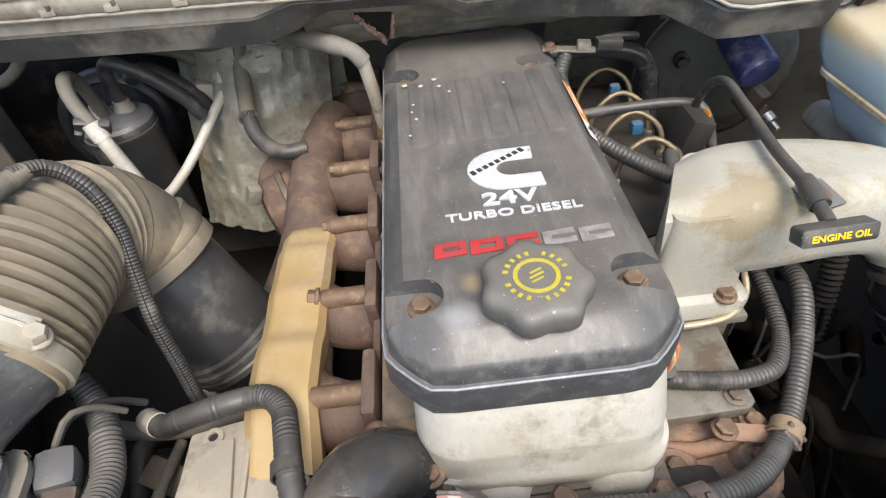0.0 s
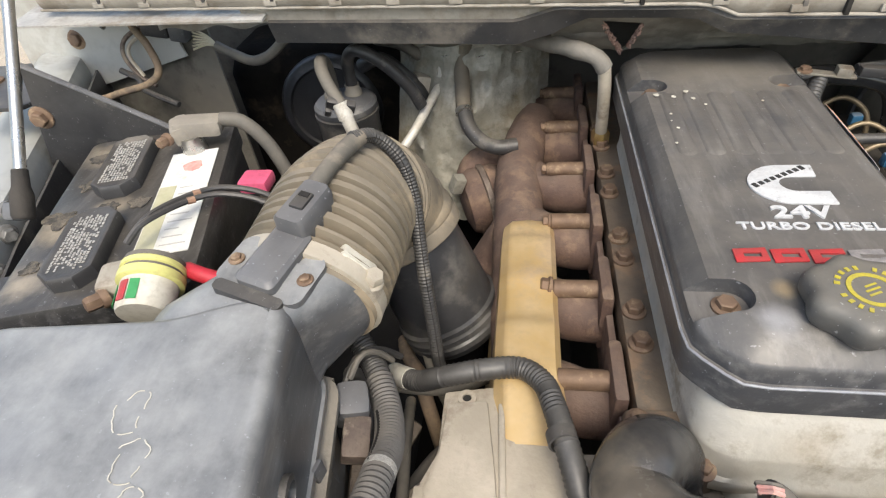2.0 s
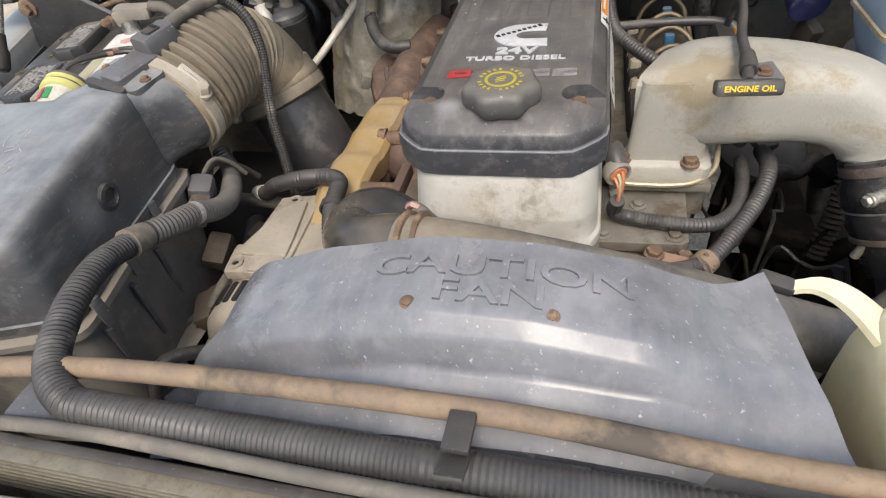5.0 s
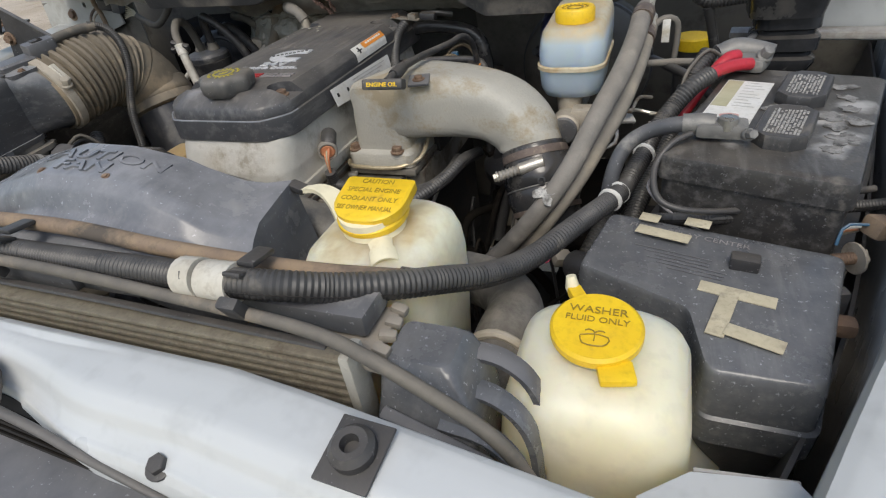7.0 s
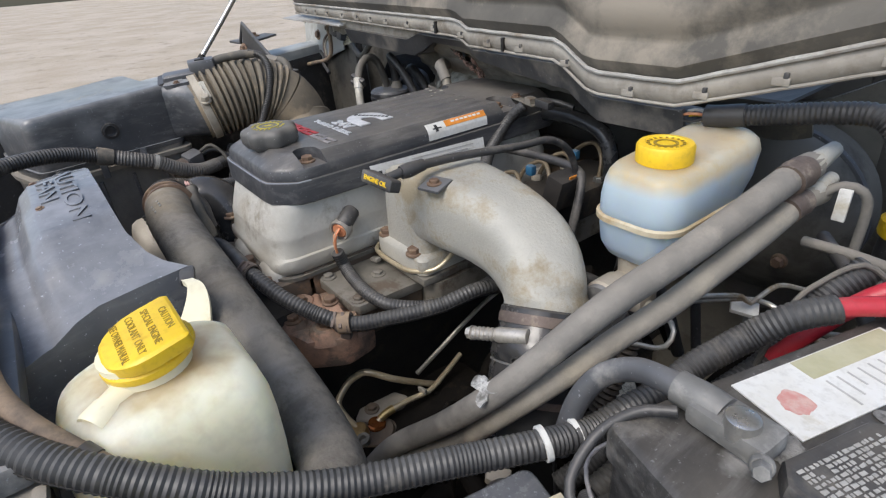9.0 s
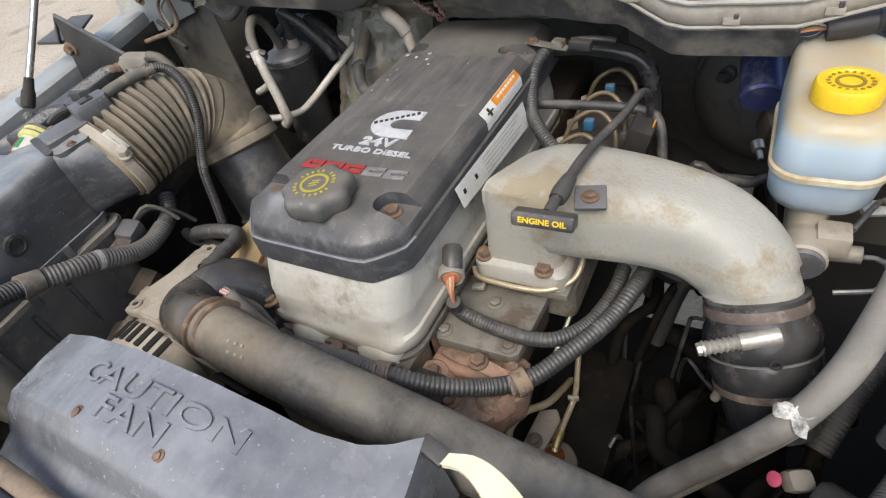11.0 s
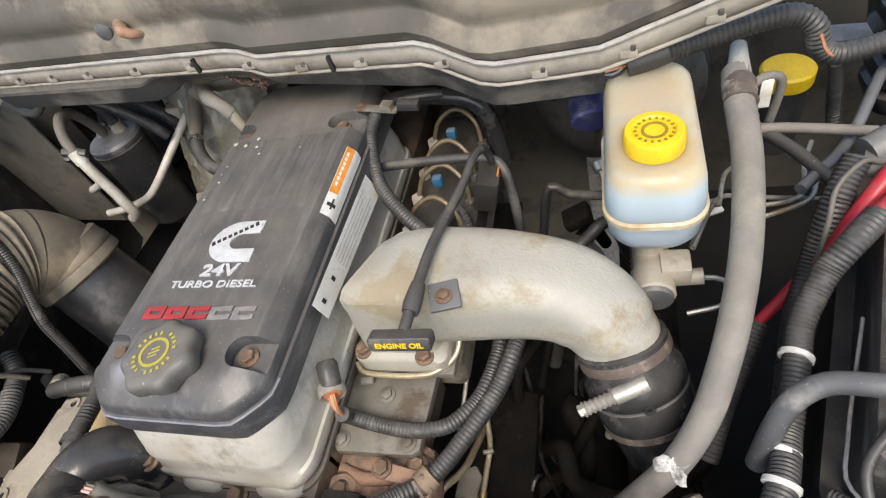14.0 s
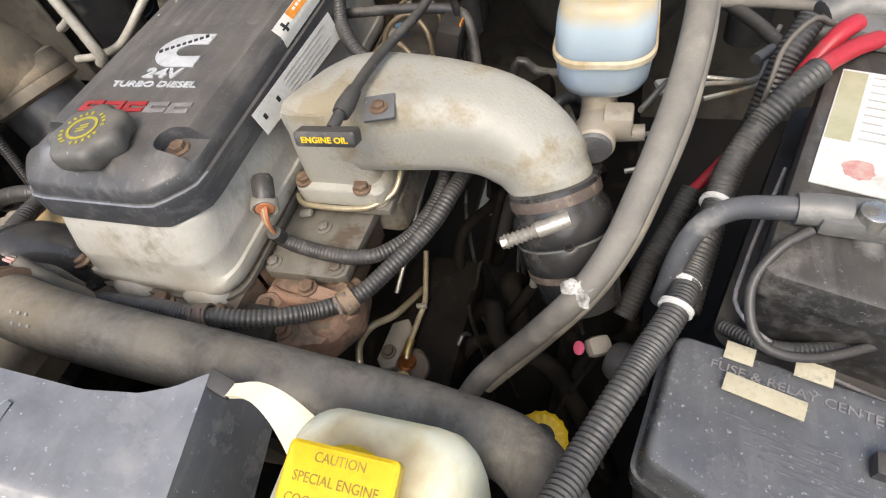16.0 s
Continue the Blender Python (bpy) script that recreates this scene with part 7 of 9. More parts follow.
loom("hanging_loom", [(0.628, 0.44, 1.15), (0.64, 0.455, 1.11), (0.65, 0.465, 1.07), (0.655, 0.46, 1.04)], 0.0075, "thin corrugated loom hanging by the reservoir")
wc = thing("wiper_canister", (0.74, 0.52, 1.05), "black ribbed plastic canister with a white lid", "canister")
part("body", loft([rrect(0.69 + k, 0.8 - k, 0.48 + k, 0.58 - k, 0.02, z) for z, k in ((1.115, 0.004), (1.14, 0.0), (1.15, -0.004), (1.16, -0.004), (1.163, 0.002))]), M_GLOSS, wc)
part("bellows", loft([rrect(0.7 + k, 0.805 - k, 0.49 + k, 0.58 - k, 0.02, z) for z, k in ((1.02, 0.012), (1.04, 0.004), (1.048, 0.004), (1.052, 0.01), (1.058, 0.01), (1.062, 0.004), (1.082, 0.003), (1.086, 0.01), (1.092, 0.01), (1.096, 0.005), (1.118, 0.006))]), M_GLOSS, wc, "glossy black rubber bellows")
part("lid", lathe([(0.04, 0), (0.043, 0.003), (0.042, 0.01), (0.03, 0.015), (0.028, 0.028), (0.02, 0.031), (0.0, 0.031)], (0.735, 0.525, 1.163), seg=36), M_RESTAN, wc, "yellowed white lid")
part("nozzle", lathe([(0.011, 0), (0.011, 0.02), (0.008, 0.024)], (0.73, 0.515, 1.193), (0.1, -0.2, 1), 14), M_LABEL, wc)
cpr = thing("corner_panel", (0.85, 0.6, 1.0), "white painted inner panel in the corner by the cowl", "panel")
slab((0.94, 0.62, 1.15), (0.24, 0.012, 0.22), M_WHITE, "panel", cpr, rot=(0, 0, -8))
slab((0.86, 0.6, 1.06), (0.36, 0.04, 0.012), M_DIRTYWHITE, "ledge", cpr, rot=(0, 0, -8))
for x in (0.85, 0.9, 0.97):
    part("panel_bolt", bolt((x, 0.605 - 0.14 * (x - 0.8), 1.19), (0, -1, 0), 0.007, 0.008, 1.5), M_WHITE, cpr)
slab((0.96, 0.6, 1.1), (0.07, 0.012, 0.04), M_BLACK, "vent_slot", cpr, "dark opening", 0.003, (0, 0, -8))

part("hook", tube([(-0.178, 0.462, 1.316), (-0.17, 0.45, 1.312), (-0.16, 0.452, 1.306), (-0.152, 0.46, 1.3)], (0.008, 0.004), 10, wob=0.5), M_ORANGE, hood, "ragged rusty hook")
part("plug", lathe([(0.013, 0), (0.012, 0.004), (0.007, 0.007), (0, 0.007)], (-0.215, 0.47, 1.31), (0, -1, 0.1), 20), M_DUSTYBLACK, hood)
part("plug", lathe([(0.016, 0), (0.014, 0.004), (0.008, 0.007), (0, 0.007)], (0.28, 0.408, 1.32), (0, -1, 0.1), 20), M_DUSTYBLACK, hood)
slab((0.43, 0.412, 1.222), (0.03, 0.008, 0.01), M_ORANGE, "rust_spot", hood, "rusty latch bit", 0.003)
bm = bmesh.new()
rag = random.Random(3)
for k in range(150):
    t = rag.random()
    e = 1.0 if t < 0.62 else 0.0
    f = t / 0.62 if e else (1 - t) / 0.38
    zz = (1.204 if e else 1.196) - (0.058 if e else 0.045) * f + rag.uniform(-0.003, 0.003)
    box(((-0.134 + 0.034 * f) if e else (-0.083 - 0.008 * f), 0.513 + 0.045 * f + rag.uniform(-0.004, 0.004), zz), (rag.uniform(0.001, 0.003 + 0.004 * f), 0.003, rag.uniform(0.002, 0.004 + 0.004 * f)), 0.0006, pose(0, 0, 0, rag.uniform(0, 90), rag.uniform(0, 90), rag.uniform(0, 90)), 1, bm)
part("torn_foam", bm, M_PINKFOAM, label="ragged torn pinkish foam edge under the cowl", category="foam")
for a, b in ((-0.42, -0.2), (0.26, 0.5)):
    part("foam_skirt", sheet(lambda u, v, a=a, b=b: (lambda x: Vector((x, cowl_y(x) + 0.1 + 0.02 * v, 1.19 - (0.035 + 0.014 * math.sin(31 * x)) * v)))(a + (b - a) * u), 24, 4, 0.006), M_RUBBER, cowl, "sagging grey foam skirt")

# ---- battery hardware, driver side ----
far = thing("battery_terminal", (0.68, 0.35, 1.09), "grey corroded battery clamp with two red cables", "terminal")
slab((0.675, 0.345, 1.096), (0.07, 0.045, 0.02), M_LEAD, "clamp", far, bevel=0.008, rot=(0, 0, -20))
part("cover", tube([(0.645, 0.355, 1.1), (0.675, 0.365, 1.106), (0.715, 0.355, 1.1)], 0.015, 14, wob=0.25), M_LEAD, far, "grey rubber boot")
part("clamp_bolt", bolt((0.7, 0.33, 1.105), (0.3, -0.5, 0.8), 0.008, 0.016, 1.3), M_LEAD, far)
part("cable", tube([(0.668, 0.335, 1.106), (0.655, 0.322, 1.106), (0.635, 0.302, 1.088), (0.606, 0.277, 1.043), (0.577, 0.26, 0.998), (0.551, 0.244, 0.965)], (0.0088, 0.0058), 14), M_RED, far, "red rubber cable")
part("cable", tube([(0.684, 0.318, 1.1), (0.662, 0.3, 1.104), (0.638, 0.279, 1.102), (0.62, 0.26, 1.096)], 0.0082, 14), M_RED, far, "red rubber cable")
part("ground_wire", tube([(0.65, 0.335, 1.105), (0.63, 0.325, 1.118), (0.61, 0.31, 1.1), (0.6, 0.28, 1.08), (0.59, 0.25, 1.0)], 0.0025, 8), M_RUBBER, far)
loom("cable_sheath", [(0.632, 0.34, 1.11), (0.613, 0.31, 1.08), (0.6, 0.28, 1.03), (0.58, 0.23, 1.0), (0.565, 0.17, 0.98), (0.55, 0.1, 0.95)], 0.0125, "black corrugated cable sheath beside the battery")
loom("red_cable_sheath", [(0.553, 0.246, 0.967), (0.537, 0.215, 0.945), (0.515, 0.17, 0.92), (0.495, 0.12, 0.89)], 0.012, "corrugated sheath over a red cable")
near = thing("battery_terminal", (0.63, 0.1, 1.09), "silver grey battery clamp with a thick grey cable", "terminal")
slab((0.64, 0.105, 1.098), (0.052, 0.03, 0.017), M_LEAD, "clamp", near, "dull lead clamp", 0.006, (0, 0, -5))
part("post", lathe([(0.011, 0), (0.01, 0.012), (0.008, 0.013)], (0.645, 0.1, 1.1), seg=18), M_STEEL, near)
part("clamp_bolt", bolt((0.664, 0.088, 1.098), (0.2, -0.6, 0.3), 0.0055, 0.014, 1.25), M_LEAD, near)
part("sleeve", tube([(0.632, 0.1065, 1.1), (0.62, 0.1075, 1.101), (0.6, 0.1085, 1.1)], 0.0125, 14, wob=0.12), M_LEAD, near, "grey ribbed cable sleeve")
part("cable", tube([(0.634, 0.1065, 1.099), (0.61, 0.108, 1.1), (0.59, 0.11, 1.098), (0.562, 0.116, 1.086), (0.54, 0.108, 1.07), (0.528, 0.095, 1.04), (0.522, 0.085, 0.99)], 0.0092, 14), M_DUSTYBLACK, near, "thick grey cable")
part("thin_cable", tube([(0.61, 0.092, 1.096), (0.59, 0.078, 1.09), (0.575, 0.055, 1.07), (0.583, 0.022, 1.05), (0.62, 0.02, 1.04), (0.68, 0.05, 1.03), (0.74, 0.08, 1.03), (0.8, 0.11, 1.03)], 0.0038, 10), M_BLACK, near, "thin black cable")
loom("tray_loom", [(0.57, 0.06, 1.0), (0.6, 0.035, 1.02), (0.64, 0.04, 1.02), (0.7, 0.06, 1.02), (0.76, 0.08, 1.02), (0.83, 0.1, 1.02)], 0.0065, "corrugated loom in front of the battery")
for p in ((0.561, 0.168, 1.033), (0.537, 0.085, 1.02), (0.53, 0.056, 1.026)):
    bm = lathe([(0.0132, -0.0028), (0.0145, -0.0022), (0.0145, 0.0022), (0.0132, 0.0028)], p, (0.35, 0.9, 0.1), 20)
    part("cable_tie", bm, M_LABEL, floom, "white cable tie")
tray = thing("battery_tray", (0.66, 0.22, 0.95), "black plastic battery tray with a curved lip", "tray")
part("tray", loft([rrect(-0.012, 0.196, -0.012, 0.32, 0.02, z, m=MB2) for z in (-0.2, -0.1)]), M_BLACK, tray)
part("lip", tube([MB2 @ Vector(p) for p in ((-0.004, 0.14, -0.03), (-0.008, 0.03, -0.035), (0.0, -0.01, -0.045), (0.06, -0.016, -0.075), (0.14, -0.014, -0.09))], 0.0016, 8), M_GREYPRINT, tray, "pale curved edge")
tp = thing("fender_plug", (0.79, 0.03, 1.03), "tan plastic plug with coloured wires by the fender", "plug")
slab((0.787, 0.03, 1.03), (0.026, 0.024, 0.02), M_TANHOSE, "body", tp, bevel=0.005, rot=(0, 15, 30))
for k, m in enumerate((M_BLUECLIP, M_LABEL, M_COPPER, M_TAN)):
    part("wire", tube([(0.775, 0.025 + 0.006 * k, 1.035 - 0.006 * k), (0.755, 0.02 + 0.008 * k, 1.035 - 0.01 * k), (0.75, 0.012 + 0.01 * k, 1.015 - 0.01 * k)], 0.0016, 6), m, tp)
rb = thing("fender_bolt", (0.765, 0.01, 1.0), "rusty threaded bolt by the fuse box", "bolt")
part("shank", tube([(0.748, 0.004, 1.004), (0.762, 0.01, 1.003), (0.776, 0.016, 1.002)], 0.006, 12, ridge=0.0012, pitch=0.003), M_RUSTBOLT, rb)
part("nut", bolt((0.768, 0.0125, 1.0025), (0.9, 0.4, 0), 0.011, 0.01, 1.5), M_TAN, rb)
slab((0.742, -0.09, 1.0), (0.02, 0.018, 0.016), M_RUSTBOLT, "fender_nut_plate", label="rusty nut plate by the fuse box", category="plate", bevel=0.006)

# print on the fuse box lid
text("print", "FUSE & RELAY CENTER", 0.0105, pose(0.614, -0.0005, 1.0226, 0, 0, -13.5), M_GREYPRINT, fuse, 0.0002, 0, 1.12)
for k in range(6):
    slab((0.6 + 0.004 * k, -0.034 - 0.0065 * k, 1.0226), (0.075 - 0.012 * (k % 3), 0.0014, 0.0004), M_DIMPRINT, "print_line", fuse, bevel=0, rot=(0, 0, -14))
for x, y, r in ((0.735, -0.06, 20), (0.56, -0.05, 70)):
    slab((x, y, 1.0), (0.03, 0.014, 0.03), M_BLACK, "lid_clip", fuse, bevel=0.004, rot=(0, 0, r))
yc = thing("steering_reservoir", (0.419, 0.012, 0.735), "grimy steering fluid reservoir with a yellow notched cap", "reservoir")
part("cap", lathe([(0.026, 0), (0.028, 0.003), (0.028, 0.012), (0.024, 0.015), (0.0, 0.015)], (0.423, -0.008, 0.822), (0.05, -0.25, 1), 48, wave=(16, 0.03)), M_YELLOW, yc)
part("print", lathe([(0.008, 0.0), (0.008, 0.001), (0.014, 0.001), (0.014, 0)], (0.4236, -0.0115, 0.8372), (0.05, -0.25, 1), 24, ring_only=True), M_INK, yc, "black print")
part("neck", lathe([(0.02, 0), (0.022, 0.09)], (0.419, 0.012, 0.735), (0.05, -0.25, 1), 20), M_BLOCK, yc)
sc = thing("loose_connector", (0.47, 0.08, 0.9), "loose grey and white wire connector with a red clip", "connector")
slab((0.472, 0.06, 0.93), (0.024, 0.02, 0.02), M_GREYDUST, "shell", sc, bevel=0.007, rot=(20, 10, 30))
part("boot", lathe([(0.016, 0), (0.02, 0.006), (0.02, 0.04), (0.014, 0.045)], (0.485, 0.05, 0.93), (0.6, -0.3, 0.1), 20), M_BLACK, sc)
part("red_clip", lathe([(0.004, 0), (0.007, 0.002), (0.007, 0.004), (0.004, 0.005)], (0.456, 0.055, 0.93), (-0.6, -0.3, 0.5), 16), M_PINK, sc, "red clip")
part("wire", tube([(0.5, 0.04, 0.93), (0.5, 0.01, 0.92), (0.48, -0.01, 0.88), (0.49, -0.02, 0.8)], 0.002, 6), M_BLACK, sc)

# ---- front: clips, hoses, tank ends, latch ----
for x in (0.028, 0.3):
    c = thing("hose_clip", (x, -0.28, 1.12), "black plastic clip holding the hoses", "clip", "hose clips")
    slab((x, -0.268, 1.148), (0.016, 0.026, 0.005), M_BLACK, "arm", c, bevel=0.002, rot=(-8, 0, 0))
    slab((x, -0.305, 1.128), (0.018, 0.01, 0.022), M_BLACK, "foot", c, bevel=0.003, rot=(25, 0, 0))
    slab((x, -0.287, 1.147), (0.016, 0.022, 0.004), M_BLACK, "bridge", c, bevel=0.002, rot=(-30, 0, 0))
for x, w in ((0.249, 0.02), (0.277, 0.03)):
    part("tape_label", tube([(x - w / 2, -0.2855, 1.1345), (x, -0.2858, 1.1352), (x + w / 2, -0.286, 1.136)], 0.0158, 20), M_WTAPE, floom, "dirty white tape label")
    if w < 0.025:
        part("ink_mark", box((x + 0.002, -0.2968, 1.1458), (0.003, 0.0006, 0.006), 0, pose(0, 0, 0, -45, 0, 20)), M_INK, floom)
wh = thing("washer_hose", (0.3, -0.3, 1.1), "grey rubber washer hose along the condenser", "hose")
part("hose", tube([(-0.62, -0.31, 1.06), (-0.42, -0.3, 1.1), (-0.3, -0.295, 1.118), (-0.2, -0.295, 1.128), (-0.05, -0.3, 1.134), (0.06, -0.3, 1.134), (0.157, -0.3, 1.13), (0.241, -0.301, 1.125), (0.314, -0.302, 1.121), (0.372, -0.308, 1.12), (0.41, -0.316, 1.116), (0.444, -0.32, 1.103), (0.487, -0.322, 1.076), (0.51, -0.324, 1.05), (0.528, -0.328, 1.018)], 0.0052, 12), M_RUBBER, wh)
part("edge_strip", tube([(-0.35, -0.3, 1.105), (-0.1, -0.301, 1.108), (0.1, -0.301, 1.108), (0.25, -0.302, 1.106), (0.37, -0.302, 1.102)], 0.004, 8, squash=0.6), M_BLACK, wh, "black rubber edge strip")
tank = thing("radiator_tank", (0.44, -0.27, 1.0), "black plastic radiator end tank with curved ribs", "radiator tank")
part("tank", loft([rrect(0.402 + a, 0.478 - b, -0.318 + c, -0.246 - d, 0.007, z, 4) for z, a, b, c, d in ((0.9, 0, 0, 0, 0), (1.045, 0, 0, 0, 0), (1.062, 0.001, 0.004, 0.012, 0), (1.084, 0.002, 0.016, 0.02, 0.001), (1.09, 0.006, 0.022, 0.026, 0.006))]), M_LID, tank)
part("front_fin", box((0.45, -0.318, 1.045), (0.085, 0.01, 0.018), 0.003, pose(0, 0, 0, 20, 14, -6)), M_DUSTYBLACK, tank, "dusty moulded fin")
part("front_fin", box((0.455, -0.325, 1.02), (0.09, 0.008, 0.016), 0.003, pose(0, 0, 0, 20, 18, -6)), M_DUSTYBLACK, tank)
for k in range(3):
    rib = spline([(0.452, -0.256 - 0.026 * k, 1.078 - 0.01 * k), (0.488, -0.258 - 0.026 * k, 1.074 - 0.011 * k), (0.514, -0.266 - 0.026 * k, 1.052 - 0.012 * k), (0.522, -0.272 - 0.026 * k, 0.99 - 0.012 * k)], 0.006)
    part("rib", sheet(lambda u, v, P=rib: P[min(len(P) - 1, int(u * (len(P) - 1) + 0.5))] + Vector((0.0, (v - 0.5) * 0.017, -0.002 * abs(2 * v - 1))), len(rib) - 1, 4, 0.005), M_LID if k else M_DUSTYBLACK, tank)
slab((0.376, -0.272, 1.088), (0.05, 0.06, 0.008), M_GREYDUST, "header", tank, "pale dusty metal header", 0.003)
for k in range(5):
    slab((0.399 + 0.0015 * k, -0.244 - 0.0145 * k, 1.092), (0.014, 0.009, 0.008), M_GREYDUST, "crimp_tab", tank, bevel=0.003, rot=(8 * (k % 2), 10, 12 * (k % 3) - 8))
slab((0.2, -0.262, 1.105), (0.38, 0.04, 0.02), M_DUSTYBLACK, "shroud_rail", label="dusty black shroud rail behind the condenser", category="rail", bevel=0.004)
slab((-0.1, -0.275, 1.108), (0.4, 0.03, 0.02), M_DUSTYBLACK, "shroud_rail", label="dusty black shroud rail behind the condenser", category="rail", bevel=0.004)
part("hose_clamp", tube([(0.4285, -0.188, 1.0), (0.44, -0.19, 1.02), (0.46, -0.19, 1.0265), (0.48, -0.19, 1.015), (0.486, -0.188, 0.99)], 0.0045, 8), M_TAN, uh)
lat = thing("hood_latch", (0.05, -0.39, 1.07), "rusty dark hood latch on the cross member", "latch")
part("plate", plate([(0.064, -0.402), (0.05, -0.38), (0.047, -0.371), (0.054, -0.3645), (0.068, -0.362), (0.082, -0.366), (0.1, -0.378), (0.116, -0.39), (0.113, -0.396), (0.096, -0.4), (0.082, -0.406)], 1.07, 1.09, 0.006), M_LATCH, lat, "rusty dark latch plate")
part("hole", lathe([(0.0035, 0), (0.0035, 0.0012)], (0.071, -0.39, 1.0895), (0, -0.1, 1), 14), M_DARK, lat)
part("rust_patch", splat(0.086, -0.381, 0.0085, 1.0902, None, 4, 0.0006, 36, 0.9), M_ORANGE, lat, "orange rust patch")
part("latch_bolt", bolt((0.058, -0.374, 1.09), r=0.004, h=0.003, flange=1.3), M_RUSTBOLT, lat)
part("arm", box((0.02, -0.388, 1.082), (0.05, 0.014, 0.006), 0.002, pose(0, 0, 0, 0, 12, 8)), M_BLOCK, lat)
part("arm", box((0.0, -0.384, 1.086), (0.036, 0.01, 0.014), 0.003, pose(0, 0, 0, 0, -10, -15)), M_CRIMP, lat)
part("spring", tube([(-0.03, -0.378, 1.09), (-0.012, -0.385, 1.094), (0.015, -0.394, 1.088), (0.045, -0.392, 1.084)], 0.0045, 10, ridge=0.001, pitch=0.004), M_BLOCK, lat)
part("ferrule", tube([(0.07, -0.3965, 1.0745), (0.08, -0.396, 1.075), (0.092, -0.396, 1.0745)], 0.0065, 14, raw=True), M_CRUST, lat, "pale cable ferrule")
part("cable", tube([(0.09, -0.396, 1.0745), (0.12, -0.3975, 1.072), (0.17, -0.401, 1.067), (0.22, -0.406, 1.06), (0.3, -0.41, 1.04)], (0.0042, 0.0026), 10), M_SLEEVE, lat, "grey release cable")
grl = thing("grille_shroud", (0.1, -0.5, 0.9), "dusty dark grille shroud in front of the cross member", "grille shroud")
def grille(x, f):
    """A point on the ribbed slot between the cross member and the shroud: f runs from its rear to its front edge."""
    w = min(1.0, max(0.0, (x - 0.06) / 0.15))
    k = max(0.0, x - 0.25)
    return Vector((x, -0.382 - 0.01 * w - f * (0.014 - 0.004 * w) - 0.16 * k, 1.056 - 0.007 * w - f * (0.017 - 0.006 * w) - 0.06 * k))


part("panel", sheet(lambda u, v: grille(-0.5 + 0.95 * u, 1.0) + Vector((0, -0.35 * v, -0.004 - 0.07 * v * v - 0.02 * v)), 40, 10, 0.004), M_DUSTYBLACK, grl)
part("slot_bed", sheet(lambda u, v: grille(0.045 + 0.3 * u, -0.5 + 1.55 * v) + Vector((0, -0.0015, -0.002)), 30, 3, 0.002), M_DARK, grl, "dark slot")
for k in range(5):
    part("slat", tube([grille(0.06 + 0.016 * j, 0.05 + 0.22 * k) + Vector((0, -0.0015, -0.0008)) for j in range(16)], 0.0011, 6, raw=True), M_PIT, grl)
for k in range(2):
    slab((0.066 - 0.005 * k, -0.4155 - 0.0105 * k, 1.0335 - 0.001 * k), (0.06, 0.0085, 0.001), M_WTAPE, "sticker", grl, "faded paper sticker", 0.0002, (6, 0, -6))
for x, y, z in ((0.6, -0.4, 1.06), (0.66, -0.4, 1.055), (0.285, -0.398, 1.066)):
    part("support_bolt", bolt((x, y, z), (0, -0.3, 1), 0.007, 0.008, 1.5), M_WHITE if x > 0.5 else M_BLACK, sup)
hb = thing("headlamp_bracket", (0.64, -0.3, 0.95), "folded white sheet metal headlamp bracket with a bolt", "bracket")
part("bracket", plate([(0.574, -0.35), (0.583, -0.322), (0.613, -0.297), (0.672, -0.288), (0.69, -0.31), (0.69, -0.375), (0.58, -0.39)], 1.04, 1.043, 0.001), M_WHITE, hb)
slab((0.645, -0.29, 1.018), (0.06, 0.003, 0.045), M_DIRTYWHITE, "flange", hb, bevel=0.001, rot=(0, 0, 6))
part("bolt", bolt((0.645, -0.293, 1.015), (0, -1, 0.3), 0.009, 0.012, 1.5), M_WHITE, hb)
# washer symbol
part("symbol", tube([wx @ Vector(p) for p in ((-0.0105, -0.013, 0.0122), (0.0, -0.0105, 0.0122), (0.0105, -0.013, 0.0122), (0.007, -0.0205, 0.0122), (-0.007, -0.0205, 0.0122), (-0.0105, -0.013, 0.0122))], 0.0005, 6, step=0.003), M_FADED, wash, "faded wiper symbol")
part("symbol", tube([wx @ Vector(p) for p in ((0.0, -0.017, 0.0122), (0.0, -0.009, 0.0122), (-0.004, -0.0065, 0.0122), (-0.007, -0.008, 0.0122))], 0.0005, 6, step=0.003), M_FADED, wash)
part("symbol", tube([wx @ Vector(p) for p in ((0.0, -0.009, 0.0122), (0.004, -0.0065, 0.0122), (0.007, -0.008, 0.0122))], 0.0005, 6, step=0.003), M_FADED, wash)
part("cap_label", lathe([(0.009, 0), (0.009, 0.0006), (0.012, 0.0006), (0.012, 0)], (0.448, 0.315, 1.1858), seg=28, ring_only=True), M_FADED, res, "worn embossed ring")
for k in range(18):
    a = 2 * math.pi * k / 18
    slab((0.448 + 0.017 * math.cos(a), 0.315 + 0.017 * math.sin(a), 1.1865), (0.003, 0.0024, 0.0006), M_FADED, "cap_print", res, bevel=0, rot=(0, 0, math.degrees(a)))

# ---- passenger side ----
strut = thing("gas_strut", (-0.74, 0.19, 1.17), "silver hood strut bolted to the fender", "strut")
part("rod", tube([(-0.742, 0.2, 1.175), (-0.765, 0.31, 1.285), (-0.8, 0.47, 1.45)], 0.006, 12), M_STEEL, strut)
part("end_fitting", lathe([(0.009, -0.03), (0.011, -0.026), (0.011, -0.004), (0.0085, 0.004), (0.0075, 0.022)], (-0.742, 0.198, 1.172), (-0.1, 0.55, 0.6), 18), M_BLOCK, strut, "black end fitting")
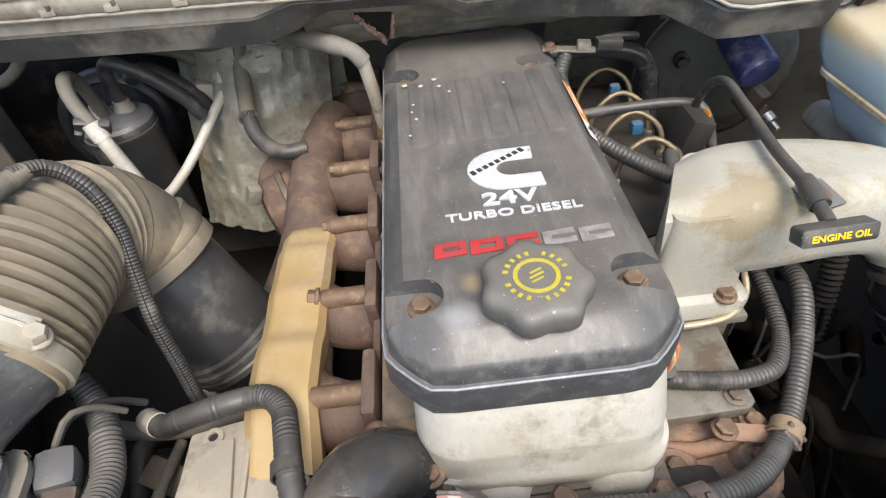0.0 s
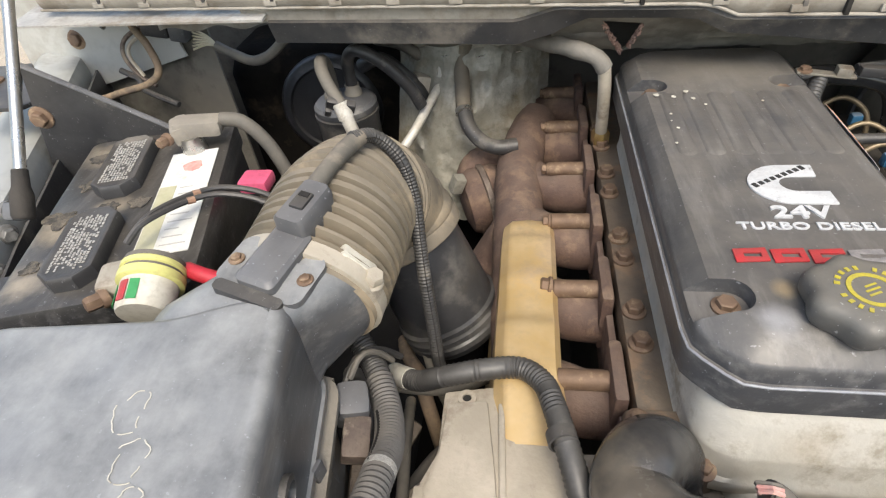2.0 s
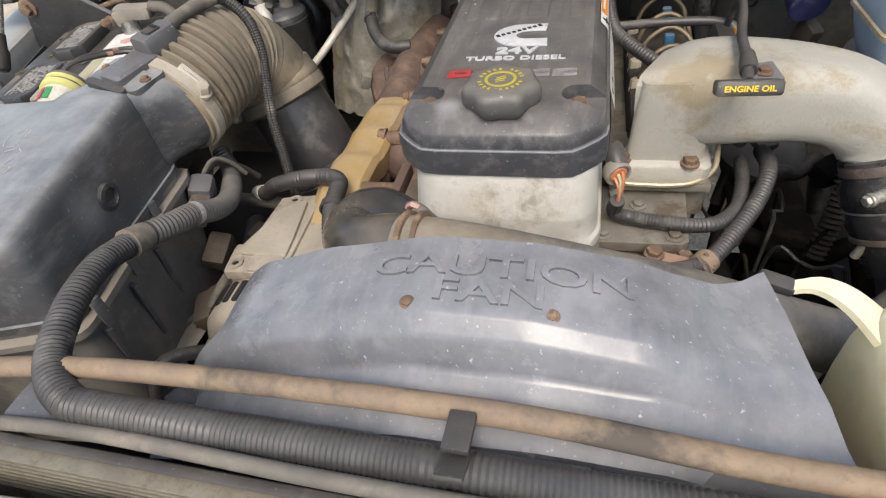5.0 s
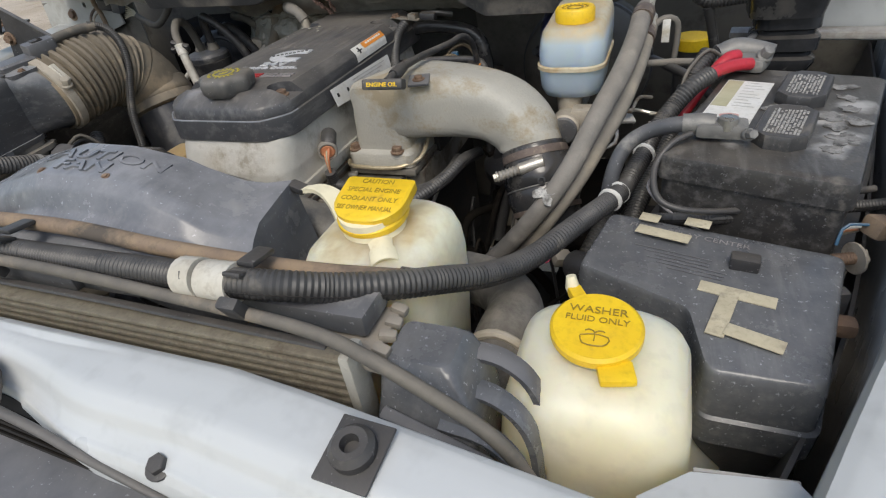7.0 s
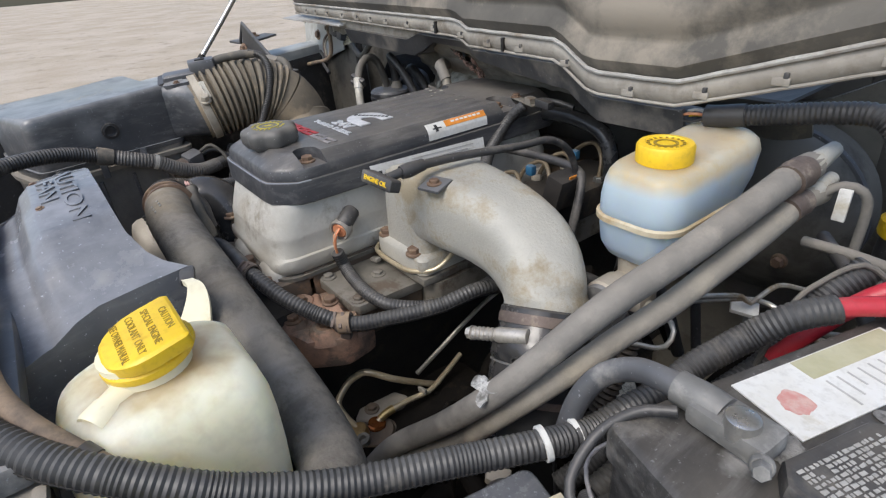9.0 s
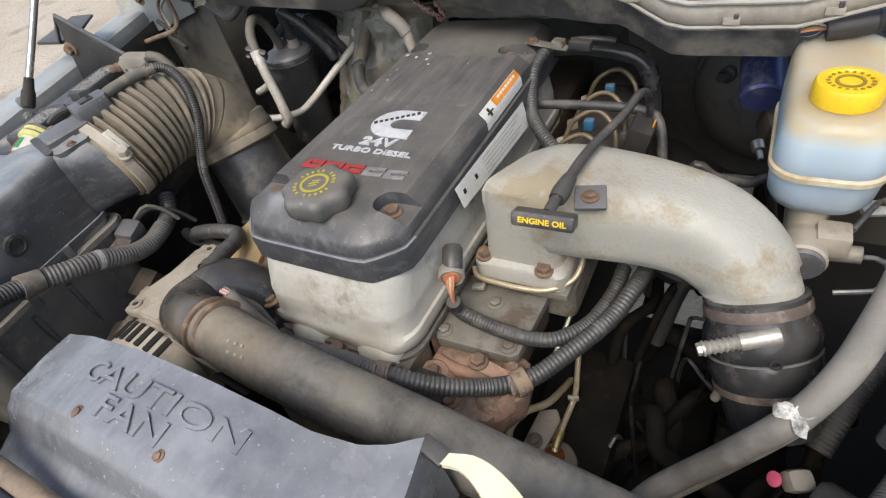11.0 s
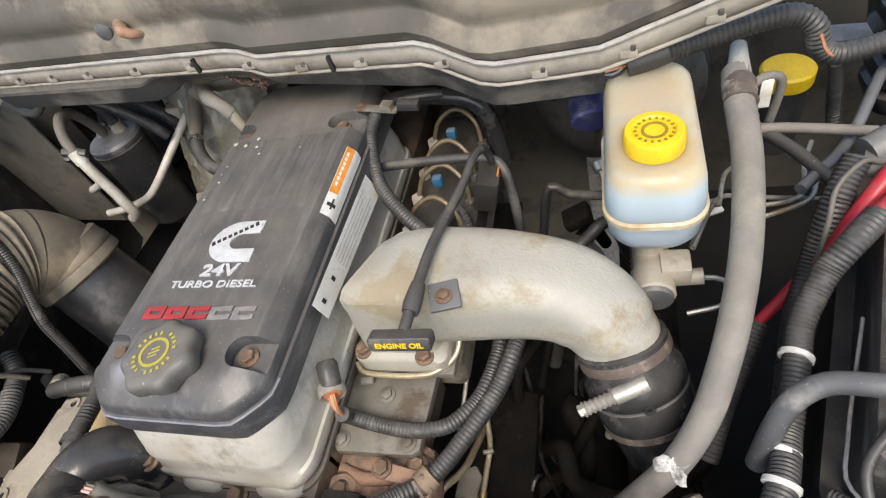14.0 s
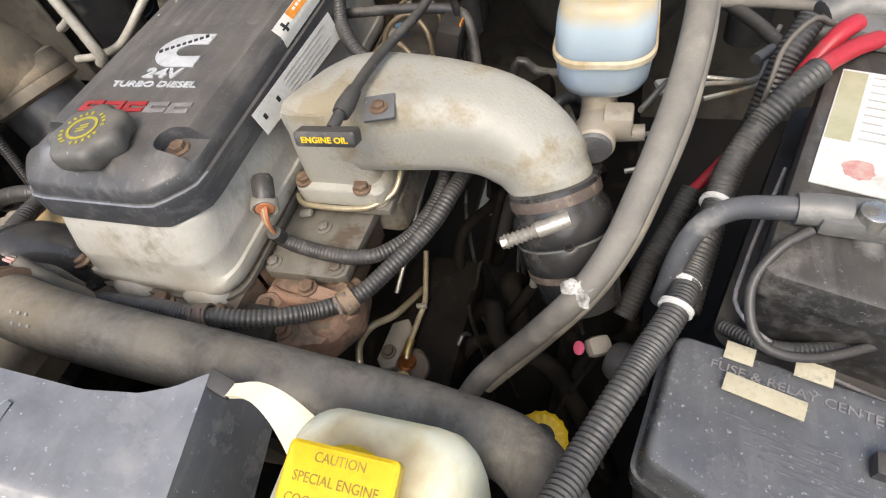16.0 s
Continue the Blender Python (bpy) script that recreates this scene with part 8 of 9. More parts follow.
part("socket", box((-0.746, 0.184, 1.156), (0.024, 0.018, 0.02), 0.006, pose(0, 0, 0, -40, 0, 0)), M_DUSTYBLACK, strut)
part("ball_bolt", bolt((-0.758, 0.186, 1.156), (-1, 0, 0.1), 0.007, 0.016, 1.4), M_LEAD, strut)
part("hinge_base", box((-0.8, 0.47, 1.45), (0.04, 0.04, 0.03), 0.006), M_BLOCK, strut)
fb = thing("fender_brace", (-0.85, 0.4, 1.1), "black steel brace bolted to the fender", "brace")
part("foot", plate([(-0.927, 0.341), (-1.005, 0.478), (-0.94, 0.487), (-0.835, 0.372), (-0.85, 0.346)], 1.187, 1.193, 0.002), M_BLACK, fb)
part("arm", sheet(lambda u, v: Vector((-0.815 + 0.17 * u - 0.05 * v * (1 - u), 0.352 + 0.025 * u, 1.242 - 0.118 * u - (0.16 - 0.08 * u) * v)), 10, 6, 0.006), M_BLACK, fb)
part("arm_lip", tube([(-0.85, 0.346, 1.193), (-0.815, 0.35, 1.243), (-0.73, 0.363, 1.184), (-0.645, 0.375, 1.124)], 0.004, 8, raw=True), M_DUSTYBLACK, fb)
part("brace_bolt", bolt((-0.953, 0.421, 1.193), r=0.011, h=0.011, flange=1.6), M_RUSTBOLT, fb)
part("brace_bolt", bolt((-0.827, 0.348, 1.178), (0.1, -1, 0), 0.01, 0.012, 1.5), M_RUSTBOLT, fb)
slab((-0.715, 0.05, 1.09), (0.05, 0.16, 0.06), M_BLACK, "inner_wall", fb, bevel=0.006, rot=(0, 0, 22))
for y, z in ((0.19, 1.12), (0.14, 1.11)):
    part("brace_bolt", bolt((-0.765 - 0.4 * (y - 0.125), y, z), (1, -0.4, 0), 0.008, 0.011, 1.4), M_LEAD, fb)
heater = thing("heater_box", (-0.75, 0.8, 0.9), "black plastic heater housing at the firewall", "housing")
part("shell", loft([rrect(-0.8 + k, -0.42 - k, 0.74 + k, 0.88, 0.03, z) for z, k in ((0.75, 0.0), (1.05, 0.0), (1.09, 0.015), (1.1, 0.03))]), M_PIT, heater)
part("blower_cover", lathe([(0.1, 0.0), (0.1, 0.012), (0.094, 0.02), (0.08, 0.024), (0.076, 0.02), (0.03, 0.024), (0.0, 0.026)], (-0.6, 0.745, 0.985), (0.1, -1, 0.12), 40), M_CAN, heater, "round black blower cover")
corner = thing("corner_panel", (-0.85, 0.7, 1.1), "white painted corner panel with wires and a rusty bolt", "panel")
pan = part("panel", sheet(lambda u, v: Vector((-1.12 + 0.335 * u - 0.03 * v * u, 0.655 - 0.03 * u + 0.02 * v, 1.05 + 0.09 * u + (0.22 - 0.09 * u) * v)), 20, 10, 0.004), M_FENDER, corner)
# Dark sheet put in for the shaded cavity under the white panel.
part("cavity_sheet", sheet(lambda u, v: Vector((-1.12 + 0.38 * u, 0.668 - 0.03 * u, 0.8 + 0.4 * v)), 10, 6, 0.004), M_FIREWALL, corner, "dark sheet added where a shaded cavity lies")
part("scalloped_edge", sheet(lambda u, v: Vector((-0.8 + 0.27 * u, 0.605, 1.19 + 0.004 * math.sin(21 * u) + (0.046 - 0.004 * math.sin(21 * u)) * v)), 30, 3, 0.003), M_DIRTYWHITE, corner, "dirty white scalloped edge")
cut(pan, lathe([(0.007, -0.05), (0.007, 0.05)], (-0.93, 0.66, 1.19), (0, 1, 0), 18))
part("cowl_edge", sheet(lambda u, v: Vector((-1.0 + 0.42 * u, 0.54 + 0.1 * v - 0.03 * u, 1.228 + 0.01 * v)), 14, 5, 0.003), M_DIRTYWHITE, corner, "dirty white cowl edge")
part("stud", lathe([(0.009, 0), (0.009, 0.004), (0.005, 0.006), (0.005, 0.016)], (-0.7, 0.62, 1.2), (0, -1, 0.1), 14), M_WTAPE, corner, "pale stud")
part("panel_bolt", bolt((-0.994, 0.65, 1.167), (0, -1, 0.2), 0.011, 0.012, 1.5), M_RUSTBOLT, corner)
part("wire", tube([(-0.845, 0.62, 1.25), (-0.855, 0.615, 1.2), (-0.84, 0.61, 1.17), (-0.83, 0.6, 1.13), (-0.85, 0.59, 1.11), (-0.9, 0.58, 1.1), (-0.95, 0.57, 1.09)], 0.006, 10), M_TANHOSE, corner, "dusty tan lead")
part("wire", tube([(-0.8, 0.64, 1.18), (-0.84, 0.63, 1.19), (-0.88, 0.62, 1.175), (-0.89, 0.61, 1.15), (-0.87, 0.6, 1.12), (-0.84, 0.59, 1.105)], 0.0035, 8), M_CRIMP, corner, "pinkish brown lead")
part("wire", tube([(-0.8, 0.638, 1.176), (-0.835, 0.632, 1.183), (-0.872, 0.62, 1.168), (-0.88, 0.61, 1.15), (-0.862, 0.6, 1.118)], 0.003, 8), M_TAN, corner)
part("wire", tube([(-0.9, 0.6, 1.13), (-0.87, 0.595, 1.115), (-0.86, 0.585, 1.1), (-0.8, 0.57, 1.08)], 0.005, 8), M_BLACK, corner)
slab((-0.815, 0.622, 1.19), (0.045, 0.03, 0.026), M_BLACK, "connector", corner, bevel=0.005, rot=(0, 10, 0))
slab((-0.778, 0.62, 1.183), (0.028, 0.028, 0.03), M_DUSTYBLACK, "connector", corner, bevel=0.005, rot=(0, 10, 0))
fr_ = thing("frayed_loom", (-0.62, 0.6, 1.15), "torn grey loom with frayed tan wires under the cowl", "wire loom")
part("sheath", tube([(-0.723, 0.615, 1.158), (-0.695, 0.61, 1.145), (-0.665, 0.605, 1.135), (-0.635, 0.6, 1.142), (-0.605, 0.6, 1.162), (-0.58, 0.6, 1.185)], 0.0078, 12, wob=0.2), M_RUBBER, fr_)
for k in range(7):
    part("strand", tube([(-0.721, 0.615, 1.157), (-0.737, 0.612 + 0.002 * k, 1.161 + 0.0015 * k), (-0.762, 0.61 + 0.003 * k, 1.155 + 0.0045 * k)], 0.0016, 6), M_TAPE, fr_)

pt = thing("battery_terminal", (-0.55, 0.09, 1.14), "striped round battery terminal cap with a red cable", "terminal")
TB, TA = (-0.528, 0.052, 1.152), (-0.1, 0.62, 0.18)
part("cap", lathe([(0.02, 0.002), (0.0215, 0.005), (0.0225, 0.028)], TB, TA, 30), M_WTAPE, pt, "stained white plastic")
part("band", lathe([(0.0242, 0.028), (0.0265, 0.0295), (0.0265, 0.036), (0.0242, 0.0375)], TB, TA, 30), M_PALEYELLOW, pt, "pale yellow band")
part("band", lathe([(0.0242, 0.0395), (0.026, 0.0405), (0.026, 0.0445), (0.0242, 0.046)], TB, TA, 30), M_PALEYELLOW, pt)
part("top", lathe([(0.0242, 0.0375), (0.0245, 0.05), (0.016, 0.054)], TB, TA, 30), M_RUBBER, pt)
for a0, m_ in ((75, M_GREEN), (100, M_REDPRINT), (140, M_GREEN)):
    part("patch", sheet(lambda u, v, a0=a0: Vector(TB) + Vector(TA).normalized() * (0.006 + 0.018 * v) + 0.0228 * (math.cos(radians(a0 + 20 * u)) * Vector((1, 0.16, 0)).normalized() + math.sin(radians(a0 + 20 * u)) * Vector((0, -0.28, 0.96)).normalized()), 4, 3, 0.0005), m_, pt, "coloured print")
slab((-0.56, 0.098, 1.152), (0.06, 0.035, 0.02), M_TAN, "clamp", pt, "grey lead clamp", 0.006, (0, 0, 20))
part("clamp_bolt", bolt((-0.575, 0.075, 1.15), (-0.5, -0.8, 0.2), 0.007, 0.018, 1.3), M_RUSTBOLT, pt)
part("red_cable", tube([(-0.515, 0.105, 1.155), (-0.495, 0.1, 1.152), (-0.46, 0.1, 1.14), (-0.42, 0.12, 1.1)], 0.007, 12), M_RED, pt, "red cable")
for d in (0, 0.012):
    part("wire", tube([(-0.587, 0.132, 1.16), (-0.575, 0.15 + d, 1.17), (-0.555, 0.195 + d, 1.162), (-0.53, 0.215 + d, 1.155), (-0.49, 0.22 + d, 1.14), (-0.45, 0.22 + d, 1.1)], 0.0032, 8), M_BLACK, pt)
    part("ring_mark", tube([(-0.556, 0.193 + d, 1.1625), (-0.551, 0.198 + d, 1.161)], 0.0037, 8, raw=True), M_ORANGE, pt, "rusty orange ring")
slab((-0.53, 0.28, 1.125), (0.035, 0.03, 0.016), M_PINK, "pink_plug", label="pink plastic plug beside the battery", category="plug", bevel=0.005)
gt = thing("battery_terminal", (-0.61, 0.33, 1.15), "grey boxy battery clamp with a thick grey cable", "terminal")
slab((-0.612, 0.335, 1.168), (0.056, 0.03, 0.02), M_GREYDUST, "clamp", gt, bevel=0.007, rot=(0, 6, 16))
slab((-0.634, 0.332, 1.164), (0.022, 0.04, 0.022), M_GREYDUST, "jaw", gt, bevel=0.005, rot=(0, -8, 30))
part("clamp_bolt", bolt((-0.64, 0.312, 1.164), (-0.2, -1, 0.1), 0.006, 0.016, 1.3), M_RUSTBOLT, gt)
part("post", lathe([(0.015, 0), (0.013, 0.02)], (-0.622, 0.325, 1.14), seg=18), M_STEEL, gt)
part("cable", tube([(-0.585, 0.342, 1.172), (-0.56, 0.346, 1.165), (-0.535, 0.345, 1.13), (-0.515, 0.335, 1.07), (-0.5, 0.32, 0.98)], 0.0085, 12), M_RUBBER, gt, "thick grey cable")

# hoses and foil behind the manifold
turbo = thing("turbocharger", (-0.3, 0.54, 0.88), "rust brown turbocharger housing", "turbocharger")
part("housing", lathe([(0.03, 0), (0.05, 0.006), (0.058, 0.02), (0.058, 0.06), (0.05, 0.075), (0.04, 0.08)], (-0.33, 0.53, 0.9), (0.8, 0.3, 0.1), 30), M_RUST, turbo)
part("scroll", tube([(-0.28, 0.56, 0.86), (-0.25, 0.58, 0.9), (-0.27, 0.59, 0.95), (-0.31, 0.58, 0.95), (-0.33, 0.56, 0.91)], (0.03, 0.022), 16), M_RUST, turbo)
part("clamp", lathe([(0.059, 0.035), (0.062, 0.037), (0.062, 0.045), (0.059, 0.047)], (-0.33, 0.53, 0.9), (0.8, 0.3, 0.1), 30), M_CRIMP, turbo)
slab((-0.335, 0.515, 0.955), (0.02, 0.02, 0.03), M_FOIL, "tag", turbo, bevel=0.004, rot=(10, 20, 30))
hh = thing("heater_hoses", (-0.25, 0.55, 1.1), "dusty rubber heater hoses behind the manifold", "hose")
part("hose", tube([(-0.25, 0.62, 1.15), (-0.21, 0.56, 1.165), (-0.17, 0.51, 1.172), (-0.14, 0.49, 1.168), (-0.127, 0.488, 1.152)], (0.0125, 0.0105), 16, wob=0.2), M_ACHOSE, hh)
part("pipe", tube([(-0.128, 0.488, 1.155), (-0.125, 0.49, 1.13), (-0.122, 0.5, 1.09), (-0.12, 0.51, 1.05)], 0.0085, 14), M_TAN, hh, "stained steel pipe")
part("fitting", lathe([(0.01, 0), (0.013, 0.004), (0.013, 0.02), (0.01, 0.024)], (-0.119, 0.518, 1.024), seg=6), M_BRASS, hh, "brass fitting")
part("hose", tube([(-0.30, 0.66, 1.16), (-0.322, 0.66, 1.13), (-0.331, 0.65, 1.095), (-0.328, 0.61, 1.06), (-0.324, 0.582, 1.044)], 0.0125, 14), M_BELLOWS, hh)
part("black_end", tube([(-0.325, 0.588, 1.047), (-0.316, 0.565, 1.03), (-0.295, 0.545, 1.015), (-0.27, 0.535, 1.01), (-0.24, 0.54, 1.01)], 0.0118, 14), M_BLACK, hh, "black rubber end")
part("clip", lathe([(0.0125, 0), (0.0145, 0.001), (0.0145, 0.008), (0.0125, 0.009)], (-0.326, 0.59, 1.048), (0.2, -0.8, -0.45), 18), M_STEEL, hh)
hbk = thing("heat_blanket", (-0.34, 0.62, 0.84), "crumpled silver foil heat blanket behind the manifold", "heat blanket")


def blanket(u, v):
    c = Vector((7 * u, 7 * v, 1))
    fold = abs(noise.noise(c * 0.6)) * 0.012 + abs(noise.noise(c * 1.5)) * 0.008 + abs(noise.noise(c * 3.7)) * 0.002 + abs(noise.noise(c * 8.3)) * 0.0012
    return Vector((-0.47 + 0.24 * u + 0.03 * v, 0.61 + 0.09 * v - 0.05 * math.sin(3.14 * u) + fold, 0.84 + 0.3 * v - 0.02 * (2 * u - 1) ** 2 * v + 0.008 * noise.noise(c * 2)))


part("blanket", sheet(blanket, 60, 50, 0.003), M_FOIL, hbk, smooth=25)
part("hem", tube([blanket(k / 30, 0.97) + Vector((0, -0.004, 0)) for k in range(31)], 0.004, 8, raw=True), M_FOIL, hbk, "folded hem")
for k in range(4):
    part("staple", tube([blanket(0.12 + 0.24 * k, 0.9) + Vector((-0.006, -0.003, 0)), blanket(0.12 + 0.24 * k, 0.9) + Vector((0.006, -0.003, 0.002))], 0.001, 6, raw=True), M_STEEL, hbk)
a2 = thing("ac_hoses", (-0.45, 0.62, 1.08), "black rubber hoses behind the accumulator", "hose")
part("hose", tube([(-0.512, 0.618, 1.075), (-0.51, 0.612, 1.12), (-0.495, 0.597, 1.145), (-0.473, 0.585, 1.15), (-0.44, 0.588, 1.125), (-0.41, 0.595, 1.085), (-0.395, 0.6, 1.05)], 0.0098, 14), M_BLACK, a2)
part("hose", tube([(-0.5, 0.65, 1.1), (-0.465, 0.64, 1.115), (-0.43, 0.64, 1.09), (-0.4, 0.645, 1.04), (-0.4, 0.65, 0.95)], 0.0115, 12), M_BLACK, a2)
part("hose", tube([(-0.48, 0.69, 1.13), (-0.43, 0.68, 1.12), (-0.39, 0.68, 1.08), (-0.37, 0.68, 1.0)], 0.01, 12), M_RUBBER, a2)
slab((-0.4, 0.66, 1.06), (0.04, 0.03, 0.035), M_TAN, "valve", a2, "grey valve block", 0.006, (0, 20, 30))
# alternator wiring and loom
al = thing("alternator_loom", (-0.27, 0.1, 1.0), "corrugated loom with pale tape over the alternator", "wire loom")
part("sheath", tube([(-0.355, 0.125, 0.985), (-0.33, 0.108, 1.0), (-0.305, 0.1, 1.02), (-0.264, 0.104, 1.03), (-0.228, 0.108, 1.03), (-0.208, 0.09, 1.036), (-0.2, 0.067, 1.042), (-0.189, 0.022, 1.046), (-0.178, -0.015, 1.03), (-0.165, -0.045, 0.99)], 0.0105, 14, ridge=0.0009, pitch=0.0038), M_LOOM, al)
part("tape", tube([(-0.362, 0.13, 0.98), (-0.352, 0.122, 0.987), (-0.34, 0.114, 0.994)], 0.0115, 12), M_WTAPE, al, "pale pinkish tape")
part("clip", lathe([(0.0108, -0.006), (0.0125, -0.0055), (0.0125, 0.0055), (0.0108, 0.006)], (-0.193, 0.03, 1.046), (0.2, -0.97, 0.1), 20, ring_only=True), M_BLACK, al)
part("hidden_hose", tube([(-0.42, 0.14, 0.96), (-0.36, 0.12, 0.975), (-0.3, 0.13, 0.96), (-0.25, 0.17, 0.94)], 0.009, 10), M_RUBBER, label="grey hose under the bellows", category="hose")
up = thing("thermostat_plug", (-0.06, -0.02, 1.05), "black sensor plug with red wires by the hose elbow", "plug")
part("body", tube([(-0.068, -0.026, 1.098), (-0.06, -0.028, 1.094), (-0.05, -0.03, 1.08), (-0.044, -0.03, 1.06), (-0.042, -0.026, 1.03)], (0.0075, 0.0105), 14, 0.004, wob=0.35), M_RUBBER, up, "dusty taped wire bundle")
part("shell", tube([(-0.07, -0.025, 1.095), (-0.062, -0.027, 1.09), (-0.053, -0.02, 1.07), (-0.05, -0.018, 1.04)], 0.0085, 12, 0.004, wob=0.2), M_BLACK, up)
for k in range(3):
    part("wire", tube([(-0.074, -0.026 + 0.003 * k, 1.094), (-0.076, -0.029 + 0.003 * k, 1.102), (-0.07, -0.031 + 0.003 * k, 1.107 - 0.001 * k), (-0.063, -0.031 + 0.003 * k, 1.103)], 0.0016, 6), (M_FADERED, M_FADERED, M_RUBBER)[k], up, "faded pink wire")
th = thing("thermostat_housing", (-0.1, 0.04, 0.98), "rusty cast thermostat housing on the head", "housing")
slab((-0.105, 0.045, 1.005), (0.07, 0.06, 0.05), M_HEAD, "body", th, bevel=0.012)
for x, y in ((-0.085, 0.02), (-0.128, 0.06)):
    part("housing_bolt", bolt((x, y, 1.03), r=0.007, h=0.008), M_RUSTBOLT, th)


for x, y, z, w in ((-0.006, -0.0815, 1.1128, 0.005), (0.003, -0.0815, 1.1128, 0.006), (0.011, -0.0815, 1.1124, 0.005), (-0.002, -0.0895, 1.1082, 0.006), (0.007, -0.0895, 1.1078, 0.005), (0.015, -0.0895, 1.1074, 0.006)):
    part("print_mark", box((x, y, z), (0.6 * w, 0.0028, 0.0012), 0.0003, pose(0, 0, 0, 26, 0, -2)), M_CRUST, uh, "rubbed pale print")


# ---- hoses, wires and brackets deep in the bay ----
DEEP = random.Random(5)


def snake(p, q, sag, wave):
    p, q = Vector(p), Vector(q)
    out = []
    for k in range(6):
        t = k / 5
        out.append(p.lerp(q, t) + Vector((wave * DEEP.uniform(-1, 1), wave * DEEP.uniform(-1, 1), -sag * math.sin(math.pi * t) + 0.5 * wave * DEEP.uniform(-1, 1) - (0.12 if k in (0, 5) else 0.0) - (0.05 if p.x > 0 else 0.0))))
    return out


deep = thing("pump_plumbing", (0.38, 0.2, 0.8), "tangle of grimy hoses and pipes under the intake, near-black for shade", "plumbing")
# Mostly M_PIT, so the shade down here is painted in.
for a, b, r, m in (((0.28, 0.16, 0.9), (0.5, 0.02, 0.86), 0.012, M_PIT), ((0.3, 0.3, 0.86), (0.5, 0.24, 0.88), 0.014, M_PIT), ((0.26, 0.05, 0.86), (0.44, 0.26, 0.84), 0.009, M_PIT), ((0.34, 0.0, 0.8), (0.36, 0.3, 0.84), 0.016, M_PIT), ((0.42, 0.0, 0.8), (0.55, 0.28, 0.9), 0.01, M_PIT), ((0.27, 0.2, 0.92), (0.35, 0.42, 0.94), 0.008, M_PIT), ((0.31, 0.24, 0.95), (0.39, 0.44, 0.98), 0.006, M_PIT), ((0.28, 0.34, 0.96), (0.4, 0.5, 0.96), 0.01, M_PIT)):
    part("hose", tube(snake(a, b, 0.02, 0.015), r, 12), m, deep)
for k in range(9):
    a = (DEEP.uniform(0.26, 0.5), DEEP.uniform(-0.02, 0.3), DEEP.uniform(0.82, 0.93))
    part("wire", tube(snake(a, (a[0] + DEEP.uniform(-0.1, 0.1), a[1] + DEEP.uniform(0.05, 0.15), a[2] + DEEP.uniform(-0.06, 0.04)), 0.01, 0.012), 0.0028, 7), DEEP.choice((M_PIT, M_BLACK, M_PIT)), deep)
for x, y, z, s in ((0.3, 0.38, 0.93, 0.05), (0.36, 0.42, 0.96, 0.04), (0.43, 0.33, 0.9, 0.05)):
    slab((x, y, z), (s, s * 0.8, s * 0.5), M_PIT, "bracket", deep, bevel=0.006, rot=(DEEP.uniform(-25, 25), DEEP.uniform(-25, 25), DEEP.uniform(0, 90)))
for a, b, r in (((0.29, 0.33, 1.0), (0.42, 0.45, 1.0), 0.009), ((0.32, 0.29, 0.97), (0.45, 0.36, 0.96), 0.011), ((0.3, 0.46, 1.03), (0.44, 0.48, 1.0), 0.007)):
    part("hose", tube(snake(a, b, 0.015, 0.012), r, 12), M_BLACK, deep)
dl = thing("steering_plumbing", (-0.36, 0.05, 0.82), "grimy hoses and brackets beside the air box", "plumbing")
for a, b, r, m in (((-0.4, -0.16, 0.96), (-0.3, 0.14, 0.9), 0.01, M_RUBBER), ((-0.36, -0.2, 1.0), (-0.26, 0.0, 0.9), 0.008, M_BLACK), ((-0.34, -0.1, 0.92), (-0.42, 0.2, 0.92), 0.011, M_BLACK), ((-0.32, 0.12, 0.93), (-0.4, 0.3, 0.86), 0.009, M_TANHOSE), ((-0.25, -0.16, 0.9), (-0.12, -0.1, 0.92), 0.012, M_BLACK)):
    part("hose", tube(snake(a, b, 0.015, 0.012), r, 12), m, dl)
for x, y, z in ((-0.36, 0.1, 0.92), (-0.345, -0.06, 0.95), (-0.37, 0.02, 0.97)):
    slab((x, y, z), (0.03, 0.045, 0.03), M_HEAD, "bracket", dl, bevel=0.006, rot=(DEEP.uniform(-25, 25), DEEP.uniform(-25, 25), DEEP.uniform(0, 90)))
for k in range(6):
    a = (DEEP.uniform(-0.42, -0.3), DEEP.uniform(-0.12, 0.12), DEEP.uniform(0.88, 0.98))
    part("wire", tube(snake(a, (a[0] + DEEP.uniform(-0.06, 0.06), a[1] + DEEP.uniform(0.05, 0.15), a[2] - 0.03), 0.01, 0.012), 0.0028, 7), DEEP.choice((M_BLACK, M_RUBBER, M_LOOM)), dl)

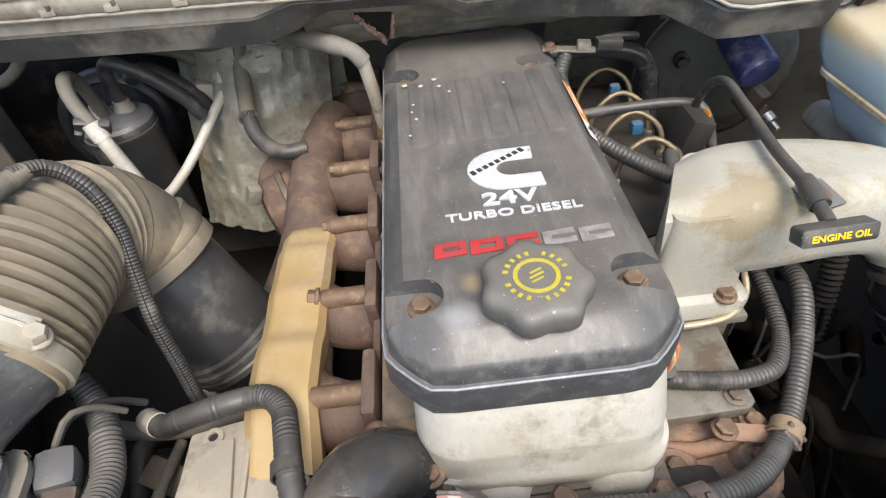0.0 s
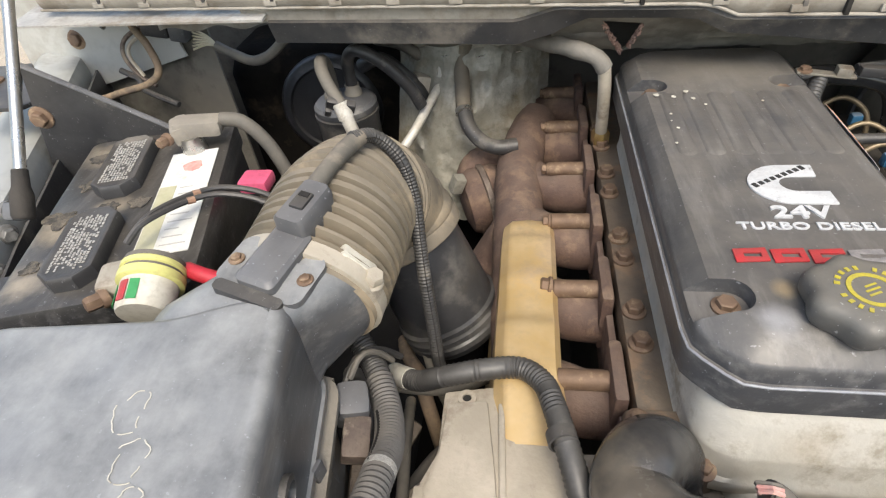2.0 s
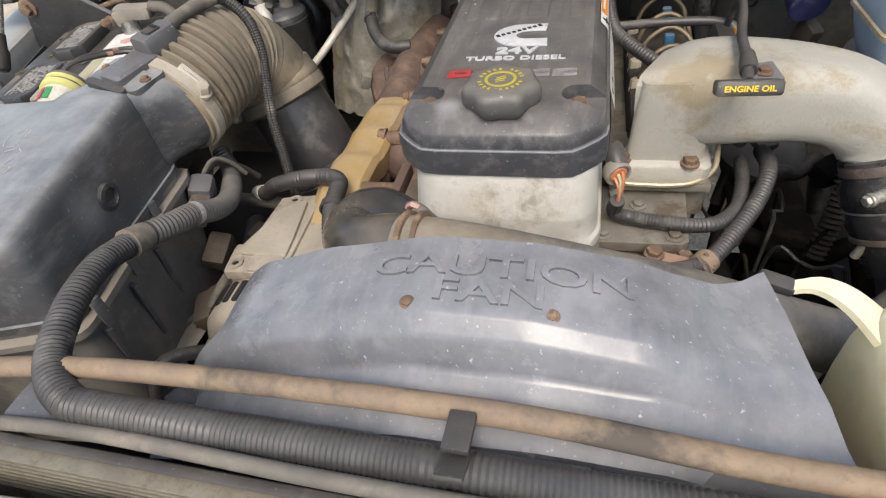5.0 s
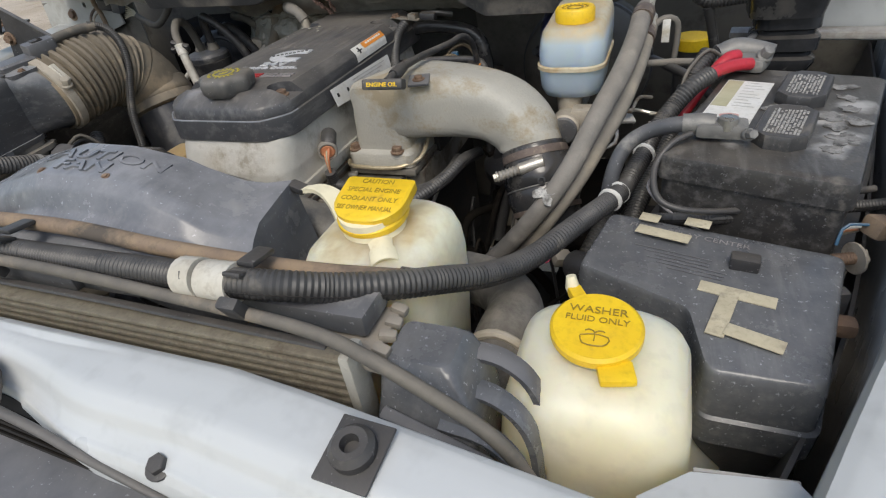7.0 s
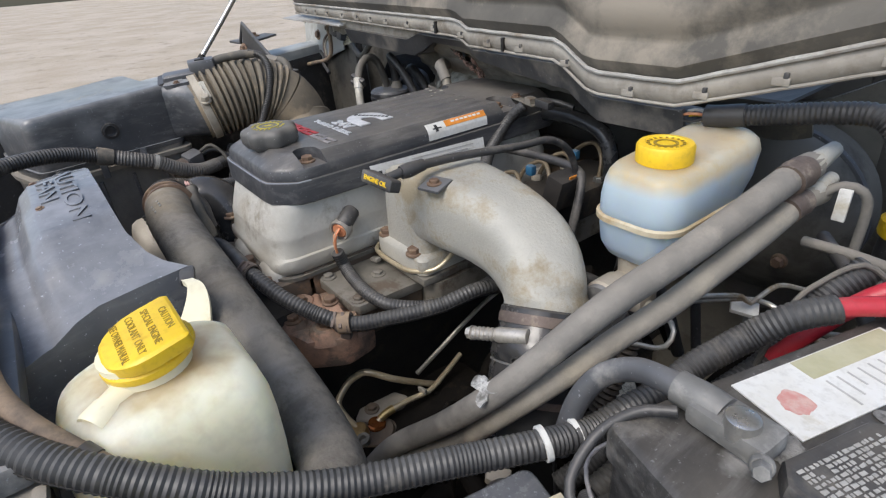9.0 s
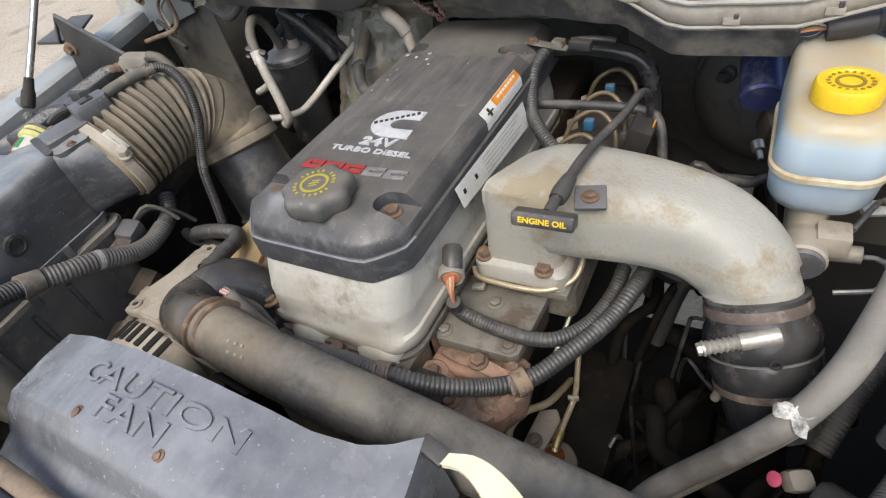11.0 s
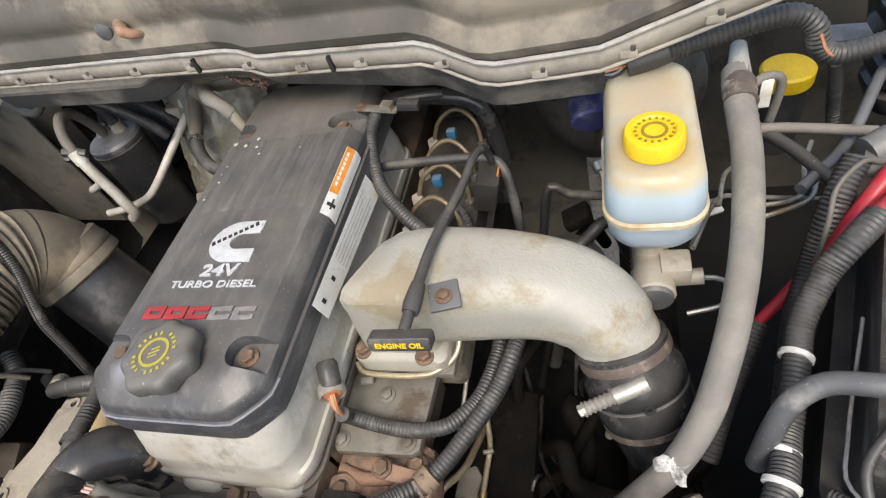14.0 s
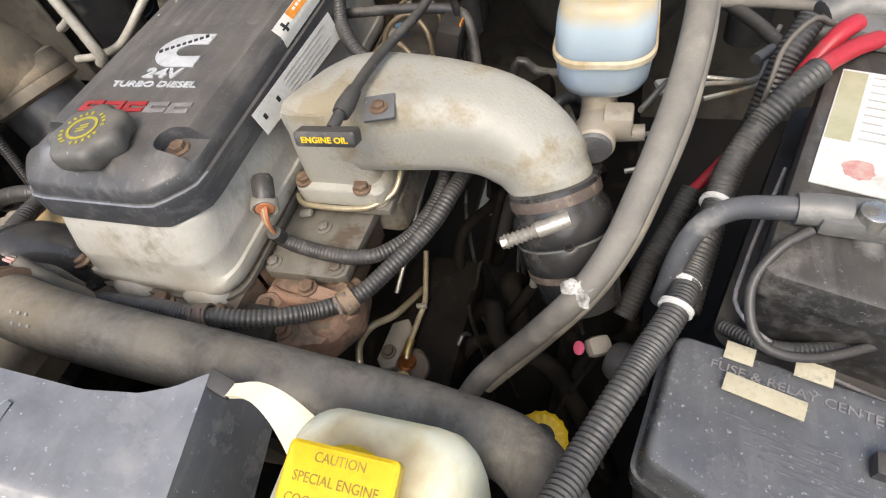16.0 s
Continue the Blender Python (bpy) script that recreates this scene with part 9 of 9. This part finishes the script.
strap = thing("loom_strap", (0.19, 0.05, 0.97), "tan steel strap holding the engine loom to a bolt", "strap")
part("strap", box((0.188, 0.048, 0.977), (0.055, 0.017, 0.0025), 0.001, pose(0, 0, 0, 0, 6, -8)), M_ORANGE, strap)
part("eye", lathe([(0.0122, -0.008), (0.0135, -0.0075), (0.0135, 0.0075), (0.0122, 0.008)], (0.2165, 0.0455, 0.978), (0.6, 0.75, 0.05), 22, ring_only=True), M_TANHOSE, strap)
part("strap_bolt", bolt((0.166, 0.052, 0.98), r=0.0085, h=0.009, flange=1.3), M_RUSTBOLT, strap)
relay = thing("relay_housing", (-0.385, -0.04, 0.98), "dusty grey translucent relay housing beside the air box", "relay")
slab((-0.374, 0.048, 1.048), (0.03, 0.034, 0.034), M_DUSTYBLACK, "housing", relay, bevel=0.009, rot=(10, 15, 20))
slab((-0.364, 0.018, 1.042), (0.024, 0.036, 0.022), M_CRIMP, "socket", relay, bevel=0.004, rot=(10, 15, 10))
part("wire", tube([(-0.378, 0.066, 1.06), (-0.37, 0.085, 1.07), (-0.36, 0.1, 1.055), (-0.352, 0.11, 1.03)], 0.003, 8), M_RUBBER, relay)
part("wire", tube([(-0.385, 0.066, 1.05), (-0.378, 0.09, 1.058), (-0.365, 0.115, 1.04), (-0.35, 0.13, 1.01)], 0.0035, 8), M_LOOM, relay)
box_ = thing("steering_gearbox", (-0.36, -0.06, 0.85), "dusty grey steering gearbox under the air box", "gearbox")
part("case", loft([rrect(-0.4 + k, -0.28 - k, -0.16 + k, 0.02 - k, 0.03, z, 6) for z, k in ((0.8, 0.0), (0.9, 0.0), (0.925, 0.008), (0.935, 0.02), (0.938, 0.035))]), M_GREYDUST, box_)
for x, y in ((-0.37, -0.12), (-0.31, -0.12), (-0.37, -0.02), (-0.31, -0.02)):
    part("case_bolt", bolt((x, y, 0.932), r=0.008, h=0.009, flange=1.3), M_RUSTBOLT, box_)
part("pressure_line", tube([(-0.34, -0.08, 0.93), (-0.335, -0.06, 0.965), (-0.33, -0.01, 0.975), (-0.34, 0.06, 0.96), (-0.35, 0.13, 0.93)], 0.006, 10), M_RUBBER, box_)

slab((0.222, -0.105, 1.112), (0.024, 0.014, 0.008), M_BLACK, "shroud_tab", shr, bevel=0.003, rot=(0, 8, -15))
part("ribbed_hose", tube([(0.44, 0.33, 1.0), (0.44, 0.31, 0.95), (0.437, 0.29, 0.9), (0.43, 0.27, 0.85), (0.42, 0.25, 0.8)], 0.013, 14, ridge=0.004, pitch=0.008), M_RIBHOSE, label="brown ribbed hose hanging under the intake", category="hose")
